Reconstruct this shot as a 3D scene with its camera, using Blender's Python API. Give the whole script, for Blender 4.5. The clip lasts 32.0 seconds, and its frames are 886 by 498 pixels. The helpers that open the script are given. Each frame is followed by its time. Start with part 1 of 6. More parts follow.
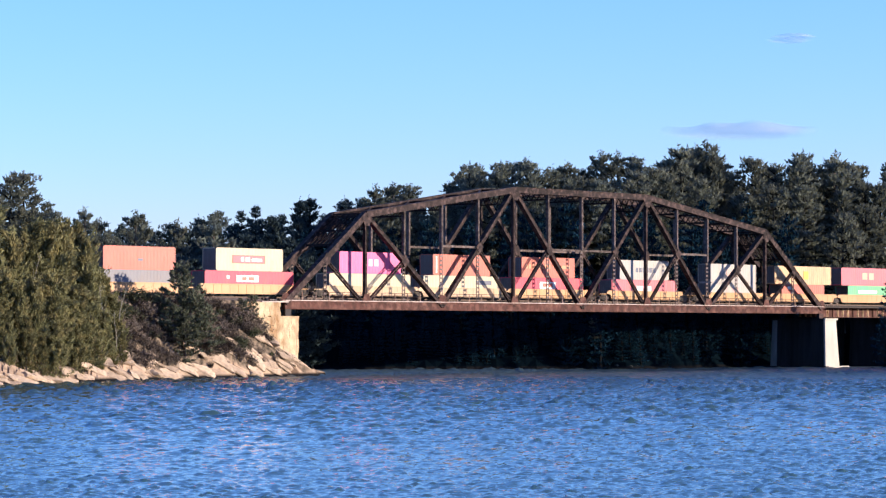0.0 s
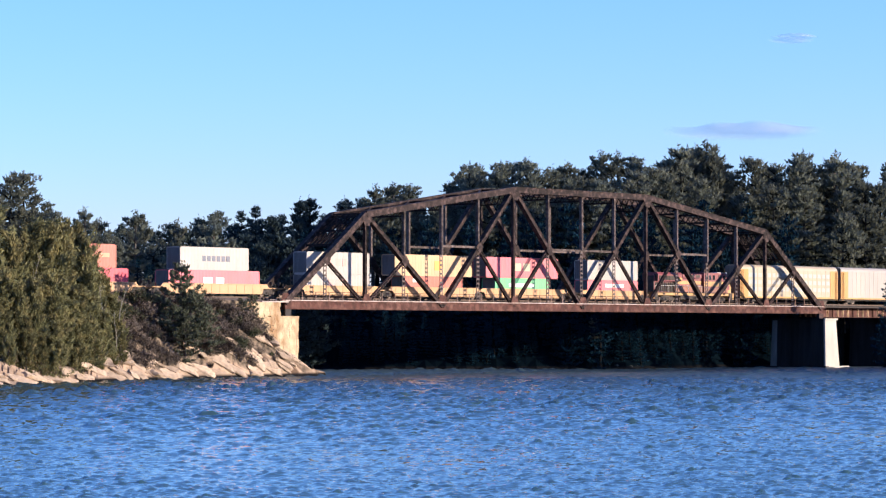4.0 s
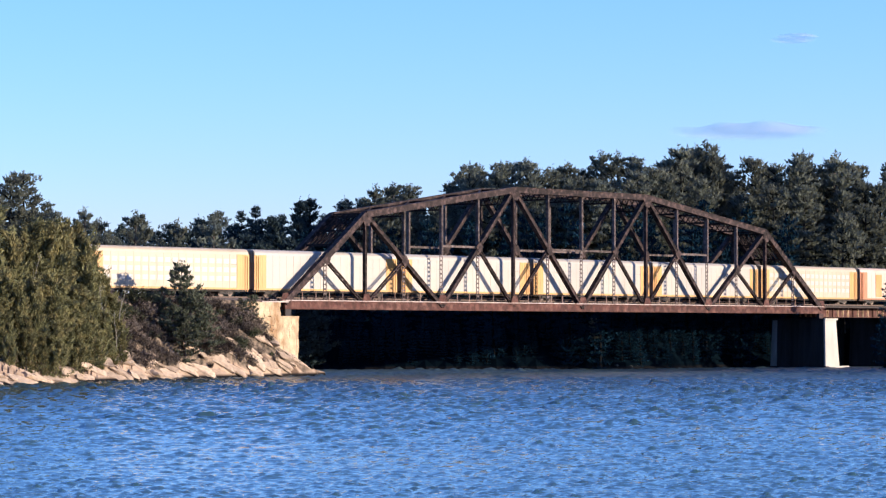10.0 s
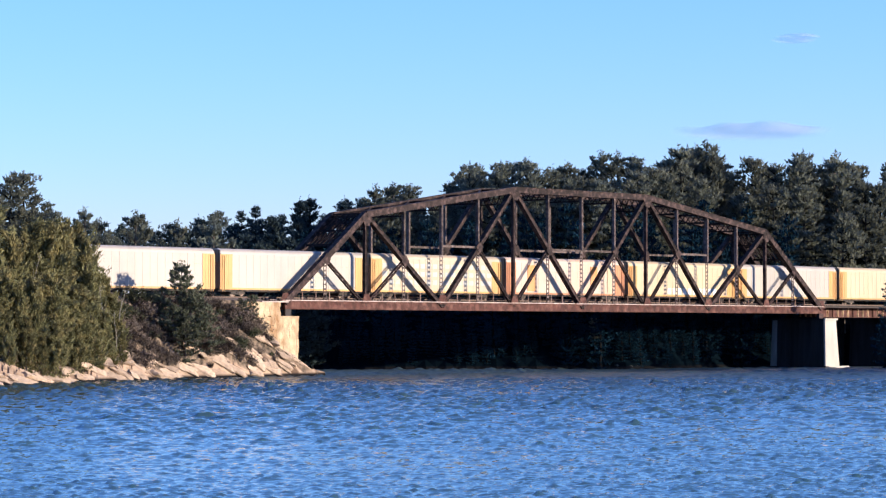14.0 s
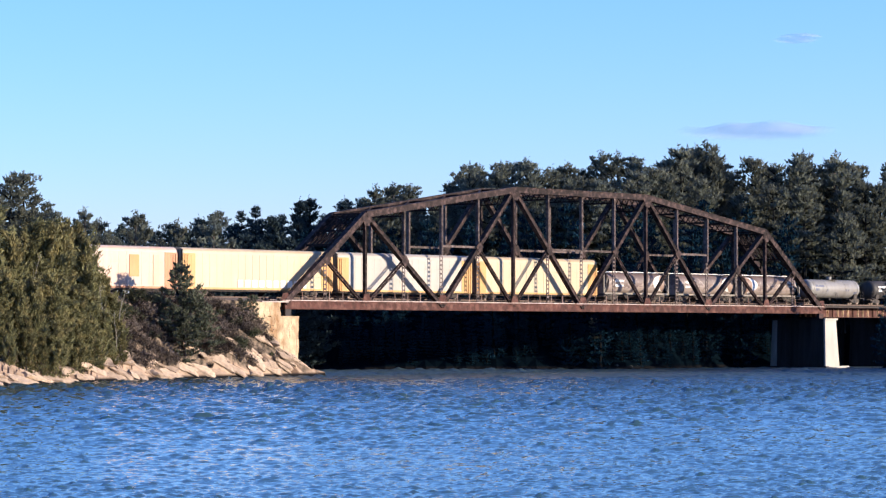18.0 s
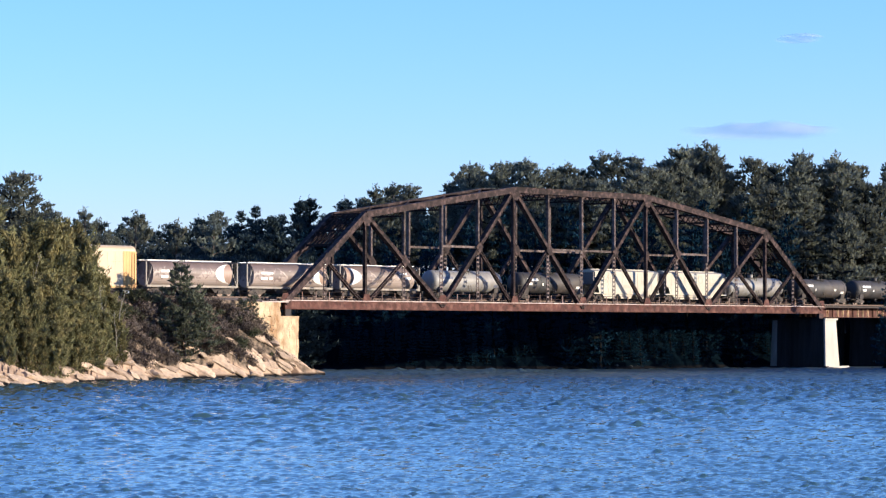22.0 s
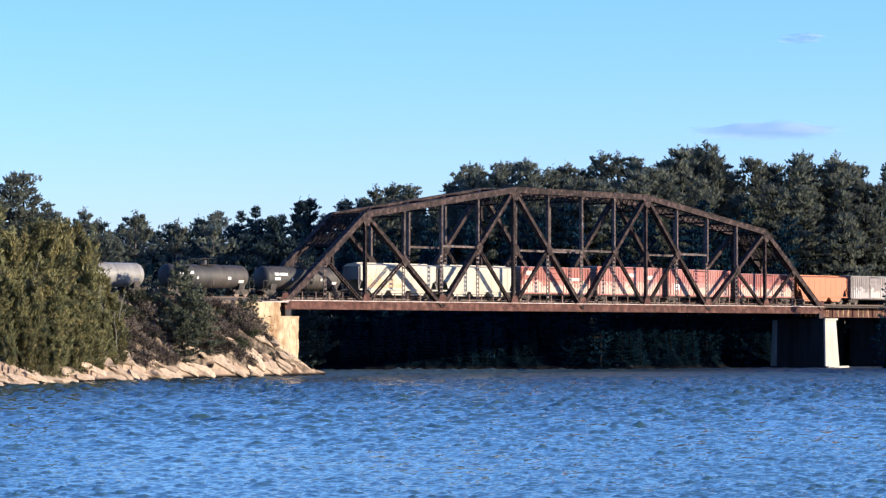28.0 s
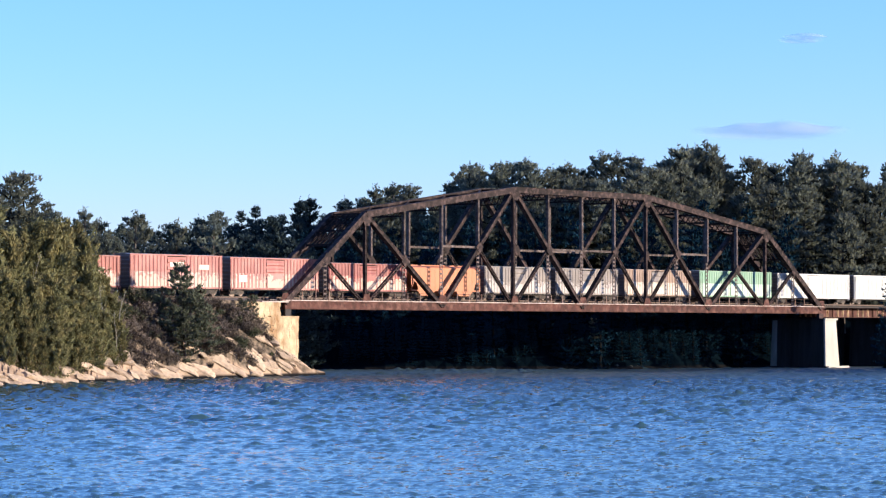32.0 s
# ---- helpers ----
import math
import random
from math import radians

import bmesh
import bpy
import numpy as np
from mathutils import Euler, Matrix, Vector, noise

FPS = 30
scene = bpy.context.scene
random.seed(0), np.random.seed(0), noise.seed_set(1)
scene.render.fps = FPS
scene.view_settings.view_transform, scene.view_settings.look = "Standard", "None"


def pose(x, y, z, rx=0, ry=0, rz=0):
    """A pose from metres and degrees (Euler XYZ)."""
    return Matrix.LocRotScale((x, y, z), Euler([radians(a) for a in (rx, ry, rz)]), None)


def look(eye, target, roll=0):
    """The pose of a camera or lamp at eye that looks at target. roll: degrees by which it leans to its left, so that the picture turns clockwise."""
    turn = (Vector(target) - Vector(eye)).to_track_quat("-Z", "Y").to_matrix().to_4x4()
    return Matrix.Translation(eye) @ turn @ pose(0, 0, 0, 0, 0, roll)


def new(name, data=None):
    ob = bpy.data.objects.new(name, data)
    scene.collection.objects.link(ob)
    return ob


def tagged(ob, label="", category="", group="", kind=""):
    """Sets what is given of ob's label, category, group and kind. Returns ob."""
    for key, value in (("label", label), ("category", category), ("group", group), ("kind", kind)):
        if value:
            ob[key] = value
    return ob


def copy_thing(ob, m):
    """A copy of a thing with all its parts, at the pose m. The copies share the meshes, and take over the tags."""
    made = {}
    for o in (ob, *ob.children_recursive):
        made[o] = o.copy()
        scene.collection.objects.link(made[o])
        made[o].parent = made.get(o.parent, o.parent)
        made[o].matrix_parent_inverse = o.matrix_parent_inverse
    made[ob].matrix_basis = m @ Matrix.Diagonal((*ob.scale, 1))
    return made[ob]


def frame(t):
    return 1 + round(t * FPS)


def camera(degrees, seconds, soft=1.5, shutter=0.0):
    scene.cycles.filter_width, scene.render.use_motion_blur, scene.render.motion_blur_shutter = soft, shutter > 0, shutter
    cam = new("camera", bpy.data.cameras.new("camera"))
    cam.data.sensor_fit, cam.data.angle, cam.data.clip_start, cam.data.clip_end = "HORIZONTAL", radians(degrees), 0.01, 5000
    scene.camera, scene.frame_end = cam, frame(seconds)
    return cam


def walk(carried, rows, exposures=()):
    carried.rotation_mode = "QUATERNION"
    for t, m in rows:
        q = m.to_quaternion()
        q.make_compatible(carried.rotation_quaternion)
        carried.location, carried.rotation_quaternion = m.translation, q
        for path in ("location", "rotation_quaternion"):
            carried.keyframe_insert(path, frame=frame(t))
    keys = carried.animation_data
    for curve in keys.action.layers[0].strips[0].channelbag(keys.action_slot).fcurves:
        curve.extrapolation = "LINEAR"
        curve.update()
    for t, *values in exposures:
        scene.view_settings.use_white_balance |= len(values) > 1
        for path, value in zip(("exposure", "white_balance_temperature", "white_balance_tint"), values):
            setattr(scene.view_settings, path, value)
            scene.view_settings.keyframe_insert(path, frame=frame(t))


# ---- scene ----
LENS = 17.06
END = 32.0
cam = camera(LENS, END, soft=1.3)
EYE = Vector((-274.76, -264.29, 5.58))
YAW = 0.8587
walk(cam, [(0.0, pose(EYE.x, EYE.y, EYE.z, 91.627, 0, -49.2)),
           (END, pose(EYE.x, EYE.y, EYE.z, 91.627, 0, -49.2))], [(0.0, 0.95, 6500, 10), (14.0, 0.95, 6500, 9.5), (20.0, 0.96, 6500, 8), (25.0, 1.0, 6500, 4.5), (29.0, 1.0, 6500, 4.5), (END, 0.98, 6500, 6.5)])

# ---- light ----
SUN_EL, SUN_AZ = radians(11), math.atan2(0.495, -0.869)
world = bpy.data.worlds.new("sky")
scene.world = world
world.use_nodes = True
wt = world.node_tree
sky = wt.nodes.new("ShaderNodeTexSky")
sky.sky_type = "NISHITA"
sky.sun_disc = False
sky.sun_elevation, sky.sun_rotation = SUN_EL, SUN_AZ
sky.air_density, sky.dust_density, sky.ozone_density = 1.0, 0.1, 7.5
wt.nodes["Background"].inputs["Strength"].default_value = 0.114
clear = wt.nodes.new("ShaderNodeMix")   # the clear autumn air's bluer balance
clear.data_type, clear.blend_type = "RGBA", "MULTIPLY"
clear.inputs[0].default_value = 1.0
clear.inputs[7].default_value = (2.30, 1.56, 1.69, 1)
wt.links.new(sky.outputs[0], clear.inputs[6])
wt.links.new(clear.outputs[2], wt.nodes["Background"].inputs["Color"])
sun = new("sun", bpy.data.lights.new("sun", "SUN"))
sun.data.energy, sun.data.angle, sun.data.color = 5.0, radians(0.6), (1.0, 0.85, 0.68)
sd = Vector((math.sin(SUN_AZ) * math.cos(SUN_EL), math.cos(SUN_AZ) * math.cos(SUN_EL), math.sin(SUN_EL)))
sun.matrix_world = look(sd * 300 + Vector((60, 0, 10)), (60, 0, 10))

# ---- plan ----
P = 7.757                 # panel of the truss
SPAN = 16 * P
TW = 6.0                  # between the trusses
ZC, ZR = 9.19, 10.23      # bottom chord, rail head
ZU1, ZU2 = 21.32, 25.73   # hip and crown of the top chord
TY = 3.0                  # centre of the track
FWD = Vector((math.sin(YAW), math.cos(YAW), 0))
RGT = Vector((math.cos(YAW), -math.sin(YAW), 0))


def ud(u, d):
    """Plan position from metres to the right of and before the shore where the camera stands."""
    p = EYE + RGT * u + FWD * d
    return p.x, p.y


# ---- materials ----
def mat(name, col, rough=0.6, metal=0.0, var=0.25, scale=3.0, bump=0.02, fine=25.0, dirt=None, dirt_amt=0.5,
        dirt_scale=0.6, spec=0.4, stretch=(1, 1, 1), rand=0.0):
    """Painted or raw surface: two scales of tone, stains of another colour, fine relief."""
    m = bpy.data.materials.new(name)
    m.use_nodes = True
    nt = m.node_tree
    b = nt.nodes["Principled BSDF"]
    tc = nt.nodes.new("ShaderNodeTexCoord")
    mp = nt.nodes.new("ShaderNodeMapping")
    mp.inputs["Scale"].default_value = stretch
    nt.links.new(tc.outputs["Object"], mp.inputs["Vector"])

    def tex(s, detail=5):
        n = nt.nodes.new("ShaderNodeTexNoise")
        n.inputs["Scale"].default_value, n.inputs["Detail"].default_value = s, detail
        nt.links.new(mp.outputs[0], n.inputs["Vector"])
        return n
    n1, n2 = tex(scale), tex(fine, 3)
    ramp = nt.nodes.new("ShaderNodeMapRange")
    ramp.inputs[1].default_value, ramp.inputs[2].default_value = 0.3, 0.7
    ramp.inputs[3].default_value, ramp.inputs[4].default_value = 1 - var, 1 + var
    nt.links.new(n1.outputs["Fac"], ramp.inputs[0])
    ramp2 = nt.nodes.new("ShaderNodeMapRange")
    ramp2.inputs[1].default_value, ramp2.inputs[2].default_value = 0.3, 0.7
    ramp2.inputs[3].default_value, ramp2.inputs[4].default_value = 1 - var * 0.5, 1 + var * 0.5
    nt.links.new(n2.outputs["Fac"], ramp2.inputs[0])
    mul = nt.nodes.new("ShaderNodeMath")
    mul.operation = "MULTIPLY"
    nt.links.new(ramp.outputs[0], mul.inputs[0])
    nt.links.new(ramp2.outputs[0], mul.inputs[1])
    tone = mul.outputs[0]
    if rand:
        oi = nt.nodes.new("ShaderNodeObjectInfo")
        r3 = nt.nodes.new("ShaderNodeMapRange")
        r3.inputs[3].default_value, r3.inputs[4].default_value = 1 - rand, 1 + rand
        nt.links.new(oi.outputs["Random"], r3.inputs[0])
        m3 = nt.nodes.new("ShaderNodeMath")
        m3.operation = "MULTIPLY"
        nt.links.new(tone, m3.inputs[0])
        nt.links.new(r3.outputs[0], m3.inputs[1])
        tone = m3.outputs[0]
    sc = nt.nodes.new("ShaderNodeVectorMath")
    sc.operation = "SCALE"
    sc.inputs[0].default_value = col
    nt.links.new(tone, sc.inputs["Scale"])
    out = sc.outputs[0]
    if dirt:
        n3 = tex(dirt_scale, 8)
        r4 = nt.nodes.new("ShaderNodeMapRange")
        r4.inputs[1].default_value, r4.inputs[2].default_value = 0.48, 0.72
        r4.inputs[3].default_value, r4.inputs[4].default_value = 0, dirt_amt
        nt.links.new(n3.outputs["Fac"], r4.inputs[0])
        mx = nt.nodes.new("ShaderNodeMix")
        mx.data_type = "RGBA"
        nt.links.new(r4.outputs[0], mx.inputs[0])
        nt.links.new(out, mx.inputs[6])
        mx.inputs[7].default_value = (*dirt, 1)
        out = mx.outputs[2]
    nt.links.new(out, b.inputs["Base Color"])
    b.inputs["Roughness"].default_value, b.inputs["Metallic"].default_value = rough, metal
    b.inputs["Specular IOR Level"].default_value = spec
    if bump:
        bp = nt.nodes.new("ShaderNodeBump")
        bp.inputs["Distance"].default_value, bp.inputs["Strength"].default_value = bump, 0.7
        nt.links.new(n2.outputs["Fac"], bp.inputs["Height"])
        nt.links.new(bp.outputs[0], b.inputs["Normal"])
    return m


def foliage(name, col, col2, trans=0.25):
    """Needles and leaves: tone by clump and by tree, a little light passing through."""
    m = mat(name, col, rough=0.65, var=0.35, scale=0.7, fine=6.0, bump=0, dirt=col2, dirt_amt=0.8, dirt_scale=0.5, spec=0.0, rand=0.3)
    nt = m.node_tree
    b = nt.nodes["Principled BSDF"]
    src = b.inputs["Base Color"].links[0].from_socket
    t = nt.nodes.new("ShaderNodeBsdfTranslucent")
    nt.links.new(src, t.inputs["Color"])
    mx = nt.nodes.new("ShaderNodeMixShader")
    mx.inputs[0].default_value = trans
    nt.links.new(b.outputs[0], mx.inputs[1])
    nt.links.new(t.outputs[0], mx.inputs[2])
    nt.links.new(mx.outputs[0], nt.nodes["Material Output"].inputs["Surface"])
    return m


RUST = (0.16, 0.055, 0.025)
M_STEEL = mat("weathered_brown_steel", (0.022, 0.0145, 0.0140), 0.72, 0.0, 0.5, 1.4, 0.02, 9, (0.150, 0.094, 0.085), 0.55, 1.7, rand=0.3, spec=0.12)
# Darker copy of the truss steel, standing in for shade on portals and bracing.
M_SWAY = mat("shade_dark_brown_steel", (0.016, 0.0115, 0.0115), 0.8, 0.0, 0.4, 1.4, 0.02, 9, (0.060, 0.042, 0.038), 0.45, 1.7, spec=0.08)
M_POSTSTEEL = mat("faded_grey_brown_steel", (0.085, 0.064, 0.059), 0.75, 0.0, 0.4, 1.4, 0.02, 9, (0.27, 0.215, 0.20), 0.6, 1.9, rand=0.3, spec=0.12)
M_CHORD = mat("rusty_red_steel", (0.054, 0.019, 0.0145), 0.65, 0.1, 0.45, 1.2, 0.02, 8, (0.165, 0.078, 0.060), 0.75, 1.1, rand=0.15, spec=0.15)
M_LEDGE = mat("pale_walkway_steel", (0.34, 0.26, 0.235), 0.7, 0, 0.3, 1.2, 0.01, 12, RUST, 0.7, 0.8)
M_POST = mat("dull_brown_rail_post", (0.17, 0.115, 0.095), 0.8, 0, 0.3, 1.2, 0.01, 12, RUST, 0.7, 0.8, rand=0.4)
M_PALELINE = mat("pale_edge_line", (0.42, 0.33, 0.295), 0.7, 0, 0.3, 1.2, 0.01, 12, RUST, 0.6, 0.8)
M_RAIL = mat("worn_rail_steel", (0.10, 0.062, 0.046), 0.7, 0.0, 0.2, 3, 0.003, 20)
M_TIE = mat("tarred_timber", (0.075, 0.06, 0.05), 0.85, 0, 0.3, 4, 0.02, 20, rand=0.3)
M_BALLAST = mat("grey_brown_ballast", (0.11, 0.085, 0.072), 0.95, 0, 0.4, 1.5, 0.08, 14, (0.10, 0.08, 0.07), 0.6, 0.4)
M_STONE = mat("tan_masonry", (0.43, 0.325, 0.205), 0.9, 0, 0.28, 1.1, 0.10, 5, (0.20, 0.095, 0.035), 0.95, 0.62, rand=0.05, stretch=(1, 1, 0.7))
M_PIER = mat("pale_concrete", (0.42, 0.385, 0.34), 0.85, 0, 0.12, 0.8, 0.02, 9, (0.36, 0.33, 0.30), 0.45, 0.35, stretch=(1, 1, 0.25))
# Near-black concrete: shade painted into the pier's sides and the far abutment.
M_PIERDARK = mat("shaded_side_concrete", (0.028, 0.028, 0.030), 0.9, 0, 0.3, 0.8, 0.02, 9, (0.055, 0.050, 0.048), 0.5, 0.5, stretch=(1, 1, 0.15), rand=0.25, spec=0.05)
M_BARK = mat("grey_brown_bark", (0.075, 0.064, 0.055), 0.9, 0, 0.35, 5, 0.03, 18, stretch=(1, 1, 0.3))
# Bark near black, so that sunlit trunks read as shaded.
M_WOODBARK = mat("shade_dark_pine_bark", (0.013, 0.0135, 0.014), 0.9, 0, 0.35, 5, 0.03, 18, stretch=(1, 1, 0.3), spec=0.05)
M_BIRCH = mat("pale_bark", (0.27, 0.245, 0.20), 0.85, 0, 0.3, 4, 0.02, 14, (0.08, 0.07, 0.06), 0.8, 2.0)
# Spruce bark carries the wood's shade in its colour too.
M_DARKBARK = mat("shade_dark_spruce_bark", (0.007, 0.0075, 0.008), 0.95, 0, 0.35, 5, 0.03, 18, stretch=(1, 1, 0.3), spec=0.05)
M_PINE = foliage("pine_needles", (0.113, 0.125, 0.100), (0.180, 0.176, 0.131), 0.42)
# Needles near black: the far bank's shade is put into them.
M_DPINE = foliage("shade_dark_spruce_needles", (0.008, 0.025, 0.040), (0.009, 0.026, 0.040), 0.05)
# Pine needles darkened in colour where the wood lies in shade.
M_SHADEPINE = foliage("shade_toned_pine_needles", (0.034, 0.050, 0.052), (0.055, 0.068, 0.062), 0.12)
M_CEDAR = foliage("olive_cedar_sprays", (0.145, 0.142, 0.072), (0.33, 0.265, 0.122), 0.3)
M_YPINE = foliage("young_pine_needles", (0.100, 0.112, 0.078), (0.160, 0.158, 0.102), 0.35)
M_SHRUB = foliage("bare_brown_twigs", (0.14, 0.112, 0.092), (0.23, 0.175, 0.135), 0.1)
M_DARKSHRUB = foliage("dark_heath_twigs", (0.055, 0.044, 0.040), (0.095, 0.072, 0.062), 0.1)
M_GREENSHRUB = foliage("low_juniper", (0.075, 0.088, 0.052), (0.11, 0.105, 0.06), 0.2)


def ground_material():
    m = mat("granite_shore", (0.36, 0.26, 0.185), 0.85, 0, 0.30, 0.35, 0.10, 3.0, (0.12, 0.085, 0.065), 0.95, 0.34, stretch=(0.5, 1.2, 2.2), spec=0.0)
    nt = m.node_tree
    b = nt.nodes["Principled BSDF"]
    rock = b.inputs["Base Color"].links[0].from_socket
    geo = nt.nodes.new("ShaderNodeNewGeometry")
    # dark brown streaks along the dip of the ledges
    def along(v):
        n = nt.nodes.new("ShaderNodeVectorMath")
        n.operation = "DOT_PRODUCT"
        n.inputs[1].default_value = v
        nt.links.new(geo.outputs["Position"], n.inputs[0])
        return n.outputs["Value"]
    cv = nt.nodes.new("ShaderNodeCombineXYZ")
    for k, v in enumerate(((0.5, 0.0, 1.0), (-0.16, 0.0, 0.08), (0.0, 0.2, 0.0))):
        nt.links.new(along(v), cv.inputs[k])
    sn = nt.nodes.new("ShaderNodeTexNoise")
    sn.inputs["Scale"].default_value, sn.inputs["Detail"].default_value = 0.95, 7
    nt.links.new(cv.outputs[0], sn.inputs["Vector"])
    sr = nt.nodes.new("ShaderNodeMapRange")
    sr.inputs[1].default_value, sr.inputs[2].default_value, sr.inputs[4].default_value = 0.50, 0.60, 0.92
    nt.links.new(sn.outputs["Fac"], sr.inputs[0])
    sm = nt.nodes.new("ShaderNodeMix")
    sm.data_type = "RGBA"
    nt.links.new(sr.outputs[0], sm.inputs[0])
    nt.links.new(rock, sm.inputs[6])
    sm.inputs[7].default_value = (0.085, 0.055, 0.04, 1)
    rock = sm.outputs[2]
    sep = nt.nodes.new("ShaderNodeSeparateXYZ")
    nt.links.new(geo.outputs["Position"], sep.inputs[0])
    n = nt.nodes.new("ShaderNodeTexNoise")
    n.inputs["Scale"].default_value, n.inputs["Detail"].default_value = 0.16, 9
    nt.links.new(geo.outputs["Position"], n.inputs["Vector"])
    ma = nt.nodes.new("ShaderNodeMath")
    ma.operation = "MULTIPLY_ADD"
    ma.inputs[1].default_value = 9.0
    nt.links.new(n.outputs["Fac"], ma.inputs[0])
    nt.links.new(sep.outputs["Z"], ma.inputs[2])
    r = nt.nodes.new("ShaderNodeMapRange")
    r.inputs[1].default_value, r.inputs[2].default_value = 6.0, 6.9
    nt.links.new(ma.outputs[0], r.inputs[0])
    n2 = nt.nodes.new("ShaderNodeTexNoise")
    n2.inputs["Scale"].default_value, n2.inputs["Detail"].default_value = 2.2, 8
    nt.links.new(geo.outputs["Position"], n2.inputs["Vector"])
    soil = nt.nodes.new("ShaderNodeValToRGB")
    e = soil.color_ramp.elements
    e[0].position, e[0].color = 0.35, (0.04, 0.034, 0.028, 1)
    e[1].position, e[1].color = 0.66, (0.20, 0.15, 0.11, 1)
    nt.links.new(n2.outputs["Fac"], soil.inputs[0])
    mx = nt.nodes.new("ShaderNodeMix")
    mx.data_type = "RGBA"
    nt.links.new(r.outputs[0], mx.inputs[0])
    nt.links.new(rock, mx.inputs[6])
    nt.links.new(soil.outputs[0], mx.inputs[7])
    # far bank ground blackened by distance: its shade put into the colour
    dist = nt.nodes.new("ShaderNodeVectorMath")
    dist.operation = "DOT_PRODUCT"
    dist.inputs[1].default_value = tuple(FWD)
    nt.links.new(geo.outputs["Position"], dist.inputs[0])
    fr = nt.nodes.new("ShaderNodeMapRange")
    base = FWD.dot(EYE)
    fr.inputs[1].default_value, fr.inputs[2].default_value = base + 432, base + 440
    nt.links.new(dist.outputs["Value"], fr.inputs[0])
    far_shade = nt.nodes.new("ShaderNodeMix")
    far_shade.data_type = "RGBA"
    nt.links.new(fr.outputs[0], far_shade.inputs[0])
    nt.links.new(mx.outputs[2], far_shade.inputs[6])
    far_shade.inputs[7].default_value = (0.002, 0.005, 0.008, 1)
    mx = far_shade
    # wet dark band along the waterline
    w = nt.nodes.new("ShaderNodeMapRange")
    w.inputs[1].default_value, w.inputs[2].default_value = 0.3, 0.6
    nt.links.new(sep.outputs["Z"], w.inputs[0])
    mx2 = nt.nodes.new("ShaderNodeMix")
    mx2.data_type = "RGBA"
    nt.links.new(w.outputs[0], mx2.inputs[0])
    mx2.inputs[6].default_value = (0.010, 0.010, 0.011, 1)
    nt.links.new(mx.outputs[2], mx2.inputs[7])
    nt.links.new(mx2.outputs[2], b.inputs["Base Color"])
    return m


def water_material():
    m = bpy.data.materials.new("rippled_lake")
    m.use_nodes = True
    nt = m.node_tree
    b = nt.nodes["Principled BSDF"]
    b.inputs["Roughness"].default_value, b.inputs["IOR"].default_value = 0.05, 1.5
    # roughness rises with distance from the camera, to suit the view
    wg = nt.nodes.new("ShaderNodeNewGeometry")
    wd_ = nt.nodes.new("ShaderNodeVectorMath")
    wd_.operation = "DOT_PRODUCT"
    wd_.inputs[1].default_value = tuple(FWD)
    nt.links.new(wg.outputs["Position"], wd_.inputs[0])
    wr = nt.nodes.new("ShaderNodeMapRange")
    wr.inputs[1].default_value, wr.inputs[2].default_value = FWD.dot(EYE) + 180, FWD.dot(EYE) + 330
    wr.inputs[3].default_value, wr.inputs[4].default_value = 0.03, 0.14
    nt.links.new(wd_.outputs["Value"], wr.inputs[0])
    # body colour graded by distance from the camera: greener near, greyer towards the bridge
    deep = nt.nodes.new("ShaderNodeMapRange")
    deep.inputs[1].default_value, deep.inputs[2].default_value = FWD.dot(EYE) + 150, FWD.dot(EYE) + 340
    nt.links.new(wd_.outputs["Value"], deep.inputs[0])
    body = nt.nodes.new("ShaderNodeMix")
    body.data_type = "RGBA"
    body.inputs[6].default_value = (0.054, 0.112, 0.092, 1)
    body.inputs[7].default_value = (0.045, 0.076, 0.080, 1)
    nt.links.new(deep.outputs[0], body.inputs[0])
    nt.links.new(body.outputs[2], b.inputs["Base Color"])
    gr = nt.nodes.new("ShaderNodeMapRange")
    gr.inputs[1].default_value, gr.inputs[2].default_value = FWD.dot(EYE) + 335, FWD.dot(EYE) + 395
    gr.inputs[3].default_value, gr.inputs[4].default_value = 0.0, 0.34
    nt.links.new(wd_.outputs["Value"], gr.inputs[0])
    both = nt.nodes.new("ShaderNodeMath")
    nt.links.new(wr.outputs[0], both.inputs[0])
    nt.links.new(gr.outputs[0], both.inputs[1])
    nt.links.new(both.outputs[0], b.inputs["Roughness"])
    tc = nt.nodes.new("ShaderNodeTexCoord")
    rot = nt.nodes.new("ShaderNodeMapping")
    rot.inputs["Rotation"].default_value = (0, 0, YAW)
    nt.links.new(tc.outputs["Object"], rot.inputs["Vector"])
    last = None
    for s, st, amp, det in ((3.5, (1, 0.75, 1), 0.6, 2), (9.0, (1, 0.8, 1), 0.25, 1)):
        mp = nt.nodes.new("ShaderNodeMapping")
        mp.inputs["Scale"].default_value = st
        nt.links.new(rot.outputs[0], mp.inputs["Vector"])
        n = nt.nodes.new("ShaderNodeTexNoise")
        n.inputs["Scale"].default_value, n.inputs["Detail"].default_value = s, det
        n.inputs["Distortion"].default_value = 0.4
        nt.links.new(mp.outputs[0], n.inputs["Vector"])
        k = nt.nodes.new("ShaderNodeMath")
        k.operation = "MULTIPLY_ADD"
        k.inputs[1].default_value = amp
        nt.links.new(n.outputs["Fac"], k.inputs[0])
        if last:
            nt.links.new(last, k.inputs[2])
        else:
            k.inputs[2].default_value = 0
        last = k.outputs[0]
    bp = nt.nodes.new("ShaderNodeBump")
    bp.inputs["Strength"].default_value, bp.inputs["Distance"].default_value = 1.0, 0.012
    nt.links.new(last, bp.inputs["Height"])
    nt.links.new(bp.outputs[0], b.inputs["Normal"])
    return m


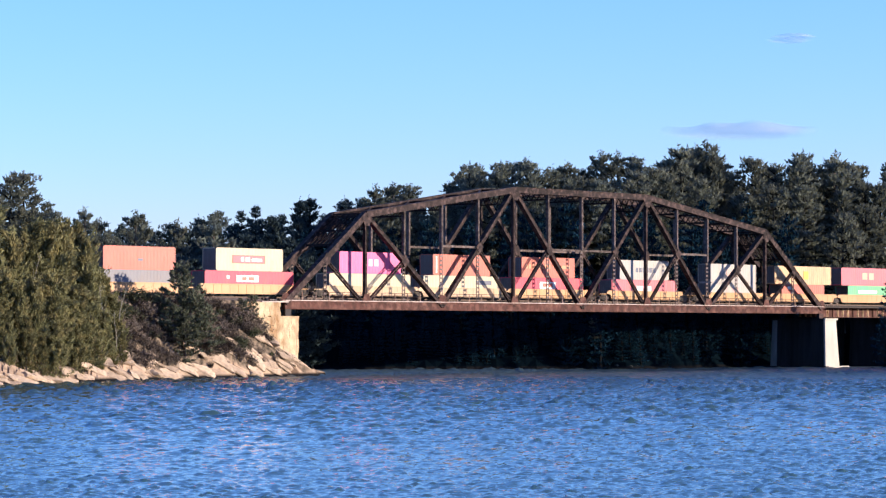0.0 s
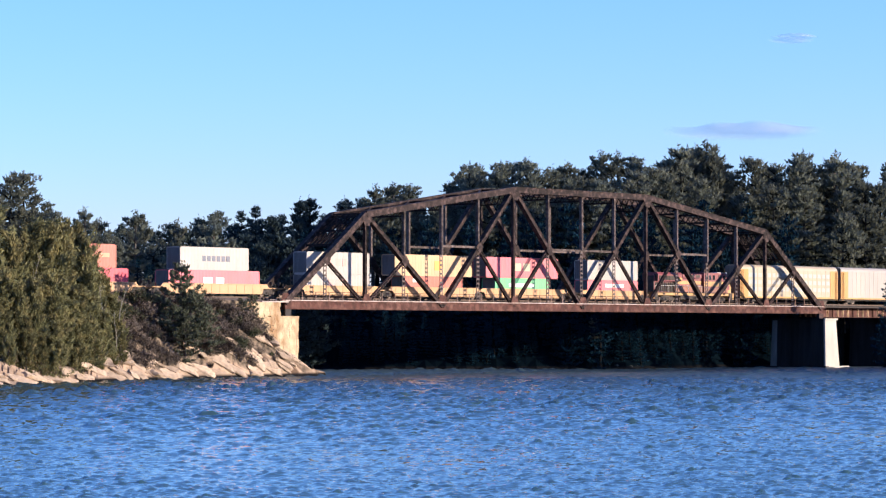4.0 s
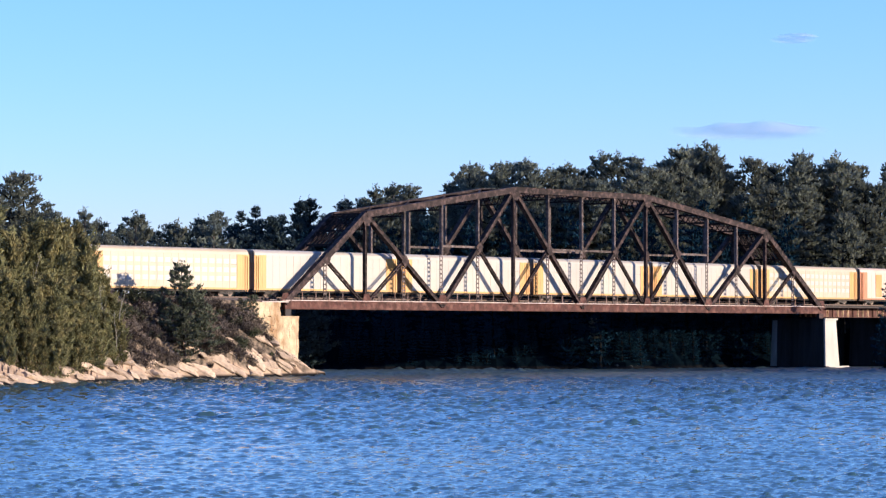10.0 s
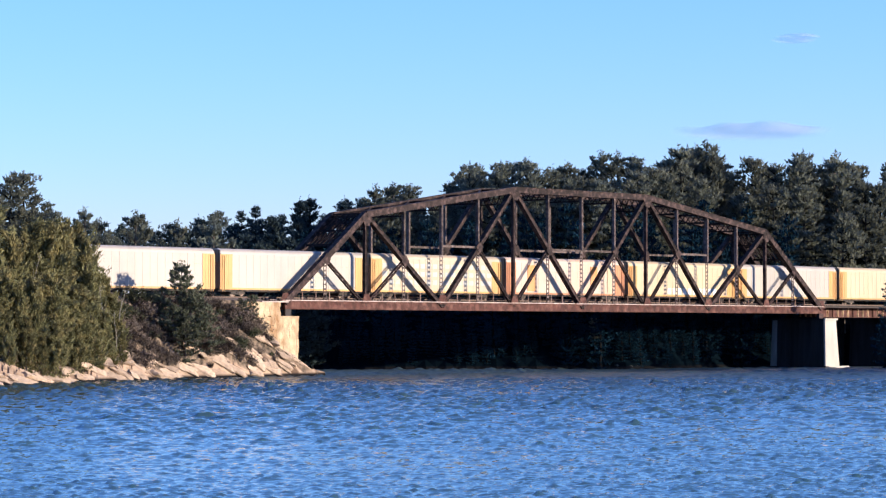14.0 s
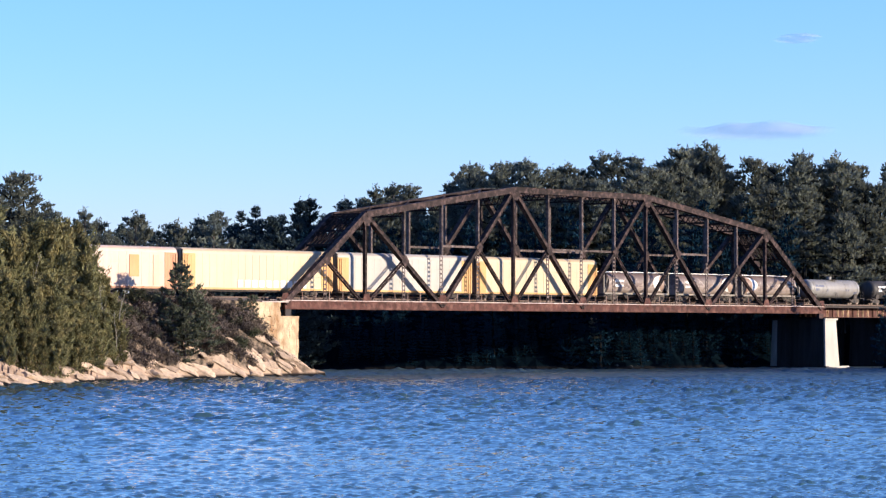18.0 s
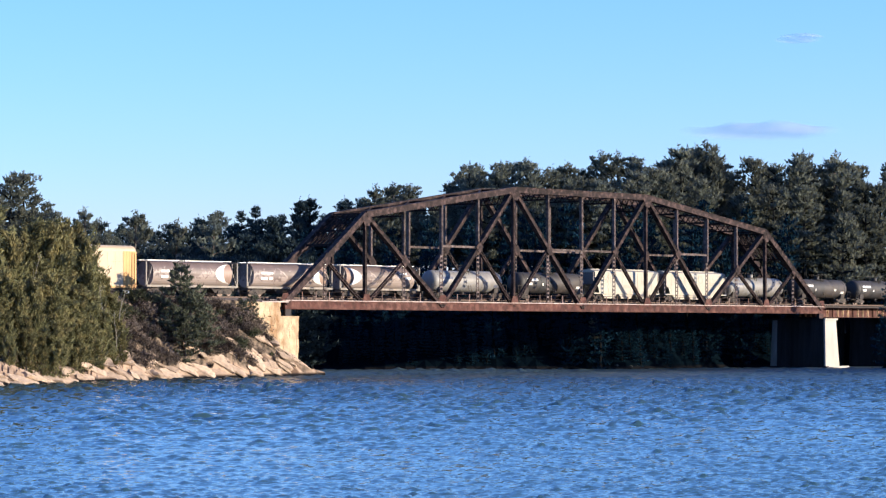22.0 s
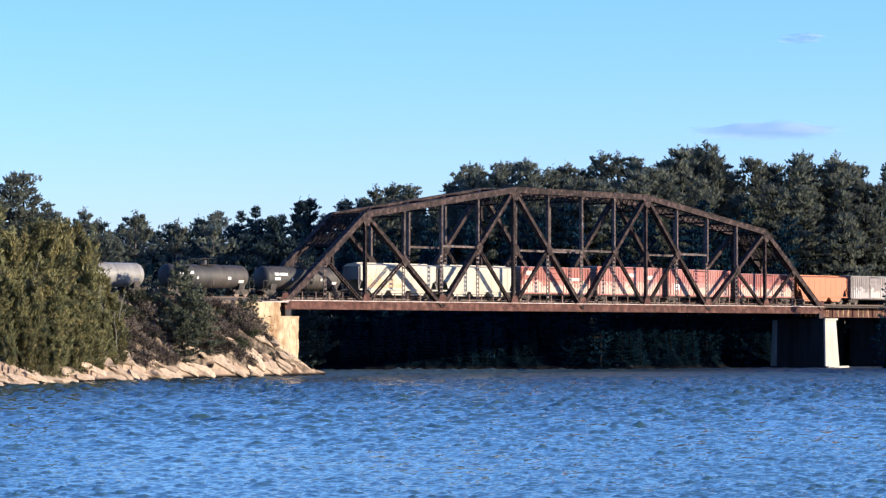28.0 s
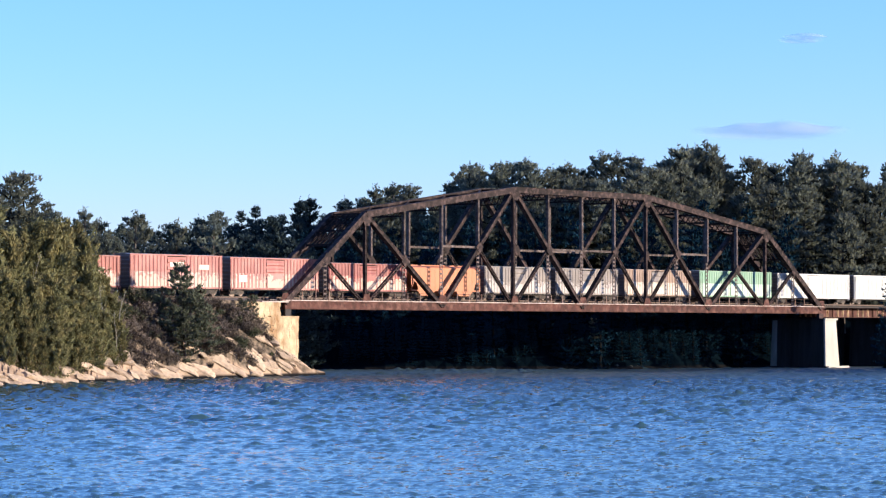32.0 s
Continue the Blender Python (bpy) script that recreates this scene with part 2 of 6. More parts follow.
M_ROCK = mat("pinkish_granite", (0.38, 0.285, 0.205), 0.85, 0, 0.28, 0.9, 0.06, 6, (0.13, 0.095, 0.075), 0.85, 0.7, rand=0.25, spec=0.15)
# Rock dimmed in colour, for boulders in the far bank's shade.
M_DIMROCK = mat("shade_dimmed_rock", (0.045, 0.05, 0.047), 0.9, 0, 0.3, 1.5, 0.05, 6, (0.09, 0.085, 0.08), 0.6, 0.9, spec=0.1)
M_GROUND = ground_material()
M_WATER = water_material()


# ---- mesh building ----
class Mesh:
    """Collects vertices and faces of one part."""

    def __init__(self):
        self.v, self.f = [], []

    def add(self, verts, faces):
        o = len(self.v)
        self.v += [tuple(p) for p in verts]
        self.f += [tuple(i + o for i in q) for q in faces]
        return self

    def box(self, x0, x1, y0, y1, z0, z1):
        return self.add([(x0, y0, z0), (x1, y0, z0), (x1, y1, z0), (x0, y1, z0), (x0, y0, z1), (x1, y0, z1), (x1, y1, z1), (x0, y1, z1)],
                        [(0, 3, 2, 1), (4, 5, 6, 7), (0, 1, 5, 4), (1, 2, 6, 5), (2, 3, 7, 6), (3, 0, 4, 7)])

    def beam(self, a, b, w, h, up=(0, 1, 0)):
        """A bar from a to b, w wide along up and h deep across it."""
        a, b, up = Vector(a), Vector(b), Vector(up)
        d = (b - a).normalized()
        s = (up - d * up.dot(d)).normalized() * (w / 2)
        t = d.cross(s).normalized() * (h / 2)
        vs = [a - s - t, a + s - t, a + s + t, a - s + t, b - s - t, b + s - t, b + s + t, b - s + t]
        return self.add(vs, [(3, 2, 1, 0), (4, 5, 6, 7), (0, 1, 5, 4), (1, 2, 6, 5), (2, 3, 7, 6), (3, 0, 4, 7)])

    def tube(self, a, b, r0, r1, n=6):
        a, b = Vector(a), Vector(b)
        d = (b - a).normalized()
        s = d.orthogonal().normalized()
        t = d.cross(s)
        vs = []
        for c, r in ((a, r0), (b, r1)):
            vs += [c + (s * math.cos(k * 2 * math.pi / n) + t * math.sin(k * 2 * math.pi / n)) * r for k in range(n)]
        fs = [(k, (k + 1) % n, n + (k + 1) % n, n + k) for k in range(n)]
        return self.add(vs, fs + [tuple(range(n - 1, -1, -1)), tuple(range(n, 2 * n))])

    def extrude(self, prof, x0, x1):
        """A closed outline in y and z, drawn out along x."""
        n = len(prof)
        vs = [(x0, y, z) for y, z in prof] + [(x1, y, z) for y, z in prof]
        fs = [(k, n + k, n + (k + 1) % n, (k + 1) % n) for k in range(n)]
        return self.add(vs, fs + [tuple(range(n)), tuple(range(2 * n - 1, n - 1, -1))])

    def extrude_y(self, prof, y0, y1):
        """A closed outline in x and z, drawn out along y."""
        n = len(prof)
        vs = [(x, y0, z) for x, z in prof] + [(x, y1, z) for x, z in prof]
        fs = [((k + 1) % n, n + (k + 1) % n, n + k, k) for k in range(n)]
        return self.add(vs, fs + [tuple(range(n)), tuple(range(2 * n - 1, n - 1, -1))])

    def spin(self, prof, n=20, cz=0.0):
        """A profile of (x, r) turned about the x axis at height cz."""
        m = len(prof)
        vs = [(x, r * math.cos(k * 2 * math.pi / n), cz + r * math.sin(k * 2 * math.pi / n)) for x, r in prof for k in range(n)]
        fs = [(i * n + k, i * n + (k + 1) % n, (i + 1) * n + (k + 1) % n, (i + 1) * n + k) for i in range(m - 1) for k in range(n)]
        return self.add(vs, fs)

    def data(self, name, material, smooth=False):
        me = bpy.data.meshes.new(name)
        me.from_pydata(self.v, [], self.f)
        bm = bmesh.new()
        bm.from_mesh(me)
        bmesh.ops.recalc_face_normals(bm, faces=bm.faces)
        bm.to_mesh(me)
        bm.free()
        me.materials.append(material)
        if smooth:
            for q in me.polygons:
                q.use_smooth = True
        return me


def part(name, mesh, material, parent, label="", smooth=False):
    """Links a Mesh, or mesh data already made, as one object under parent."""
    me = mesh.data(name, material, smooth) if isinstance(mesh, Mesh) else mesh
    ob = new(name, me)
    ob.parent = parent
    return tagged(ob, label) if label else ob


def thing(name, label, category, group="", kind=""):
    return tagged(new(name), label, category, group, kind)


# ---- ground and water ----
WAVE = 0.052              # steepness of each train of waves
SHORE = ((-2500, -900), (-300, -105), (-70, -25.5), (-55, -18), (-45, -16), (-30, -9.9), (-19, -8.2), (-4, -4.2), (3, -2.6), (8, 0.0), (12, 5))


def lerp_table(tab, x):
    if x <= tab[0][0]:
        return tab[0][1]
    for (a, p), (b, q) in zip(tab, tab[1:]):
        if x <= b:
            return p + (q - p) * (x - a) / (b - a)
    return tab[-1][1]


def smooth(a, b, x):
    t = min(1.0, max(0.0, (x - a) / (b - a)))
    return t * t * (3 - 2 * t)


def height(x, y):
    """The ground's height: two wooded banks, a rocky shore and the bed of the lake."""
    rx, ry = x - EYE.x, y - EYE.y
    u, d = rx * math.cos(YAW) - ry * math.sin(YAW), rx * math.sin(YAW) + ry * math.cos(YAW)
    big = noise.fractal(Vector((x * 0.03, y * 0.03, 3)), 1.0, 2.0, 4)
    # bank that carries the track
    edge = 12.5 - max(0, y - 8) * 0.3
    ys = lerp_table(SHORE, x)
    ins = min(y - ys, (edge - x) * 0.9)
    if ins < 0:
        hl = max(-3, ins * 0.45)
    else:
        t = min(1.0, ins / max(3.0, -0.6 - ys))
        hl = 9.75 * t ** 0.92
        if -0.6 < y < 6.6:
            hl = 9.72
        elif y >= 6.6:
            hl = 9.72 + min(2.0, (y - 6.6) * 0.06) * (1 + big)
        if x > -9 and y > -0.7:
            hl = min(hl, 0.15 + max(0.0, 11 - x) * 0.10 + max(0.0, 2.4 - x) * 0.70)
        elif x > -18 and y <= -0.7:
            hl = min(hl, 0.15 + max(0.0, 11 - x) * 0.10 + max(0.0, 2.4 - x) * 0.33 + max(0.0, -7 - x) * 0.8)
        rough = smooth(0.0, 1.5, ins) * (1 - smooth(-2.2, -0.8, y)) if y < 0.5 else 0.4 * smooth(0.0, 1.5, ins) * (x > 2)
        if rough and x > -110:
            # whaleback ledges that dip along the shore, broken on their far side
            w = 0.9 * noise.noise(Vector((x * 0.09, y * 0.09, 4)))
            r1 = x * 0.17 + hl * 0.34 + w
            r2 = x * 0.40 + hl * 0.85 + 2.2 * w
            cut = lambda r: (r - math.floor(r)) / 0.05 if r - math.floor(r) < 0.05 else 1 - (r - math.floor(r) - 0.05) / 0.95
            a = noise.fractal(Vector((x * 0.3, y * 0.5, 7)), 1.0, 2.0, 5)
            hl += rough * (1.9 * (cut(r1) - 0.45) + 0.7 * (cut(r2) - 0.45) * smooth(-0.2, 0.4, a) + 0.3 * a) * min(1.0, 0.35 + 0.15 * ins) * (0.35 if x > 2 else 1.0)
        hl = max(hl, 0.25 * min(1, ins * 1.5))
    # wooded far bank
    ds = 448 + 5 * smooth(0, 30, u) + 28 * smooth(26, 54, u) + 26 * smooth(58, 70, u) + 2.0 * big
    dd = d - ds
    cap = 10.5 + 9.0 * smooth(-45, 55, u)
    if dd < 0:
        hf = max(-3, dd * 0.4)
    else:
        hf = min(cap, 4.2 * smooth(0, 7, dd) + 0.22 * dd) + 1.6 * big * smooth(0, 10, dd)
    # low bank added out of the view, for the edge tree and shade trees
    k = min(u - 70, (d - 398) * 0.6, (474 - d) * 0.6)
    hr = max(-3, k * 0.5) if k < 0 else min(1.6, 0.9 * k)
    hn = min(3.6, (40 - d) * 0.3)
    return max(-3, hl, hf, hr, hn)


def steps(stops):
    out = []
    for a, b, s in stops:
        n = max(1, round((b - a) / s))
        out += [a + (b - a) * k / n for k in range(n)]
    return out + [stops[-1][1]]


GX = steps(((-4500, -600, 390), (-600, -120, 30), (-120, -78, 3), (-78, 14, 0.30), (14, 150, 2.2), (150, 320, 10), (320, 900, 60), (900, 4500, 400)))
GY = steps(((-4500, -900, 400), (-900, -60, 40), (-60, -30, 3), (-30, 0, 0.30), (0, 8, 1.0), (8, 100, 2.2), (100, 400, 20), (400, 4500, 400)))
gv = [(x, y, height(x, y)) for y in GY for x in GX]
nx = len(GX)
gf = [(j * nx + i, j * nx + i + 1, (j + 1) * nx + i + 1, (j + 1) * nx + i) for j in range(len(GY) - 1) for i in range(nx - 1)]
gme = bpy.data.meshes.new("ground")
gme.from_pydata(gv, [], gf)
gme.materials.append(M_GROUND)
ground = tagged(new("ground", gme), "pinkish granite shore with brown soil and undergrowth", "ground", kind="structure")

# the lake: one sheet, with real waves in the reach before the bridge
wrng = np.random.default_rng(5)
TRAINS = [(2 * math.pi / lam, wrng.normal(0.1, 0.6), wrng.uniform(0, 6.28)) for lam in np.geomspace(0.32, 0.95, 56)]
# a fan of cells that widen with the distance from the shore where the camera stands
wd = np.geomspace(84, 478, 1080)[:, None]
wu = np.linspace(-0.162, 0.162, 401)[None, :] * wd
wz = np.zeros_like(wu)
SWELL = [(2 * math.pi / lam, wrng.normal(0.1, 0.6), wrng.uniform(0, 6.28)) for lam in np.geomspace(0.95, 3.2, 44)]
far_gain = np.clip((wd - 90) / 190, 0, 1)    # longer waves faded in away from the camera, to suit the view
for kk, th, p0 in TRAINS + SWELL:
    ph = kk * (wu * math.sin(th) + wd * math.cos(th)) + p0
    keep = np.clip(2 * math.pi / kk / (wd * 0.0029) - 0.6, 0, 1)
    wz += keep * (1 if kk > 6.6 else far_gain) * WAVE / kk * (np.sin(ph) + 0.42 * np.sin(2 * ph + 0.15))
gust = 0.9 + 0.25 * np.sin(wu * 0.11 + 1.3 * np.sin(wd * 0.031)) * np.sin(wd * 0.06 + 0.8 * np.sin(wu * 0.09))
tall = wz.std(axis=1, keepdims=True)
zn = wz / tall
wz = tall * (0.70 * zn + 0.17 * zn * zn)   # sharp crests over flat troughs
wz *= gust * (0.86 + 0.40 * np.clip((wd - 84) / 150, 0, 1)) * np.clip((0.162 - np.abs(wu / wd)) / 0.006, 0, 1) * np.clip((477 - wd) / 3, 0, 1) * np.clip((wd - 84) / 4, 0, 1)
wz[0], wz[-1], wz[:, 0], wz[:, -1] = -0.02, -0.02, -0.02, -0.02
nd, nw = wu.shape
wd = wd + 0 * wu
v1 = np.stack([EYE.x + wu * RGT.x + wd * FWD.x, EYE.y + wu * RGT.y + wd * FWD.y, wz], -1).reshape(-1, 3)
jj, ii = np.meshgrid(np.arange(nd - 1), np.arange(nw - 1), indexing="ij")
q1 = np.stack([jj * nw + ii, jj * nw + ii + 1, (jj + 1) * nw + ii + 1, (jj + 1) * nw + ii], -1).reshape(-1, 4)
e0, e1 = 0.162 * 84, 0.162 * 478
ring = [(-4600, -4600), (4600, -4600), (4600, 5200), (-4600, 5200), (-e0, 84), (e0, 84), (e1, 478), (-e1, 478)]
v3 = np.array([[EYE.x + u * RGT.x + d * FWD.x, EYE.y + u * RGT.y + d * FWD.y, -0.02] for u, d in ring])
q3 = np.array([(0, 1, 5, 4), (1, 2, 6, 5), (2, 3, 7, 6), (3, 0, 4, 7)]) + len(v1)
verts, quads = np.concatenate([v1, v3]), np.concatenate([q1, q3])
wme = bpy.data.meshes.new("water")
wme.vertices.add(len(verts))
wme.vertices.foreach_set("co", verts.astype(np.float32).ravel())
wme.loops.add(quads.size)
wme.loops.foreach_set("vertex_index", quads.astype(np.int32).ravel())
wme.polygons.add(len(quads))
wme.polygons.foreach_set("loop_start", (np.arange(len(quads)) * 4).astype(np.int32))
wme.update(calc_edges=True)
wme.polygons.foreach_set("use_smooth", np.ones(len(quads), dtype=bool))
wme.materials.append(M_WATER)
water = tagged(new("water", wme), "deep blue wind-rippled lake water", "water", kind="structure")


# ---- trees ----
def cards(centres, length, width, rng, lift=0.0, along=None):
    """Small tapered tufts round the centres, turned at random or mostly along one way."""
    n = len(centres)
    a = rng.normal(size=(n, 3))
    a[:, 2] += lift
    if along is not None:
        a = a * 0.36 + along
    a /= np.linalg.norm(a, axis=1, keepdims=True)
    b = np.cross(a, rng.normal(size=(n, 3)))
    b /= np.linalg.norm(b, axis=1, keepdims=True)
    ln = length * rng.uniform(0.6, 1.3, (n, 1)) / 2
    wd = width * rng.uniform(0.7, 1.3, (n, 1)) / 2
    v = np.stack([centres - a * ln + b * wd, centres - a * ln - b * wd, centres + a * ln], 1).reshape(-1, 3)
    return v, np.arange(3 * n).reshape(-1, 3)


def crown_data(name, chunks, material):
    vs, fs, o = [], [], 0
    for v, f in chunks:
        vs.append(v)
        fs.append(f + o)
        o += len(v)
    me = bpy.data.meshes.new(name)
    me.from_pydata(np.concatenate(vs).tolist(), [], np.concatenate(fs).tolist())
    me.materials.append(material)
    return me


def pine(seed, label, h=16.0, spread=3.6, bare=0.28, limbs=54, per=26, material=None, dense=1.0, name="pine_tree", bark=None, puff=0.62):
    """A white pine: whorls of level limbs that carry flat tufts of needles."""
    rng = np.random.default_rng(seed)
    t = thing(name, label, "tree", "trees of the shore")
    bend = rng.uniform(-0.5, 0.5, 2)
    axis = lambda z: np.array([bend[0] * (z / h) ** 2, bend[1] * (z / h) ** 2, z])
    tr = Mesh()
    zs = np.linspace(-0.8, h * 0.97, 7)
    for a, b in zip(zs, zs[1:]):
        tr.tube(axis(max(a, -0.8)), axis(b), 0.025 * h * (1 - max(a, 0) / h) * 0.8 + 0.03, 0.025 * h * (1 - b / h) * 0.8 + 0.03, 6)
    cl = []
    levels = max(5, round(limbs / 4.2))
    for k in range(limbs):
        lv = int(k * levels / limbs)
        if k == 0 or lv != int((k - 1) * levels / limbs):
            grow, turn0, rise = rng.uniform(0.6, 1.1), rng.uniform(0, 6.28), rng.uniform(-0.12, 0.12)
        f = (lv + 0.25 + rng.uniform(-0.12, 0.12)) / levels
        z = h * (bare + (0.97 - bare) * f)
        taper = (1 - f) ** 0.66 * min(1.0, 0.5 + 2.2 * f)
        ln = spread * taper * grow * rng.uniform(0.7, 1.2) + 0.35
        az = turn0 + k * 6.283 / 4.2 + rng.uniform(-0.4, 0.4)
        up = rise + rng.uniform(-0.05, 0.2) + 0.75 * f * f
        dv = np.array([math.cos(az), math.sin(az), up])
        base = axis(z)
        tip = base + dv * ln
        if name != "spruce_tree":
            tr.tube(base, tip, 0.05 + 0.02 * ln, 0.02, 3)
        side = np.array([-math.sin(az), math.cos(az), 0.0])
        curl = rng.uniform(0.1, 0.45) * (0.5 + 0.8 * f)
        puffs = max(2, round(ln / 0.62))
        for j in range(puffs):
            q = 0.34 + 0.66 * (j + rng.uniform(0.2, 0.9)) / puffs
            w = (1 if j % 2 else -1) * rng.uniform(0.1, 0.5) * (1.15 - q) * ln
            c = base + dv * ln * q + side * w + np.array([0, 0, curl * ln * q * q])
            r = puff * rng.uniform(0.7, 1.3)
            n = max(7, int(per * dense * r * 1.25))
            v = rng.normal(size=(n, 3))
            v /= np.linalg.norm(v, axis=1, keepdims=True)
            p = c + v * np.array([r, r, 0.5 * r]) * rng.uniform(0.35, 1.0, (n, 1))
            cl.append(cards(p, 0.50, 0.26, rng, 0.0, v * np.array([0.7, 0.7, 0.5]) + dv * 0.35 + np.array([0, 0, 0.55])))
    cl.append(cards(axis(h * 0.97) + rng.normal(size=(36, 3)) * np.array([0.2, 0.2, 0.35]), 0.45, 0.17, rng, 0.9))
    part("trunk", tr, bark or M_BARK, t)
    part("crown", crown_data("crown", cl, material or M_PINE), None, t)
    return t


def cedar(seed, label, h=12.0, rad=1.9, n=7200, material=None, name="cedar_tree"):
    """A white cedar: a dense ragged cone of upright sprays down to the ground."""
    rng = np.random.default_rng(seed)
    t = thing(name, label, "tree", "trees of the shore")
    tr = Mesh()
    tr.tube((0, 0, -0.8), (0, 0, h * 0.5), 0.17, 0.11, 6).tube((0, 0, h * 0.5), (0, 0, h * 0.96), 0.11, 0.02, 5)
    lobes = 110
    m = n // lobes
    cl = []
    for k in range(lobes):
        f0 = rng.uniform(0.0, 1.0) ** 1.15 * 0.95
        az = rng.uniform(0, 2 * math.pi)
        r0 = rad * (1 - f0) ** 0.85 * rng.uniform(0.15, 1.0) * min(1, 0.6 + 2.5 * f0)
        dv = np.array([math.cos(az), math.sin(az), rng.uniform(0.4, 1.9)])
        dv /= np.linalg.norm(dv)
        c = np.array([math.cos(az) * r0, math.sin(az) * r0, h * f0])
        ln = rng.uniform(0.9, 2.9) * (0.65 + 0.35 * (1 - f0))
        tr.tube((0, 0, max(0, h * f0 - 0.9)), c + dv * ln * 0.4, 0.04, 0.012, 3)
        q = rng.uniform(0, 1, (m, 1))
        droop = np.concatenate([np.zeros((m, 2)), rng.uniform(-0.5, 0.6) * ln * q * q], 1)
        p = c + dv * ln * q + droop + rng.normal(size=(m, 3)) * (0.22 * (1.1 - 0.7 * q) + 0.05)
        cl.append(cards(p, 0.55, 0.19, rng, 0.4, dv * 0.9))
    cl.append(cards(np.array([0, 0, h * 0.97]) + rng.normal(size=(50, 3)) * np.array([0.12, 0.12, 0.5]), 0.4, 0.16, rng, 1.5))
    part("trunk", tr, M_BARK, t)
    part("crown", crown_data("crown", cl, material or M_CEDAR), None, t)
    return t


def shrub(seed, label, material, h=1.6, rad=1.3, twigs=34, n=460, name="shrub"):
    rng = np.random.default_rng(seed)
    t = thing(name, label, "shrub", "undergrowth of the slope")
    tr = Mesh()
    pts = []
    for _ in range(twigs):
        az, o = rng.uniform(0, 6.28), rng.uniform(0.15, 1.0)
        tip = np.array([math.cos(az) * rad * o, math.sin(az) * rad * o, h * rng.uniform(0.45, 1.0) * (1.15 - 0.5 * o)])
        b = np.array([math.cos(az) * 0.2 * o, math.sin(az) * 0.2 * o, -0.25])
        tr.tube(b, tip, 0.035, 0.012, 3)
        pts += [b + (tip - b) * q for q in (0.55, 0.8, 1.0)]
    pts = np.array(pts)
    c = pts[rng.integers(0, len(pts), n)] + rng.normal(size=(n, 3)) * 0.18
    part("stem", tr, M_BARK, t)
    part("crown", crown_data("crown", [cards(c, 0.36, 0.085, rng, 0.6)], material), None, t)
    return t


FAR = "dark green white pine in the wood behind the track"
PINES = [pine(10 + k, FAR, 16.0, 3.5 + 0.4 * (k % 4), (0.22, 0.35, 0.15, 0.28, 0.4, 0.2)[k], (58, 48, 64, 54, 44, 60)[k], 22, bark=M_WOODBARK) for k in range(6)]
MIDS = [pine(24 + k, "pine in the wood behind the track, needles darkened for shade", 16.0, 3.6, 0.2, 54, 20, M_SHADEPINE, 1.0, "black_spruce", M_DARKBARK) for k in range(2)]
DARKS = [pine(30 + k, "dense spruce with needles coloured near black for shade", 15.0, 3.0, 0.0, 56, 12, M_DPINE, 1.0, "spruce_tree", M_DARKBARK) for k in range(4)]
CEDARS = [cedar(50 + k, "olive green cedar standing on the rocky shore", 12.0, 1.8 + 0.2 * k) for k in range(4)]
USED = set()
leans = random.Random(77)


def plant(src, x, y, h, base_h, turn, sink=0.2):
    """Stands a copy of a tree on the ground, grown to height h."""
    s = h / base_h
    m = Matrix.LocRotScale((x, y, height(x, y) - sink), Euler((leans.uniform(-0.05, 0.05), leans.uniform(-0.05, 0.05), turn)), (s * leans.uniform(0.88, 1.15), s * leans.uniform(0.88, 1.15), s))
    if src not in USED:
        USED.add(src)
        src.matrix_basis = m
        return src
    ob = copy_thing(src, Matrix.Identity(4))
    ob.matrix_basis = m
    return ob


# skyline of the woods, as tops against the width of the view
SKYLINE = ((-60, 400), (100, 398), (150, 385), (200, 396), (238, 385), (300, 396), (330, 386), (370, 370), (420, 360), (470, 362), (520, 348), (580, 356), (640, 344), (690, 322), (740, 336),
           (800, 308), (850, 288), (930, 278), (990, 292), (1060, 266), (1110, 280), (1170, 272), (1250, 254), (1290, 284), (1360, 288), (1440, 264), (1490, 262), (1640, 276))
rnd = random.Random(4)
for d in (455, 461, 468, 474, 481, 488, 495, 503):
    for k in range(35):
        u = (-0.158 + 0.0093 * (k + rnd.uniform(-0.45, 0.45))) * d
        dd = d + rnd.uniform(-3, 3) + 25 * smooth(24, 52, u)
        x, y = ud(u, dd)
        if y < 10.5:
            continue
        col = 784 + 5226 * u / dd
        top = 5.58 + (589.3 - lerp_table(SKYLINE, col)) * dd / 5226
        g = height(x, y)
        full = top - g
        h = full * ({455: 0.42, 461: 0.6, 468: 0.7, 474: 0.82}.get(d, rnd.choice((0.80, 0.90, 0.97, 1.0))) + rnd.uniform(-0.05, 0.04))
        h = min(28, max(5 if d < 460 else 6, h))
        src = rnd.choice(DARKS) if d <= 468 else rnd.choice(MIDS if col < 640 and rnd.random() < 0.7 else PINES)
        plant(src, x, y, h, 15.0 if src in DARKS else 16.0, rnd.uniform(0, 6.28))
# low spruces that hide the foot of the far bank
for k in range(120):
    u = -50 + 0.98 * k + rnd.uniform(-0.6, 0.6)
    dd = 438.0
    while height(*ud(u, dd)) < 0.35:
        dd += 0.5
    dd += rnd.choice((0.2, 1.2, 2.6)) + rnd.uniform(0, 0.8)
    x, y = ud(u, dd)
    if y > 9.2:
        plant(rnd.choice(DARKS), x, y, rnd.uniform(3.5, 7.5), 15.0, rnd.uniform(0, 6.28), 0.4)
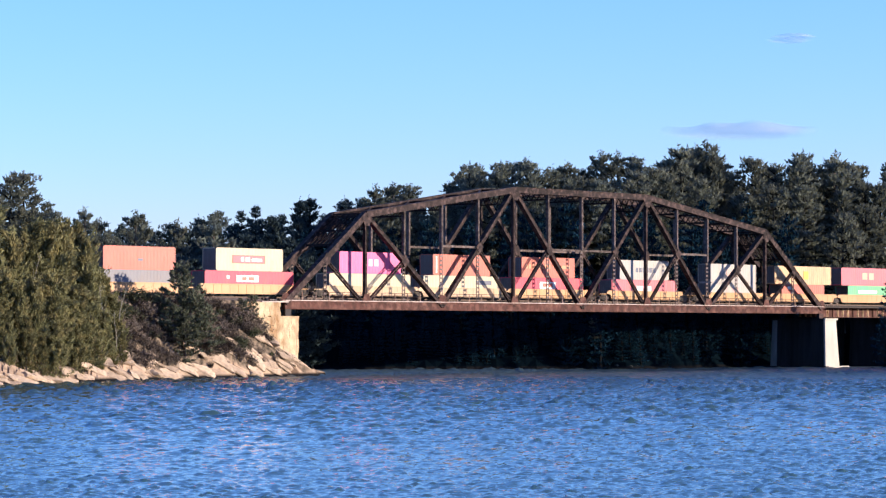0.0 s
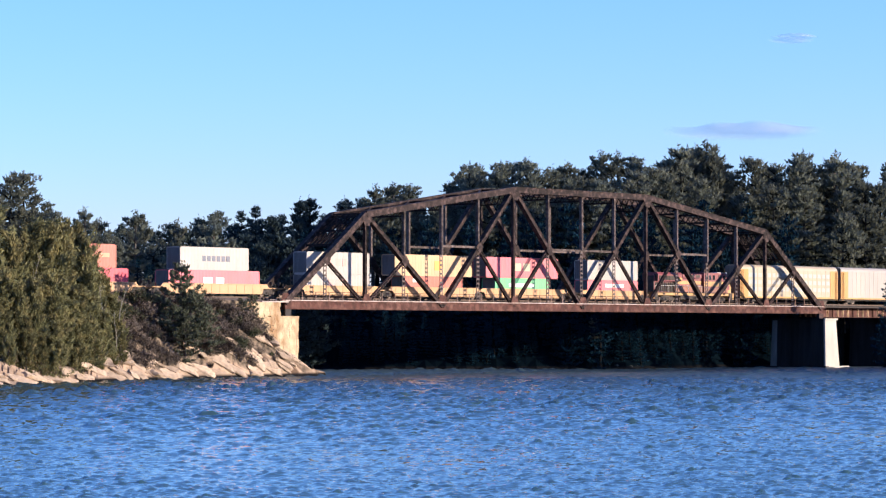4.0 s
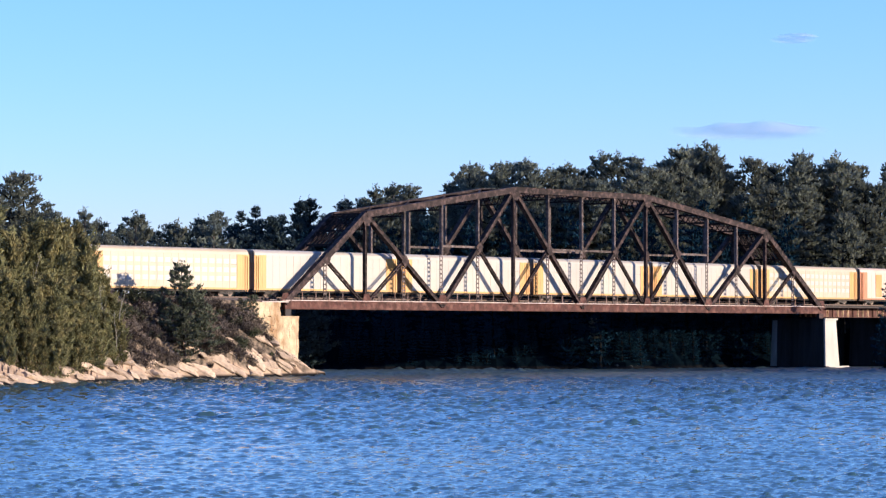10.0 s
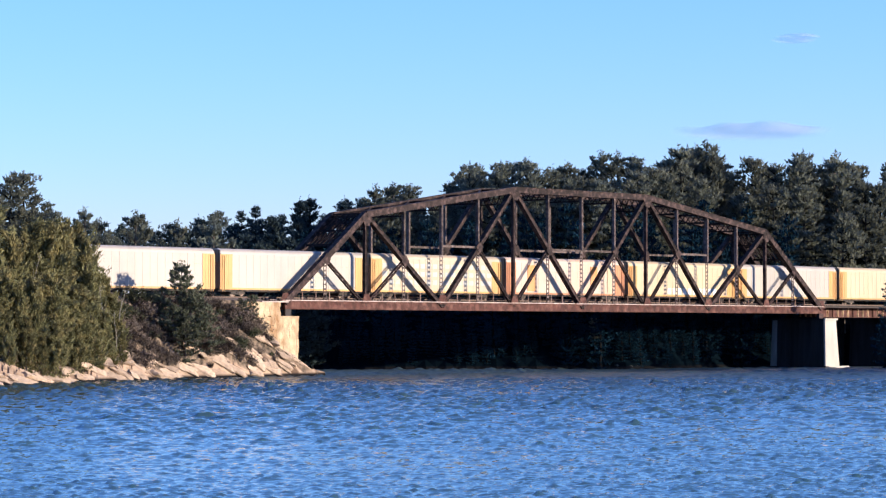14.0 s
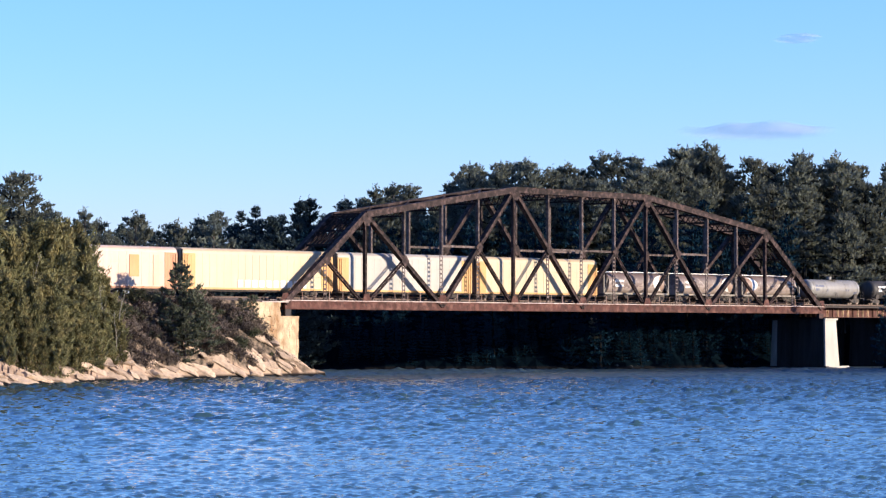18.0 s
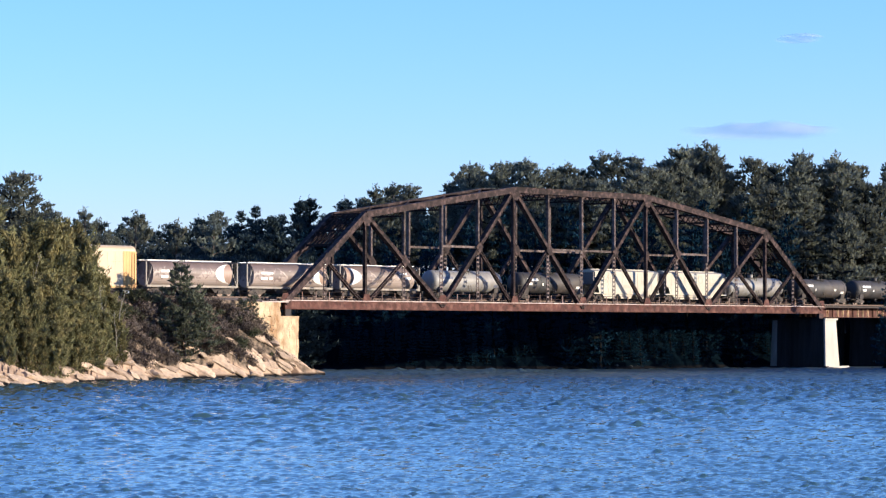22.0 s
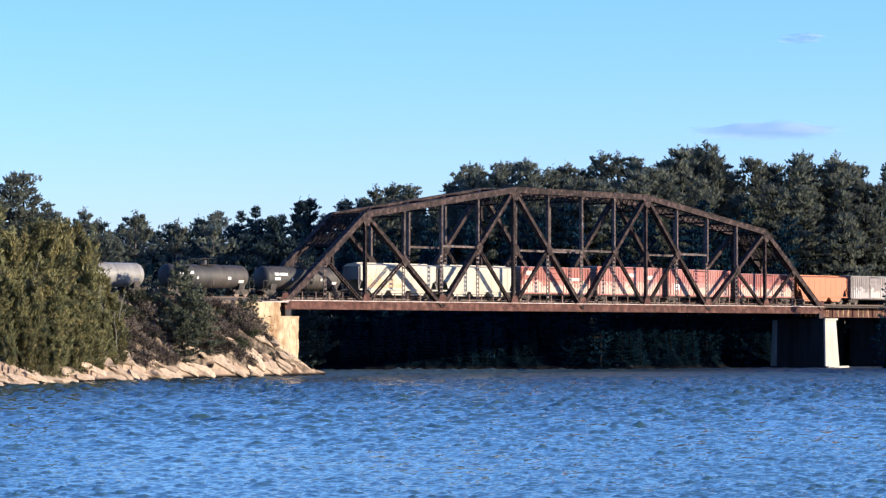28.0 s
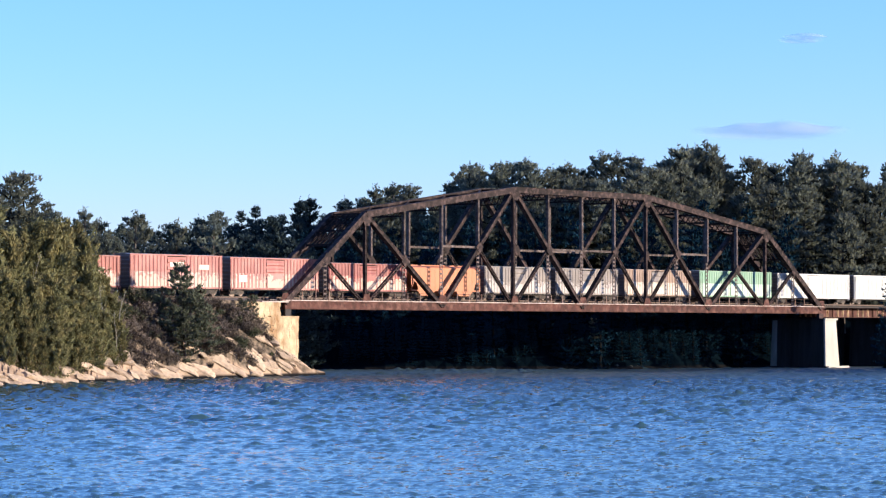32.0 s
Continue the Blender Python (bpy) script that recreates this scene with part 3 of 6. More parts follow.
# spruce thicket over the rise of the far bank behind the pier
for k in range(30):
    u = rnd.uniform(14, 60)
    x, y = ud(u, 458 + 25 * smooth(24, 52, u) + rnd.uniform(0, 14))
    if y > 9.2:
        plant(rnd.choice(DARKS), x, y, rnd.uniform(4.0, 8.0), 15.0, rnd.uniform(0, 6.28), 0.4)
# wood behind the track at the far end
for d in (378, 392, 408, 426, 444):
    for k in range(14):
        col = -40 + 29 * (k + rnd.uniform(-0.4, 0.4))
        dd = d + rnd.uniform(-4, 4)
        x, y = ud((col - 784) / 5226 * dd, dd)
        if y < 13 or x > -12:
            continue
        top = 5.58 + (589.3 - lerp_table(SKYLINE, col) - rnd.uniform(2, 34)) * dd / 5226
        h = min(18, max(5, top - height(x, y)))
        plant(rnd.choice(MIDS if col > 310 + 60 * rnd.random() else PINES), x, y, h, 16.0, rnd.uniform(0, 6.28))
for col in range(318, 560, 11):
    dd = rnd.uniform(424, 452)
    x, y = ud((col + rnd.uniform(-4, 4) - 784) / 5226 * dd, dd)
    top = 5.58 + (589.3 - lerp_table(SKYLINE, col) + rnd.uniform(-16, 2)) * dd / 5226
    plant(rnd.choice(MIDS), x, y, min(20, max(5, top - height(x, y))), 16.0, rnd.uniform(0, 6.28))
# low spruces that close the wood behind the ballast
for k in range(24):
    x, y = -4 - 4.2 * k + rnd.uniform(-1.5, 1.5), rnd.uniform(12.5, 17)
    plant(rnd.choice(DARKS), x, y, rnd.uniform(3.5, 5.5), 15.0, rnd.uniform(0, 6.28), 0.3)
# thin pines that stand out against the sky
THIN = [pine(64 + k, "slender open-crowned white pine behind the track", 16.0, 3.4, 0.3, 30, 34) for k in range(2)]
for col, d, top, k in ((238, 402, 371, 0), (148, 398, 366, 1), (170, 404, 384, 0), (300, 420, 390, 1), (372, 440, 384, 0), (660, 470, 326, 1), (700, 474, 321, 0), (850, 492, 291, 1), (1062, 500, 265, 0), (1092, 502, 268, 1), (1247, 505, 247, 0), (1236, 508, 256, 1), (1490, 512, 270, 1)):
    x, y = ud((col - 784) / 5226 * d, d)
    plant(THIN[k], x, y, 5.58 + (589.3 - top) * d / 5226 - height(x, y), 16.0, rnd.uniform(0, 6.28))
# cedars and pines of the near shore
for col, d, top in ((-30, 328, 330), (20, 330, 410), (48, 334, 392), (78, 336, 398), (106, 338, 392), (128, 342, 398), (150, 342, 420), (168, 345, 452), (186, 346, 486), (202, 346, 520), (212, 344, 566), (6, 325, 480), (34, 326, 500), (62, 328, 492), (92, 331, 486), (118, 334, 500), (142, 336, 506), (164, 338, 520), (184, 340, 548), (-20, 322, 470), (48, 324, 560), (100, 329, 570), (135, 333, 575), (170, 337, 585), (200, 341, 600), (15, 321, 570), (75, 327, 590)):
    x, y = ud((col - 784) / 5226 * d, d)
    plant(rnd.choice(CEDARS), x, y, max(2.5, 5.58 + (589.3 - top) * d / 5226 - height(x, y)), 12.0, rnd.uniform(0, 6.28))
for col, d, top in ((14, 352, 308), (42, 356, 304), (-8, 345, 345), (70, 350, 352), (96, 346, 372), (120, 350, 405), (0, 365, 330), (60, 366, 362), (-45, 350, 320)):
    x, y = ud((col - 784) / 5226 * d, d)
    plant(rnd.choice(PINES), x, y, max(4, 5.58 + (589.3 - top) * d / 5226 - height(x, y)), 16.0, rnd.uniform(0, 6.28))


def sapling(seed):
    """A bare pale-barked sapling among the cedars."""
    rng = np.random.default_rng(seed)
    t = thing("birch_sapling", "bare pale-barked birch sapling among the cedars", "tree", "trees of the shore")
    tr = Mesh()
    pts = [np.array([0.25 * math.sin(k * 0.9 + seed) * k / 6, 0.2 * math.cos(k * 0.7) * k / 6, k * 1.0 - 0.3]) for k in range(8)]
    for k, (a, b) in enumerate(zip(pts, pts[1:])):
        tr.tube(a, b, 0.075 - 0.008 * k, 0.067 - 0.008 * k, 5)
    tips = []
    for k in range(14):
        f = rng.uniform(0.3, 0.98)
        i = min(6, int(f * 7))
        a = pts[i] + (pts[i + 1] - pts[i]) * (f * 7 - i)
        az = rng.uniform(0, 6.28)
        b = a + np.array([math.cos(az), math.sin(az), rng.uniform(0.6, 1.4)]) * rng.uniform(0.4, 1.0) * (1.25 - f * 0.6)
        part("twig", Mesh().tube(a, b, 0.022, 0.008, 4), M_BIRCH, t)
        tips += [a + (b - a) * q for q in (0.6, 0.85, 1.0)]
    part("trunk", tr, M_BIRCH, t, "pale bark")
    part("leaves", crown_data("leaves", [cards(np.repeat(np.array(tips), 2, 0) + rng.normal(size=(2 * len(tips), 3)) * 0.1, 0.2, 0.12, rng)], M_CEDAR), None, t, "few yellowed leaves")
    return t


SAPLINGS = [sapling(k) for k in (1, 2)]
for col, d, top, k in ((180, 339.5, 495, 1), (212, 344, 505, 0), (62, 333, 440, 0), (205, 343, 545, 1)):
    x, y = ud((col - 784) / 5226 * d, d)
    plant(SAPLINGS[k], x, y, max(3.0, 5.58 + (589.3 - top) * d / 5226 - height(x, y)), 7.0, 1.3 * col)
# young pines and bushes on the slope below the track
SLOPE = [pine(70 + k, "young white pine growing on the rocky slope", 8.0, 3.3 - 0.3 * k, 0.03, 38, 32, M_YPINE, puff=0.38) for k in range(2)]
for col, d, top in ((323, 359.5, 464), (284, 360, 545), (436, 372, 530), (408, 371, 540), (449, 373.6, 522), (424, 372.6, 526), (236, 354, 585), (352, 364, 548), (262, 357, 575), (340, 358.8, 512), (366, 361, 538), (308, 357.5, 536), (328, 356.5, 556)):
    x, y = ud((col - 784) / 5226 * d, d)
    h = 5.58 + (589.3 - top) * d / 5226 - height(x, y)
    plant(SLOPE[col > 370], x, y, max(1.8, h), 8.0, rnd.uniform(0, 6.28))
# a sunlit young pine on the far bank; the dimmed boulders come below
dd = 440.0
while height(*ud((1053 - 784) / 5226 * dd, dd)) < 2.6:
    dd += 0.4
x, y = ud((1053 - 784) / 5226 * dd, dd)
plant(THIN[0], x, y, 8.2 - height(x, y), 16.0, 2.0)
x, y = ud((1566 - 784) / 5226 * 466, 466)
plant(DARKS[1], x, y, 5.58 + (589.3 - 486) * 466 / 5226 - height(x, y), 15.0, 1.0, 0.6)
BUSHES = [shrub(80 + k, "bare brown bush on the rocky slope", M_SHRUB, 1.7, 1.4) for k in range(3)] + [shrub(90, "low green juniper among the rocks", M_GREENSHRUB, 1.2, 1.5, 50, 900)] + [shrub(94 + k, "low dark heath bush between the ledges", M_DARKSHRUB, 1.7, 1.5, 40, 640) for k in range(2)]
BROWN = BUSHES[:3] + BUSHES[4:]
rs = random.Random(12)
n = 0
while n < 240:
    x = rs.uniform(-48, -5)
    ys = lerp_table(SHORE, x)
    f = rs.uniform(0.13, 0.98)
    y = ys + (-0.9 - ys) * f
    if rs.random() > 0.25 + 0.75 * f:
        continue
    src = BUSHES[3] if rs.random() < 0.13 else rs.choice(BROWN)
    plant(src, x, y, rs.uniform(0.6, 1.9) * (0.6 if x > -11 else 1.0), 1.7 if src is not BUSHES[3] else 1.2, rs.uniform(0, 6.28), 0.05)
    n += 1


# low brown scrub along the top of the ledges
for _ in range(90):
    x = rs.uniform(-34, -10)
    ys = lerp_table(SHORE, x)
    y = ys + (-0.9 - ys) * rs.uniform(0.26, 0.60)
    plant(rs.choice(BROWN), x, y, rs.uniform(0.7, 1.4), 1.7, rs.uniform(0, 6.28), 0.05)


# unseen trees added beside the far end of the bridge, to shade the bank
rw = random.Random(77)
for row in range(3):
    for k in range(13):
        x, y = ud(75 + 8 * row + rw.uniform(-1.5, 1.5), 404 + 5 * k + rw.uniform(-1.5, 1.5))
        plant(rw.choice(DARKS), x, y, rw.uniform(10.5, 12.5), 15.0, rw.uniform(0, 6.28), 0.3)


# taller bushes against the side of the abutment
for _ in range(16):
    plant(rs.choice(BUSHES[:3]), rs.uniform(-12.5, -5.6), rs.uniform(-3.2, -1.5), rs.uniform(1.3, 2.6), 1.7, rs.uniform(0, 6.28), 0.05)


def boulder(seed, x, y, size, material=None):
    """A split granite block half sunk in the slope."""
    bm = bmesh.new()
    bmesh.ops.create_icosphere(bm, subdivisions=3, radius=1)
    r2 = random.Random(seed)
    planes = [Vector((r2.uniform(-1, 1), r2.uniform(-1, 1), r2.uniform(-0.4, 1))).normalized() for _ in range(7)]
    sx, sy, sz = size * r2.uniform(0.8, 1.5), size * r2.uniform(0.6, 1.0), size * r2.uniform(0.45, 0.75)
    for v in bm.verts:
        for pl in planes:
            over = v.co.dot(pl) - 0.5
            if over > 0:
                v.co -= pl * over
        v.co *= 1 + 0.08 * noise.fractal(v.co * 2.5 + Vector((seed, 0, 0)), 1.0, 2.0, 3)
        v.co = Vector((v.co.x * sx, v.co.y * sy, v.co.z * sz))
    me = bpy.data.meshes.new("boulder")
    bm.to_mesh(me)
    bm.free()
    me.materials.append(material or M_ROCK)
    ob = tagged(new("boulder", me), "boulder under the far bank, dimmed in colour for shade" if material else "pinkish grey granite boulder on the shore slope", "rock", "boulders of the shore")
    ob.matrix_basis = Matrix.LocRotScale((x, y, height(x, y) + 0.1 * sz), Euler((r2.uniform(-0.3, 0.3), r2.uniform(-0.3, 0.3), r2.uniform(0, 6.28))), None)


for k in range(10):
    x = rs.uniform(-40, -4)
    ys = lerp_table(SHORE, x)
    y = ys + (-1.2 - ys) * rs.uniform(0.25, 0.75)
    boulder(k, x, y, rs.uniform(0.6, 1.3))


for col, size in ((1092, 0.5), (1116, 0.4), (1127, 0.35)):
    dd = 438.0
    while height(*ud((col - 784) / 5226 * dd, dd)) < 0.3:
        dd += 0.4
    boulder(col, *ud((col - 784) / 5226 * dd, dd), size, M_DIMROCK)


def slab(seed, x, y, length, lift):
    """An angular granite slab that dips along the shore towards the bridge."""
    r2 = random.Random(seed)
    bm = bmesh.new()
    ly, lz = length * r2.uniform(0.3, 0.55), length * r2.uniform(0.10, 0.17)
    for _ in range(26):
        p = Vector([r2.uniform(-1, 1) for _ in range(3)])
        p /= max(abs(c) for c in p) ** r2.uniform(0.75, 1.0)
        bm.verts.new((p.x * length / 2, p.y * ly / 2, p.z * lz / 2))
    bmesh.ops.convex_hull(bm, input=bm.verts)
    for v in [v for v in bm.verts if not v.link_faces]:
        bm.verts.remove(v)
    bmesh.ops.subdivide_edges(bm, edges=bm.edges, cuts=3, use_grid_fill=True)
    for v in bm.verts:
        q = v.co + Vector((seed, 0, 0))
        v.co += Vector((0.5, 0.4, 0.6)) * (0.16 * noise.noise(q * 0.9) + 0.14 * noise.noise(q * 3.1))
    me = bpy.data.meshes.new("rock_slab")
    bm.to_mesh(me)
    bm.free()
    me.materials.append(M_ROCK)
    ob = tagged(new("rock_slab", me), "angular cream-pink granite slab dipping to the water", "rock", "rock slabs of the shore")
    e = 1.6
    ground_n = Vector((height(x - e, y) - height(x + e, y), height(x, y - e) - height(x, y + e), 2 * e)).normalized()
    lean = (ground_n + Vector((r2.uniform(-0.05, 0.2), r2.uniform(-0.25, 0.05), 0.3))).normalized()
    turn = lean.to_track_quat("Z", "Y").to_matrix().to_4x4() @ Matrix.Rotation(r2.uniform(-0.7, -0.15), 4, "Z")
    ob.matrix_basis = Matrix.Translation((x, y, (height(x - 1, y) + height(x + 1, y) + height(x, y)) / 3 + lift)) @ turn


for k in range(96):
    x = -72 + 76 * (k + rs.uniform(0, 1)) / 96
    ys = lerp_table(SHORE, x)
    f = rs.uniform(0.0, 1.0) ** 1.4
    y = ys + 0.4 + f * min(2.7 if x < -12 else 4.5, max(0.8, (-2.0 - ys) * 0.6))
    ln = rs.uniform(1.8, 4.8) * (0.55 if x > -3 else 1.0)
    slab(200 + k, x, y, ln, rs.uniform(-0.12, 0.06))
# ---- bridge ----
bridge = thing("truss_bridge", "rusty brown steel through-truss railway bridge with an arched top chord", "bridge")


def zu(i):
    """Height of the top chord over panel point i."""
    if 2 <= i <= 6:
        return ZU1 + (ZU2 - ZU1) * (i - 2) / 4
    if 6 < i <= 10:
        return ZU2
    if 10 < i <= 14:
        return ZU2 + (ZU1 - ZU2) * (i - 10) / 4
    return ZC + (ZU1 - ZC) * (i / 2 if i < 2 else (16 - i) / 2)


def laced(a, b, w, depth, plate=0.09):
    """A member of two flange plates joined by lacing bars."""
    a, b = Vector(a), Vector(b)
    d = (b - a).normalized()
    n = d.cross(Vector((0, 1, 0))).normalized()
    m = Mesh()
    off = n * (w / 2 - plate / 2)
    m.beam(a - off, b - off, depth, plate).beam(a + off, b + off, depth, plate)
    ln = (b - a).length
    k = max(2, int(ln / (w * 1.25)))
    for j in range(k):
        s = 1 if j % 2 else -1
        p, q = a + d * (ln * j / k), a + d * (ln * (j + 1) / k)
        for y in (-depth / 2, depth / 2):
            o = Vector((0, y, 0))
            m.beam(p + off * s + o, q - off * s + o, 0.02, 0.1)
    return m


def battened(a, b, w, depth, plate=0.06, pitch=0.56):
    """A slender upright of two plates joined by batten plates, open between them."""
    m = Mesh()
    a, b = Vector(a), Vector(b)
    d = (b - a).normalized()
    off = Vector((w / 2 - plate / 2, 0, 0))
    m.beam(a - off, b - off, depth, plate).beam(a + off, b + off, depth, plate)
    n = int((b - a).length / pitch)
    for k in range(n):
        c = a + (b - a) * ((k + 0.5) / n)
        m.beam(c - d * 0.12, c + d * 0.12, depth + 0.02, w - plate)
    return m


def boxed(a, b, w, depth):
    """A built-up member: web plates with flange angles that stand proud."""
    m = Mesh()
    a, b = Vector(a), Vector(b)
    d = (b - a).normalized()
    n = d.cross(Vector((0, 1, 0))).normalized()
    m.beam(a, b, depth - (0.16 if w > 1 else 0.08), w - 0.06)
    off = n * (w / 2 - 0.05)
    m.beam(a - off, b - off, depth, 0.1).beam(a + off, b + off, depth, 0.1)
    return m


def truss(y):
    node = lambda i: Vector((i * P, y, ZC))
    top = lambda i: Vector((i * P, y, zu(i)))
    mid = lambda i: Vector((i * P, y, ZC + 0.5 * (zu(2 if i < 2 else 14 if i > 14 else 2 + 4 * ((i + 1) // 4) if (i - 3) % 4 == 0 else i + 1) - ZC)))
    for i in range(0, 16, 2):
        m = boxed(node(i) + Vector((0.0 if i == 0 else 0, 0, 0)), node(i + 2) + Vector((0.6 if i == 14 else 0, 0, 0)), 1.08, 0.6)
        part("bottom_chord", m, M_CHORD, bridge, "rusty red riveted bottom chord")
    for a, b in ((0, 2), (16, 14)):
        part("end_post", boxed(node(a) + Vector((0, 0, 0.3)), top(b), 0.8, 0.85), M_STEEL, bridge)
    for i in range(2, 14, 2):
        part("top_chord", boxed(top(i), top(i + 2), 0.85, 0.85), M_STEEL, bridge)
    for a, b in ((2, 4), (6, 4), (6, 8), (10, 8), (10, 12), (14, 12)):
        part("diagonal", boxed(top(a), node(b), 0.52, 0.75), M_STEEL, bridge)
    for i in (2, 6, 10, 14):
        part("main_post", boxed(top(i), node(i), 0.34, 0.50), M_STEEL, bridge)
    for i in (4, 8, 12):
        h = (zu(i) + ZC) / 2
        part("post", boxed(top(i), Vector((i * P, y, h)), 0.3, 0.5), M_POSTSTEEL, bridge)
        part("battened_post", battened(Vector((i * P, y, h)), node(i), 0.56, 0.10), M_POSTSTEEL, bridge)
    for i in range(1, 16, 2):
        # the main diagonal that crosses here, at half its height
        hub = (2, 2, 6, 6, 10, 10, 14, 14)[i // 2]
        c = Vector((i * P, y, ZC + 0.5 * (zu(hub) - ZC)))
        if 2 < i < 14:
            part("post", boxed(top(i), c, 0.3, 0.45), M_POSTSTEEL, bridge)
        part("hanger", battened(c, node(i), 0.58, 0.10), M_POSTSTEEL, bridge)
        part("sub_diagonal", laced(c, node(hub), 0.46, 0.36), M_STEEL, bridge)
        if i in (5, 7, 9, 11):
            e = i - 1 if i in (5, 9) else i + 1
            part("strut", boxed(c + Vector((0, 0, 0)), Vector((e * P, y, c.z)), 0.3, 0.3), M_POSTSTEEL, bridge)
        g = Mesh().extrude_y([(c.x - 0.75, c.z), (c.x, c.z + 0.85), (c.x + 0.75, c.z), (c.x, c.z - 0.95)], y - 0.40, y - 0.38)
        part("gusset", g, M_STEEL, bridge)
    for i in range(0, 17, 2):
        w = 1.15 if i in (4, 8, 12) else 0.95
        z = ZC + 0.3
        part("gusset", Mesh().extrude_y([(i * P - w, z), (i * P + w, z), (i * P + w * 0.5, z + 1.25), (i * P - w * 0.5, z + 1.25)], y - 0.36, y - 0.34), M_CHORD, bridge, "rusty red gusset plate")
    for i in (2, 6, 10, 14):
        z = zu(i)
        part("gusset", Mesh().extrude_y([(i * P - 1.0, z - 0.35), (i * P + 1.0, z - 0.35), (i * P + 0.45, z - 1.5), (i * P - 0.45, z - 1.5)], y - 0.45, y - 0.43), M_STEEL, bridge)


truss(0.0)
truss(TW)
# cross frames between the trusses
for i in range(2, 15):
    x, z = i * P, zu(i)
    m = Mesh().beam((x, 0, z + 0.1), (x, TW, z + 0.1), 0.3, 0.25, (1, 0, 0))
    deep = 2.0 if i % 4 == 2 else 1.1
    m.beam((x, 0, z - deep), (x, TW, z - deep), 0.25, 0.2, (1, 0, 0))
    n = 6
    for k in range(n):
        a, b = (z + 0.05, z - deep) if k % 2 else (z - deep, z + 0.05)
        m.beam((x, TW * k / n, a), (x, TW * (k + 1) / n, b), 0.12, 0.1, (1, 0, 0))
        m.beam((x, TW * k / n, b), (x, TW * (k + 1) / n, a), 0.12, 0.1, (1, 0, 0))
    part("sway_frame", m, M_SWAY, bridge)
    if i < 14:
        m = Mesh().beam((x, 0, z + 0.15), (x + P, TW, zu(i + 1) + 0.15), 0.2, 0.2, (0, 0, 1)).beam((x, TW, z + 0.15), (x + P, 0, zu(i + 1) + 0.15), 0.2, 0.2, (0, 0, 1))
        part("lateral_brace", m, M_STEEL, bridge)
for s, a, b in ((1, 0, 2), (-1, 16, 14)):
    # portal frame in the slope of the end posts
    for f0, f1 in ((0.66, 0.98),):
        m = Mesh()
        pt = lambda f, y: Vector((a * P + (b - a) * P * f, y, ZC + (ZU1 - ZC) * f))
        for f in (f0, (f0 + f1) / 2, f1):
            m.beam(pt(f, 0), pt(f, TW), 0.3, 0.25, (0, 0, 1))
        n = 8
        for k in range(n):
            m.beam(pt(f0, TW * k / n), pt(f1, TW * (k + 1) / n), 0.14, 0.1, (0, 0, 1))
            m.beam(pt(f1, TW * k / n), pt(f0, TW * (k + 1) / n), 0.14, 0.1, (0, 0, 1))
        for y0, y1 in ((0.3, 1.7), (TW - 0.3, TW - 1.7)):
            m.beam(pt(f0 - 0.12, y0), pt(f0, y1), 0.2, 0.2, (0, 0, 1))
        part("portal_frame", m, M_SWAY, bridge)
for i in range(17):
    x = i * P
    m = Mesh().box(x - 0.22, x + 0.22, 0.3, TW - 0.3, ZC - 0.35, ZC + 0.5).box(x - 0.3, x + 0.3, 0.3, TW - 0.3, ZC - 0.45, ZC - 0.35)
    part("floor_beam", m, M_STEEL, bridge)
for y in (TY - 0.9, TY + 0.9):
    part("stringer", Mesh().box(-0.4, SPAN + 0.4, y - 0.14, y + 0.14, ZC - 0.1, ZC + 0.66), M_STEEL, bridge)
for i in range(16):
    for s in (0, 1):
        m = Mesh().beam(((i + s) * P, 0.35, ZC - 0.2), ((i + 1 - s) * P, TW - 0.35, ZC - 0.2), 0.15, 0.12, (0, 0, 1))
        part("floor_brace", m, M_STEEL, bridge)
# walkway with its rail posts beside the track
part("walkway", Mesh().box(-2.2, SPAN + 1.0, 0.34, 1.05, ZC + 0.62, ZC + 0.68), M_LEDGE, bridge, "pale steel walkway grating")
part("walkway", Mesh().box(0, SPAN + 1.0, TW - 1.05, TW - 0.34, ZC + 0.62, ZC + 0.68), M_LEDGE, bridge)
for k in range(48):
    x = (k + 0.5) * SPAN / 48
    part("rail_post", Mesh().box(x - 0.05, x + 0.05, 0.36, 0.46, ZC + 0.68, ZC + 1.75).box(x - 0.14, x + 0.14, 0.34, 0.48, ZC + 0.66, ZC + 0.86), M_POST, bridge)
for z in (ZC + 1.2, ZC + 1.72):
    part("hand_rail", Mesh().tube((0, 0.41, z), (SPAN, 0.41, z), 0.035, 0.035, 5), M_STEEL, bridge)
part("ledge", Mesh().box(-0.6, SPAN + 0.6, -0.42, -0.30, ZC + 0.54, ZC + 0.64), M_PALELINE, bridge, "pale top flange of the bottom chord")

# ---- track ----
track = tagged(new("railway_track"), "single railway track with dark timber ties", "track", kind="structure")
for y in (TY - 0.755, TY + 0.755):
    m = Mesh().box(-420, 420, y - 0.037, y + 0.037, ZR - 0.06, ZR).box(-420, 420, y - 0.01, y + 0.01, ZR - 0.15, ZR - 0.06).box(-420, 420, y - 0.07, y + 0.07, ZR - 0.18, ZR - 0.15)
    part("rail", m, M_RAIL, track)
tie = Mesh().box(-0.12, 0.12, -1.45, 1.45, ZR - 0.36, ZR - 0.18).data("tie", M_TIE)
rest = Mesh()
for k in range(-640, 640):
    x = k * 0.6 + 0.3
    if -22 < x < SPAN + 20:
        ob = part("tie", tie, M_TIE, track)
        ob.location = (x, TY, 0)
    else:
        rest.box(x - 0.12, x + 0.12, TY - 1.45, TY + 1.45, ZR - 0.36, ZR - 0.18)
tagged(part("ties", rest, M_TIE, track), kind="stuff")
bal = Mesh()
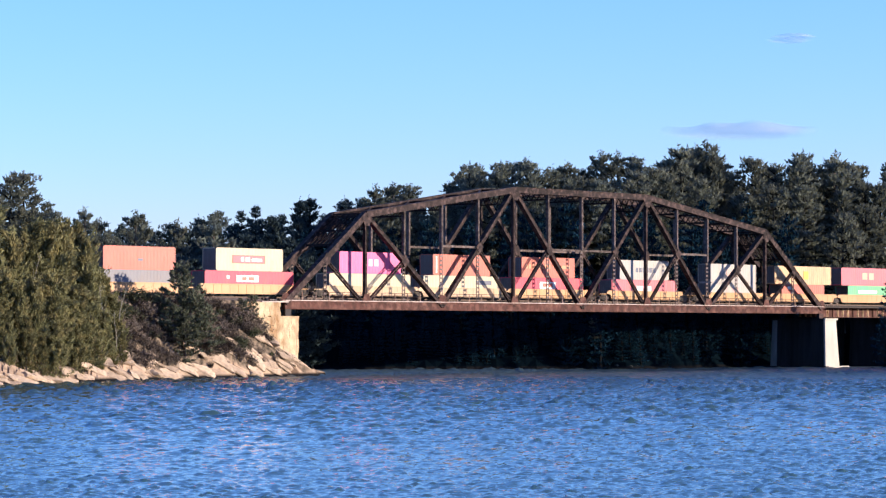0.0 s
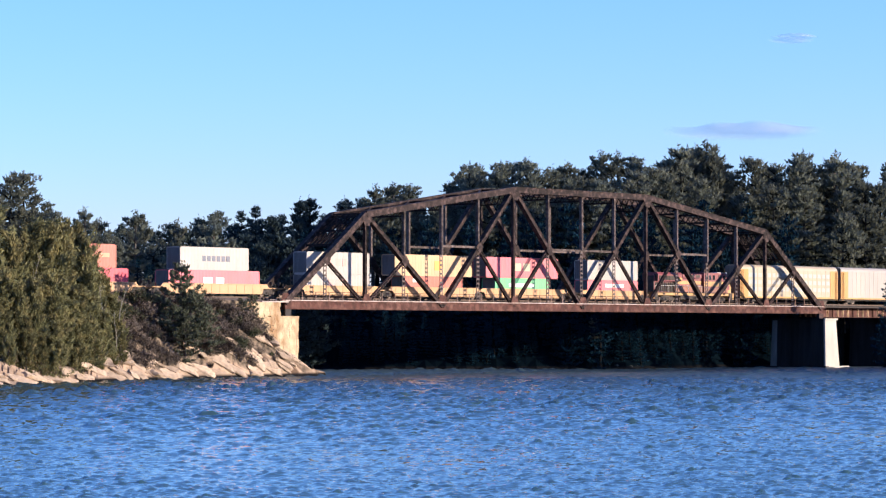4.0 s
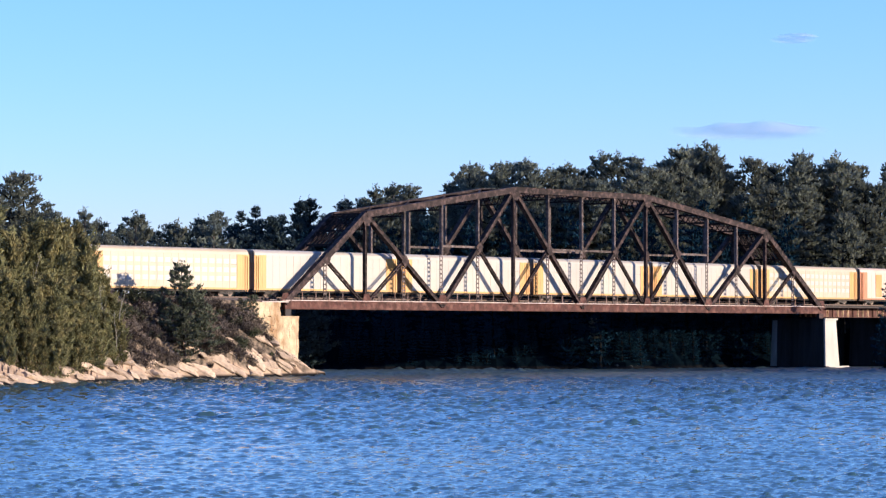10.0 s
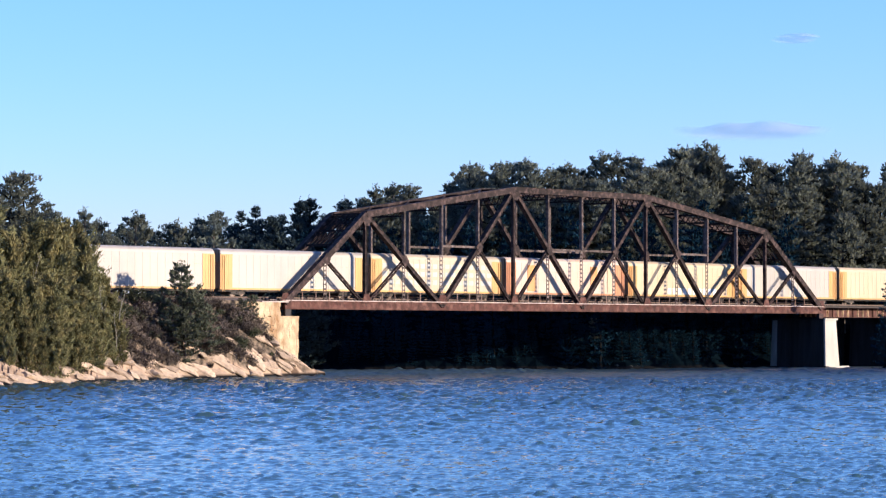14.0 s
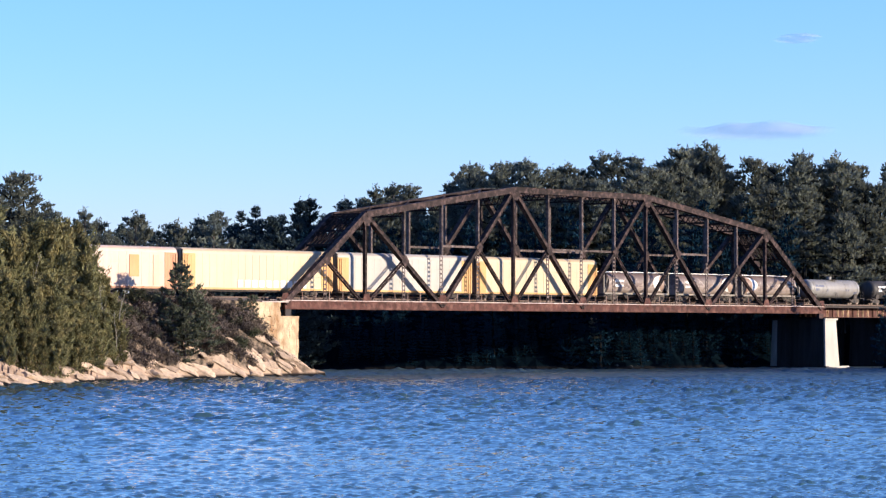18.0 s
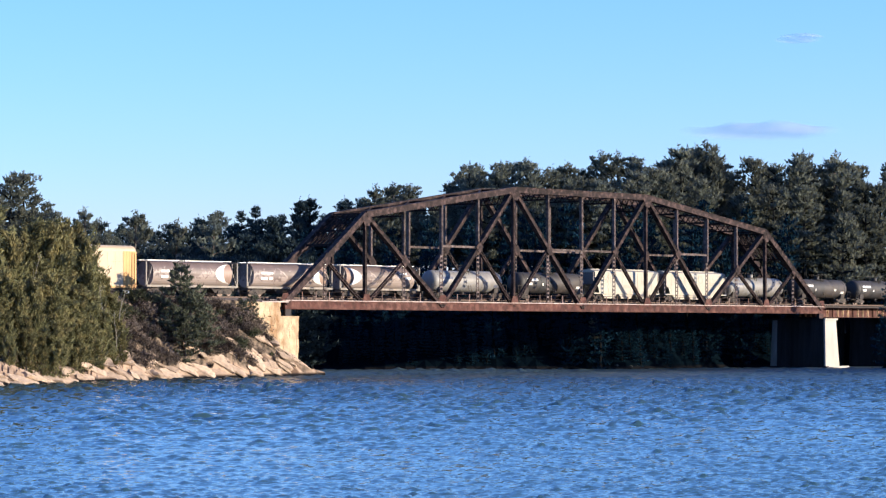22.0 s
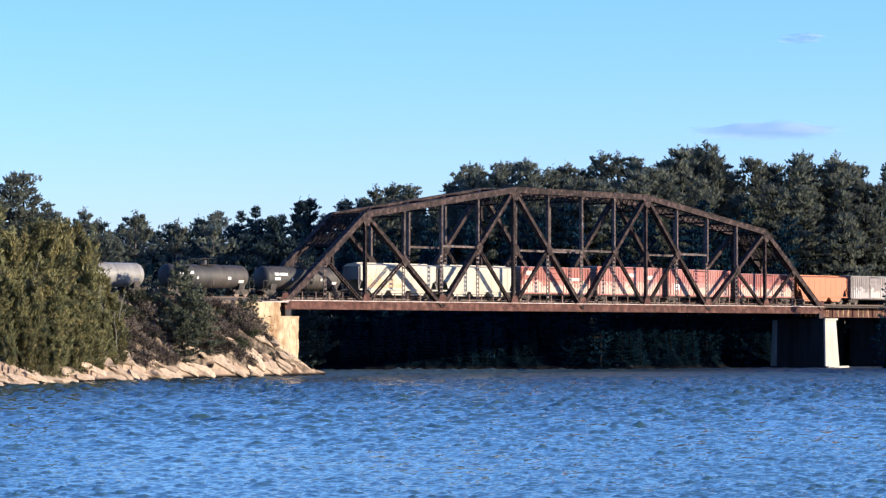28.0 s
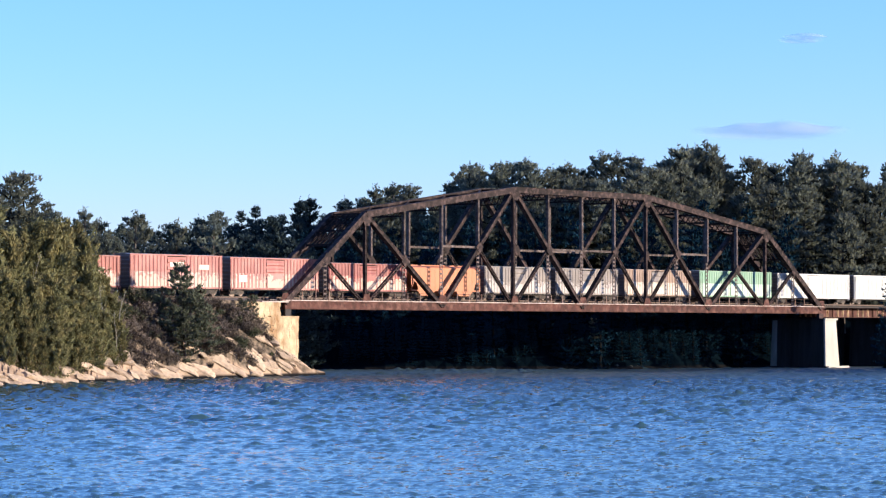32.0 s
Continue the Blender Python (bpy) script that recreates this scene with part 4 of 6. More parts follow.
for x0, x1 in ((-420, -3.2), (SPAN + 45, 420)):
    bal.extrude([(TY - 3.6, 9.3), (TY - 1.7, ZR - 0.2), (TY + 1.7, ZR - 0.2), (TY + 3.6, 9.3)], x0, x1)
tagged(new("ballast", bal.data("ballast", M_BALLAST)), "grey-brown crushed stone ballast under the track", "ballast", kind="structure")

# Bearings near black, standing in for the shadowed gap at the chord's end.
M_UNDER_STEEL = mat("shade_dark_bearing_steel", (0.03, 0.025, 0.024), 0.8, 0.2, 0.3, 2, 0.01, 10)

# ---- abutment, pier and approach span ----
abut = thing("stone_abutment", "tan weathered masonry abutment at the end of the bridge", "abutment")
part("core", Mesh().box(-9.5, 1.55, -0.85, TW + 1.0, -1.0, 7.55).box(-9.5, -2.0, -0.75, TW + 0.9, 7.5, 9.55), M_STONE, abut)
rb = random.Random(9)
zz = 0.2
while zz < 6.9:
    hh = 0.93
    x = -8.7 + rb.uniform(0, 0.6)
    while x < 1.68:
        w = min(rb.uniform(1.2, 2.3), 1.70 - x)
        if w > 0.25:
            part("stone_block", Mesh().box(x + 0.008, x + w - 0.008, -1.02 - rb.uniform(0, 0.05), -0.8, zz + 0.008, zz + hh - 0.008), M_STONE, abut)
        x += w
    zz += hh
part("bridge_seat", Mesh().box(-3.4, 1.74, -1.08, TW + 1.1, 7.4, 7.75), M_STONE, abut)
zz = 7.75
while zz < 9.4:
    x = -8.6
    while x < -1.5:
        w = min(rb.uniform(0.8, 1.4), -1.48 - x)
        if w > 0.2:
            part("stone_block", Mesh().box(x + 0.008, x + w - 0.008, -0.9 - rb.uniform(0, 0.04), -0.7, zz + 0.008, zz + 0.572), M_STONE, abut)
        x += w
    zz += 0.58
part("coping", Mesh().box(-5.0, -0.1, -1.0, TW + 1.0, 9.5, 9.66), M_PALELINE, abut, "pale coping slab")
for y in (0.0, TW):
    part("bearing", Mesh().box(0.1, 1.2, y - 0.2, y + 0.2, 7.75, 8.66), M_UNDER_STEEL, abut)

# Grey tone painted in for the shaded far end of the pier.
M_PIERGREY = mat("shaded_grey_concrete", (0.25, 0.24, 0.23), 0.9, 0, 0.3, 0.8, 0.02, 9, (0.06, 0.055, 0.05), 0.5, 0.5, stretch=(1, 1, 0.15))
pier = thing("bridge_pier", "tapered pale concrete bridge pier standing in the water", "pier")


def shaft(xa, xb, xc, xd, ya, yb, yc, yd, za=-3.0, zb=7.6):
    return Mesh().add([(xa, ya, za), (xb, ya, za), (xb, yb, za), (xa, yb, za), (xc, yc, zb), (xd, yc, zb), (xd, yd, zb), (xc, yd, zb)],
                      [(0, 3, 2, 1), (4, 5, 6, 7), (0, 1, 5, 4), (1, 2, 6, 5), (2, 3, 7, 6), (3, 0, 4, 7)])


# Lit end faces are thin pale slabs on a shade-dark body.
part("nose", shaft(122.75, 127.1, 123.15, 126.3, -2.0, -1.7, -1.6, -1.3), M_PIER, pier, "pale concrete end of the pier")
part("body", shaft(122.8, 127.0, 123.2, 126.2, -1.7, 7.6, -1.3, 7.6), M_PIERDARK, pier, "board-marked concrete body coloured dark for its shaded side")
part("nose", shaft(122.7, 127.1, 123.1, 126.3, 7.6, 8.9, 7.6, 8.5), M_PIERGREY, pier)
for k in range(9):
    y = -1.0 + 0.93 * k
    part("board_mark", Mesh().beam((122.77, y, -0.5), (123.14, y, 7.5), 0.5, 0.08), M_PIERDARK, pier)
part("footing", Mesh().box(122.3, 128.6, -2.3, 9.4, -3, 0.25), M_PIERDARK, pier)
part("footing_lip", Mesh().box(122.6, 128.6, -2.6, -2.3, -3, 0.28), M_PIER, pier)
part("cap", Mesh().box(122.9, 126.6, -1.5, 8.7, 7.6, 7.9), M_PIERDARK, pier)
part("cap_face", Mesh().box(122.95, 126.55, -1.8, -1.5, 7.6, 7.9), M_PIER, pier)
for y in (-0.02, TW):
    part("bearing", Mesh().box(SPAN - 0.7, SPAN + 0.5, y - 0.3, y + 0.3, 7.9, 8.66), M_STEEL, pier)

# Lighter than the rusty girder: sunlight put into the stiffener colour.
M_STIFF = mat("sunlit_tan_stiffener_paint", (0.46, 0.31, 0.19), 0.7, 0, 0.3, 1.2, 0.01, 12, RUST, 0.6, 0.8, rand=0.25)
span = thing("girder_span", "rusty plate girder approach span with vertical stiffeners", "bridge")
for y in (TY - 1.6, TY + 1.6):
    m = Mesh().box(SPAN + 0.9, SPAN + 46, y - 0.02, y + 0.02, 8.15, 9.55).box(SPAN + 0.9, SPAN + 46, y - 0.2, y + 0.2, 8.1, 8.18).box(SPAN + 0.9, SPAN + 46, y - 0.2, y + 0.2, 9.5, 9.6)
    part("girder", m, M_CHORD, span)
    for k in range(30):
        x = SPAN + 1.2 + k * 1.5
        part("stiffener", Mesh().box(x - 0.05, x + 0.05, y - 0.19, y + 0.19, 8.18, 9.5).box(x - 0.2, x + 0.2, y - 0.05, y + 0.05, 8.2, 9.48), M_CHORD if k % 4 == 3 else M_STIFF, span)
part("walkway", Mesh().box(SPAN + 0.6, SPAN + 46, -0.3, 1.4, 9.62, 9.72), M_STEEL, span)
part("deck", Mesh().box(SPAN + 0.9, SPAN + 46, TY - 1.5, TY + 1.5, 9.6, 9.86), M_TIE, span)
# The abutment's shade is put into its concrete colour.
far_abut = thing("concrete_abutment", "concrete abutment under the girders, coloured dark for shade", "abutment")
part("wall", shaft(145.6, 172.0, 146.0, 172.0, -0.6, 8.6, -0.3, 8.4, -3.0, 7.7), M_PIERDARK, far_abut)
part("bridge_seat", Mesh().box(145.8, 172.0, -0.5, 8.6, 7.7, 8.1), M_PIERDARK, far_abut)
for x in (SPAN + 40,):
    part("bent", Mesh().beam((x, 0.6, -1), (x, 1.4, 8.1), 0.5, 0.5).beam((x, 5.4, -1), (x, 4.6, 8.1), 0.5, 0.5).beam((x, 0.6, 0), (x, 5, 8), 0.2, 0.2), M_STEEL, span)


# ---- train ----
# Each vehicle is built about its own middle, with z = 0 on the rail head and the seen side towards -y.
MOVERS = []


def paint(name, col, dirt=(0.16, 0.10, 0.07), amt=0.35, rough=0.5, var=0.10):
    return mat(name, col, rough, 0, var, 0.9, 0.004, 12, dirt, amt, 0.5, stretch=(1, 1, 0.45))


M_UNDER = mat("dusty_black_underframe", (0.045, 0.038, 0.034), 0.85, 0.1, 0.3, 2, 0.01, 15, (0.12, 0.09, 0.07), 0.5, 1.0)
M_WHEEL = mat("worn_wheel_steel", (0.12, 0.09, 0.075), 0.55, 0.6, 0.2, 4, 0.004, 20)
M_WELL = paint("yellow_well_paint", (0.44, 0.235, 0.10), (0.42, 0.22, 0.12), 0.5)
M_WELLPALE = paint("faded_tan_well_paint", (0.43, 0.28, 0.165), (0.4, 0.25, 0.17), 0.5)
M_WHITE = paint("white_container_paint", (0.335, 0.295, 0.268), (0.34, 0.28, 0.245), 0.3)
M_CREAM = paint("cream_container_paint", (0.43, 0.35, 0.235), (0.43, 0.32, 0.21), 0.3)
M_ORANGE = paint("salmon_orange_paint", (0.46, 0.098, 0.064))
M_RED = paint("bright_red_paint", (0.554, 0.034, 0.071))
M_PINKRED = paint("faded_red_paint", (0.571, 0.109, 0.134))
M_MAGENTA = paint("magenta_paint", (0.70, 0.085, 0.235), amt=0.12)
# Dark end colour stands in for shade on containers, boxcars and hoppers.
M_DOOR = paint("shade_dark_car_end", (0.12, 0.10, 0.095), (0.05, 0.045, 0.045), 0.5)
M_GREEN = paint("green_paint", (0.101, 0.437, 0.185))
M_GREY = paint("blue_grey_paint", (0.14, 0.135, 0.155))
M_TAN = paint("tan_container_paint", (0.50, 0.30, 0.155))
M_RACK = mat("galvanised_white_panel", (0.316, 0.281, 0.250), 0.5, 0.0, 0.08, 0.5, 0.003, 10, (0.46, 0.39, 0.29), 0.35, 0.3, stretch=(1, 1, 0.3))
M_RACKTAN = mat("yellowed_rack_panel", (0.415, 0.322, 0.208), 0.5, 0.0, 0.10, 0.5, 0.003, 10, (0.50, 0.34, 0.18), 0.4, 0.4, stretch=(1, 1, 0.3))
M_RACKPINK = mat("dusty_pink_rack_panel", (0.42, 0.335, 0.275), 0.5, 0.0, 0.10, 0.5, 0.003, 10, (0.60, 0.28, 0.14), 0.45, 0.3, stretch=(1, 1, 0.3))
M_SCREEN = paint("pale_pierced_screen", (0.36, 0.345, 0.32), (0.30, 0.27, 0.24), 0.2)
M_RACKCREAM = mat("cream_yellow_rack_panel", (0.365, 0.295, 0.212), 0.5, 0.0, 0.10, 0.5, 0.003, 10, (0.44, 0.33, 0.20), 0.4, 0.4, stretch=(1, 1, 0.3))
M_PATCH = paint("rusty_orange_patch", (0.48, 0.19, 0.045), (0.50, 0.30, 0.14), 0.5)
M_YELLOW = paint("yellow_end_paint", (0.46, 0.24, 0.065), (0.45, 0.22, 0.08), 0.4)
M_RUSTEND = paint("rusty_orange_end_paint", (0.42, 0.16, 0.065), (0.20, 0.07, 0.04), 0.5)
M_PALERED = paint("faint_red_marking", (0.47, 0.27, 0.235), amt=0.1)
M_PALEPINK = paint("pale_pink_marking", (0.62, 0.36, 0.44), amt=0.1)
M_PALEORANGE = paint("pale_orange_marking", (0.56, 0.23, 0.12), amt=0.1)
M_BROWN = paint("brown_end_paint", (0.24, 0.085, 0.05), (0.08, 0.05, 0.04), 0.5)
M_RACKEND = paint("dark_rack_end", (0.20, 0.14, 0.11), (0.08, 0.05, 0.04), 0.5)
M_MARK = paint("pale_marking", (0.672, 0.638, 0.588), amt=0.1)
M_DARKMARK = paint("dark_marking", (0.09, 0.10, 0.14), amt=0.1)
M_REDMARK = paint("red_marking", (0.62, 0.10, 0.07), amt=0.1)
M_GOLDMARK = paint("gold_marking", (0.72, 0.34, 0.05), amt=0.1)
M_HOPGREY = paint("weathered_grey_hopper", (0.143, 0.122, 0.101), (0.28, 0.21, 0.16), 0.55, var=0.18)
M_HOPWHITE = paint("cream_hopper_paint", (0.365, 0.328, 0.262), (0.29, 0.215, 0.145), 0.4)
M_TANKGREY = paint("light_grey_tank", (0.215, 0.205, 0.19), (0.14, 0.12, 0.11), 0.6, var=0.15)
M_TANKBLACK = paint("black_tank", (0.030, 0.028, 0.028), (0.10, 0.075, 0.06), 0.6, 0.65)
M_BOXRED = paint("faded_boxcar_red", (0.225, 0.050, 0.037), (0.36, 0.18, 0.13), 0.3, var=0.2)
M_BOXPINK = paint("chalky_boxcar_red", (0.285, 0.082, 0.070), (0.44, 0.30, 0.24), 0.4, var=0.2)
M_BOXDARK = paint("dark_boxcar_red", (0.20, 0.038, 0.034), (0.40, 0.22, 0.18), 0.35, var=0.2)
M_BOXORANGE = paint("orange_hopper_paint", (0.41, 0.130, 0.050), (0.34, 0.11, 0.05), 0.35)
M_BOXGREY = paint("worn_grey_boxcar", (0.165, 0.135, 0.125), (0.32, 0.26, 0.22), 0.5, var=0.25)
M_BOXTAN = paint("worn_tan_boxcar", (0.235, 0.150, 0.110), (0.33, 0.24, 0.19), 0.45, var=0.2)
M_BOXGREEN = paint("pale_green_boxcar", (0.17, 0.30, 0.20), (0.36, 0.38, 0.32), 0.4)
M_REEFER = paint("clean_white_reefer", (0.571, 0.554, 0.521), (0.55, 0.5, 0.45), 0.2)
M_CHALK = paint("chalky_pale_paint", (0.52, 0.42, 0.35), (0.46, 0.27, 0.22), 0.45, var=0.15)
M_CHALKW = paint("white_graffiti_paint", (0.655, 0.622, 0.588), (0.6, 0.5, 0.5), 0.3, var=0.15)
M_LOCORED = paint("locomotive_red", (0.20, 0.042, 0.050), (0.10, 0.06, 0.05), 0.8)
M_LOCOYEL = paint("locomotive_yellow", (0.47, 0.25, 0.085), (0.15, 0.09, 0.055), 0.75)
M_GLASS = mat("dark_cab_glass", (0.02, 0.025, 0.03), 0.12, 0, 0.1, 2, 0, 8, spec=0.6)


def graffiti(name, base, chalk):
    """Car paint with chalky spray paint over its lower half, in hard-edged blotches."""
    m = paint(name, base, (0.3, 0.2, 0.17), 0.3)
    nt = m.node_tree
    b = nt.nodes["Principled BSDF"]
    src = b.inputs["Base Color"].links[0].from_socket
    tc = nt.nodes.new("ShaderNodeTexCoord")
    n = nt.nodes.new("ShaderNodeTexNoise")
    n.inputs["Scale"].default_value, n.inputs["Detail"].default_value, n.inputs["Distortion"].default_value = 1.1, 3, 1.5
    nt.links.new(tc.outputs["Object"], n.inputs["Vector"])
    sp = nt.nodes.new("ShaderNodeSeparateXYZ")
    nt.links.new(tc.outputs["Object"], sp.inputs[0])
    k = nt.nodes.new("ShaderNodeMath")
    k.operation = "MULTIPLY_ADD"
    k.inputs[1].default_value = -0.17
    nt.links.new(sp.outputs["Z"], k.inputs[0])
    nt.links.new(n.outputs["Fac"], k.inputs[2])
    r = nt.nodes.new("ShaderNodeMapRange")
    r.inputs[1].default_value, r.inputs[2].default_value, r.inputs[4].default_value = 0.02, 0.07, 0.9
    nt.links.new(k.outputs[0], r.inputs[0])
    mx = nt.nodes.new("ShaderNodeMix")
    mx.data_type = "RGBA"
    nt.links.new(r.outputs[0], mx.inputs[0])
    nt.links.new(src, mx.inputs[6])
    mx.inputs[7].default_value = (*chalk, 1)
    nt.links.new(mx.outputs[2], b.inputs["Base Color"])
    return m


def wheel_data():
    m = Mesh()
    for y in (-0.755, 0.755):
        s = -1 if y < 0 else 1
        n = 16
        ring = lambda r, yy: [(r * math.cos(k * 2 * math.pi / n), yy, 0.46 + r * math.sin(k * 2 * math.pi / n)) for k in range(n)]
        vs = ring(0.46, y - 0.07 * s) + ring(0.43, y + 0.07 * s) + ring(0.33, y + 0.05 * s) + ring(0.12, y + 0.09 * s)
        fs = [(i * n + k, i * n + (k + 1) % n, (i + 1) * n + (k + 1) % n, (i + 1) * n + k) for i in range(3) for k in range(n)]
        m.add(vs, fs + [tuple(range(n)), tuple(range(3 * n, 4 * n))])
    m.tube((0, -0.75, 0.46), (0, 0.75, 0.46), 0.09, 0.09, 8)
    return m.data("wheelset", M_WHEEL)


def frame_data(axles):
    m = Mesh()
    hl = 0.9 * (axles - 1)
    for y in (-1.06, 0.96):
        prof = [(-hl - 0.35, 0.34), (-hl - 0.35, 0.66), (-hl, 0.74), (-0.5, 0.98), (0.5, 0.98), (hl, 0.74), (hl + 0.35, 0.66), (hl + 0.35, 0.34), (hl - 0.3, 0.34), (0.35, 0.24), (-0.35, 0.24), (-hl + 0.3, 0.34)]
        m.extrude_y(prof, y, y + 0.1)
        for k in range(-2, 3):
            m.box(k * 0.11 - 0.045, k * 0.11 + 0.045, y - 0.05, y + 0.15, 0.36, 0.62)
    m.box(-0.25, 0.25, -1.0, 1.0, 0.6, 0.95)
    return m.data("truck_frame", M_UNDER)


WHEELS, FRAME2, FRAME3 = wheel_data(), frame_data(2), frame_data(3)


def truck(car, x, axles=2):
    tr = part("truck", FRAME2 if axles == 2 else FRAME3, None, car)
    tr.location = (x, 0, 0)
    for k in range(axles):
        w = part("wheelset", WHEELS, None, tr)
        w.location = ((k - (axles - 1) / 2) * 1.78, 0, 0)


def coupler(car, x, s):
    part("coupler", Mesh().box(min(x, x + 0.55 * s), max(x, x + 0.55 * s), -0.12, 0.12, 0.72, 1.0).box(x + 0.42 * s - 0.16, x + 0.42 * s + 0.16, -0.2, 0.2, 0.68, 1.06), M_UNDER, car)


def bars(car, rows, y, material, depth=0.012, name="marking"):
    """Unreadable marks as plain bars: (x0, x1, z0, z1) each."""
    for x0, x1, z0, z1 in rows:
        part(name, Mesh().box(x0, x1, y - depth, y + 0.01, z0, z1), material, car)


def ride(ob, s, z=0.0):
    """The thing starts with its middle at s along the track and goes with the train."""
    MOVERS.append((ob, s, z))
    ob.location = (s, TY, ZR + z)
    return ob


def ribbed(x0, x1, y, z0, z1, pitch, depth):
    """Corrugated side sheet between x0 and x1, waves standing depth proud of y towards -y (or +y for depth < 0)."""
    n = max(2, round((x1 - x0) / pitch))
    w = (x1 - x0) / n
    pts = []
    for k in range(n):
        a = x0 + k * w
        pts += [(a, 0), (a + 0.18 * w, 0), (a + 0.32 * w, 1), (a + 0.68 * w, 1), (a + 0.82 * w, 0)]
    pts.append((x1, 0))
    vs = [(x, y - depth * o, z) for z in (z0, z1) for x, o in pts]
    m = len(pts)
    return vs, [(k, k + 1, m + k + 1, m + k) for k in range(m - 1)]


def container(s, ln, z, material, label, h=2.9, marks=(), reefer=False):
    c = thing("shipping_container", label, "container", "containers of the train")
    hl, hw = ln / 2, 1.22
    body = Mesh()
    body.add(*ribbed(-hl + 0.12, hl - 0.12, -hw + 0.014, 0.16, h - 0.1, 0.56, 0.014))
    body.add(*ribbed(-hl + 0.12, hl - 0.12, hw - 0.014, 0.16, h - 0.1, 0.56, -0.014))
    body.box(-hl + 0.03, hl - 0.03, -hw + 0.03, hw - 0.03, h - 0.07, h - 0.02).box(-hl + 0.03, hl - 0.03, -hw + 0.03, hw - 0.03, 0.1, 0.14)
    part("shell", body, material, c)
    fr = Mesh()
    for y in (-hw, hw - 0.1):
        fr.box(-hl, hl, y, y + 0.1, 0, 0.16).box(-hl, hl, y, y + 0.1, h - 0.1, h)
        for x in (-hl, hl - 0.14):
            fr.box(x, x + 0.14, y, y + 0.1, 0.16, h - 0.1)
    for x in (-hl, hl - 0.1):
        fr.box(x, x + 0.1, -hw + 0.1, hw - 0.1, 0, 0.16).box(x, x + 0.1, -hw + 0.1, hw - 0.1, h - 0.12, h)
    part("frame", fr, material, c)
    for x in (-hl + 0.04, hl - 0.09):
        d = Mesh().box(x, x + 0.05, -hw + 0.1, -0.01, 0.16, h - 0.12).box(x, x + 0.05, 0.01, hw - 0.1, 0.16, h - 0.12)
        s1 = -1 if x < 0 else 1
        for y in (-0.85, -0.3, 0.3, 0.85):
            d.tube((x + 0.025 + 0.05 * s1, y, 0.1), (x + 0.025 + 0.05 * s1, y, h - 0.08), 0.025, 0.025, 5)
        part("door" if x < 0 else "end_wall", d, M_DOOR, c, "container end coloured dark for shade")
    cc = Mesh()
    for x in (-hl - 0.005, hl - 0.175):
        for y in (-hw - 0.005, hw - 0.155):
            for zz in (-0.005, h - 0.115):
                cc.box(x, x + 0.18, y, y + 0.16, zz, zz + 0.12)
    part("corner_castings", cc, M_UNDER, c)
    for k, ((x0, x1, z0, z1), mm) in enumerate(marks):
        part("marking", Mesh().box(x0, x1, -hw - 0.012 - 0.006 * k, -hw + 0.01, z0, z1), mm, c)
    return ride(c, s, z)


def well_car(s, ln, material, a, b, end_a, end_b):
    """A container well between the couplings at a and b; end_a and end_b: True where it has a truck of its own."""
    c = thing("well_car", "yellow railway well car with ribbed side sills", "railway car", "well cars of the train")
    hl = ln / 2 + 0.25
    for y, s1 in ((-1.42, -1), (1.32, 1)):
        m = Mesh().extrude_y([(-hl - 1.3, 1.15), (-hl - 0.9, 1.55), (hl + 0.9, 1.55), (hl + 1.3, 1.15), (hl + 0.3, 1.0), (hl, 0.32), (-hl, 0.32), (-hl - 0.3, 1.0)], y, y + 0.1)
        part("side_sill", m, material, c)
        n = int(ln / 1.35)
        for k in range(n + 1):
            x = -hl + 0.15 + (2 * hl - 0.3) * k / n
            y0, y1 = (y - 0.03, y) if s1 < 0 else (y + 0.1, y + 0.13)
            part("rib", Mesh().box(x - 0.06, x + 0.06, y0, y1, 0.36, 1.5), material, c)
        part("top_rail", Mesh().box(-hl - 0.9, hl + 0.9, y - 0.09, y + 0.15, 1.5, 1.6), material, c)
    part("floor", Mesh().box(-hl, hl, -1.3, 1.3, 0.28, 0.34), M_UNDER, c)
    for x0, x1 in ((a - s + 0.5, -hl), (hl, b - s - 0.5)):
        part("platform", Mesh().box(x0, x1, -1.25, 1.25, 1.02, 1.16).box(x0, x1, -0.3, 0.3, 0.8, 1.02), material, c)
        part("grating", Mesh().box(x0, x1, -1.4, -1.2, 1.16, 1.2), M_UNDER, c)
    for e, has, s1 in ((a - s, end_a, 1), (b - s, end_b, -1)):
        if has:
            truck(c, e + 1.75 * s1)
            coupler(c, e + 0.55 * s1, -s1)
            part("ladder", Mesh().box(e + 0.75 * s1 - 0.03, e + 0.75 * s1 + 0.03, -1.4, -1.36, 0.5, 1.7).box(e + 1.15 * s1 - 0.03, e + 1.15 * s1 + 0.03, -1.4, -1.36, 0.5, 1.7), M_UNDER, c)
            part("brake_wheel", Mesh().tube((e + 0.7 * s1, -0.6, 1.7), (e + 0.75 * s1, -0.6, 1.7), 0.28, 0.28, 12).box(e + 0.7 * s1 - 0.05, e + 0.7 * s1 + 0.05, -0.65, -0.55, 1.1, 1.7), M_UNDER, c)
        elif s1 < 0:
            truck(c, e)
    return ride(c, s)


def stack(s, top, bottom, well=16.3, mat_well=None):
    """One loaded well: (length, material, label, marks) above and below."""
    ln, mm, label, marks = bottom
    container(s + (bottom[4] if len(bottom) > 4 else 0), ln, 0.36, mm, label, 2.9 if ln > 13 else 2.75, marks)
    z = 0.36 + (2.9 if ln > 13 else 2.75) + 0.02
    container(s, top[0], z, top[1], top[2], 2.9, top[3])


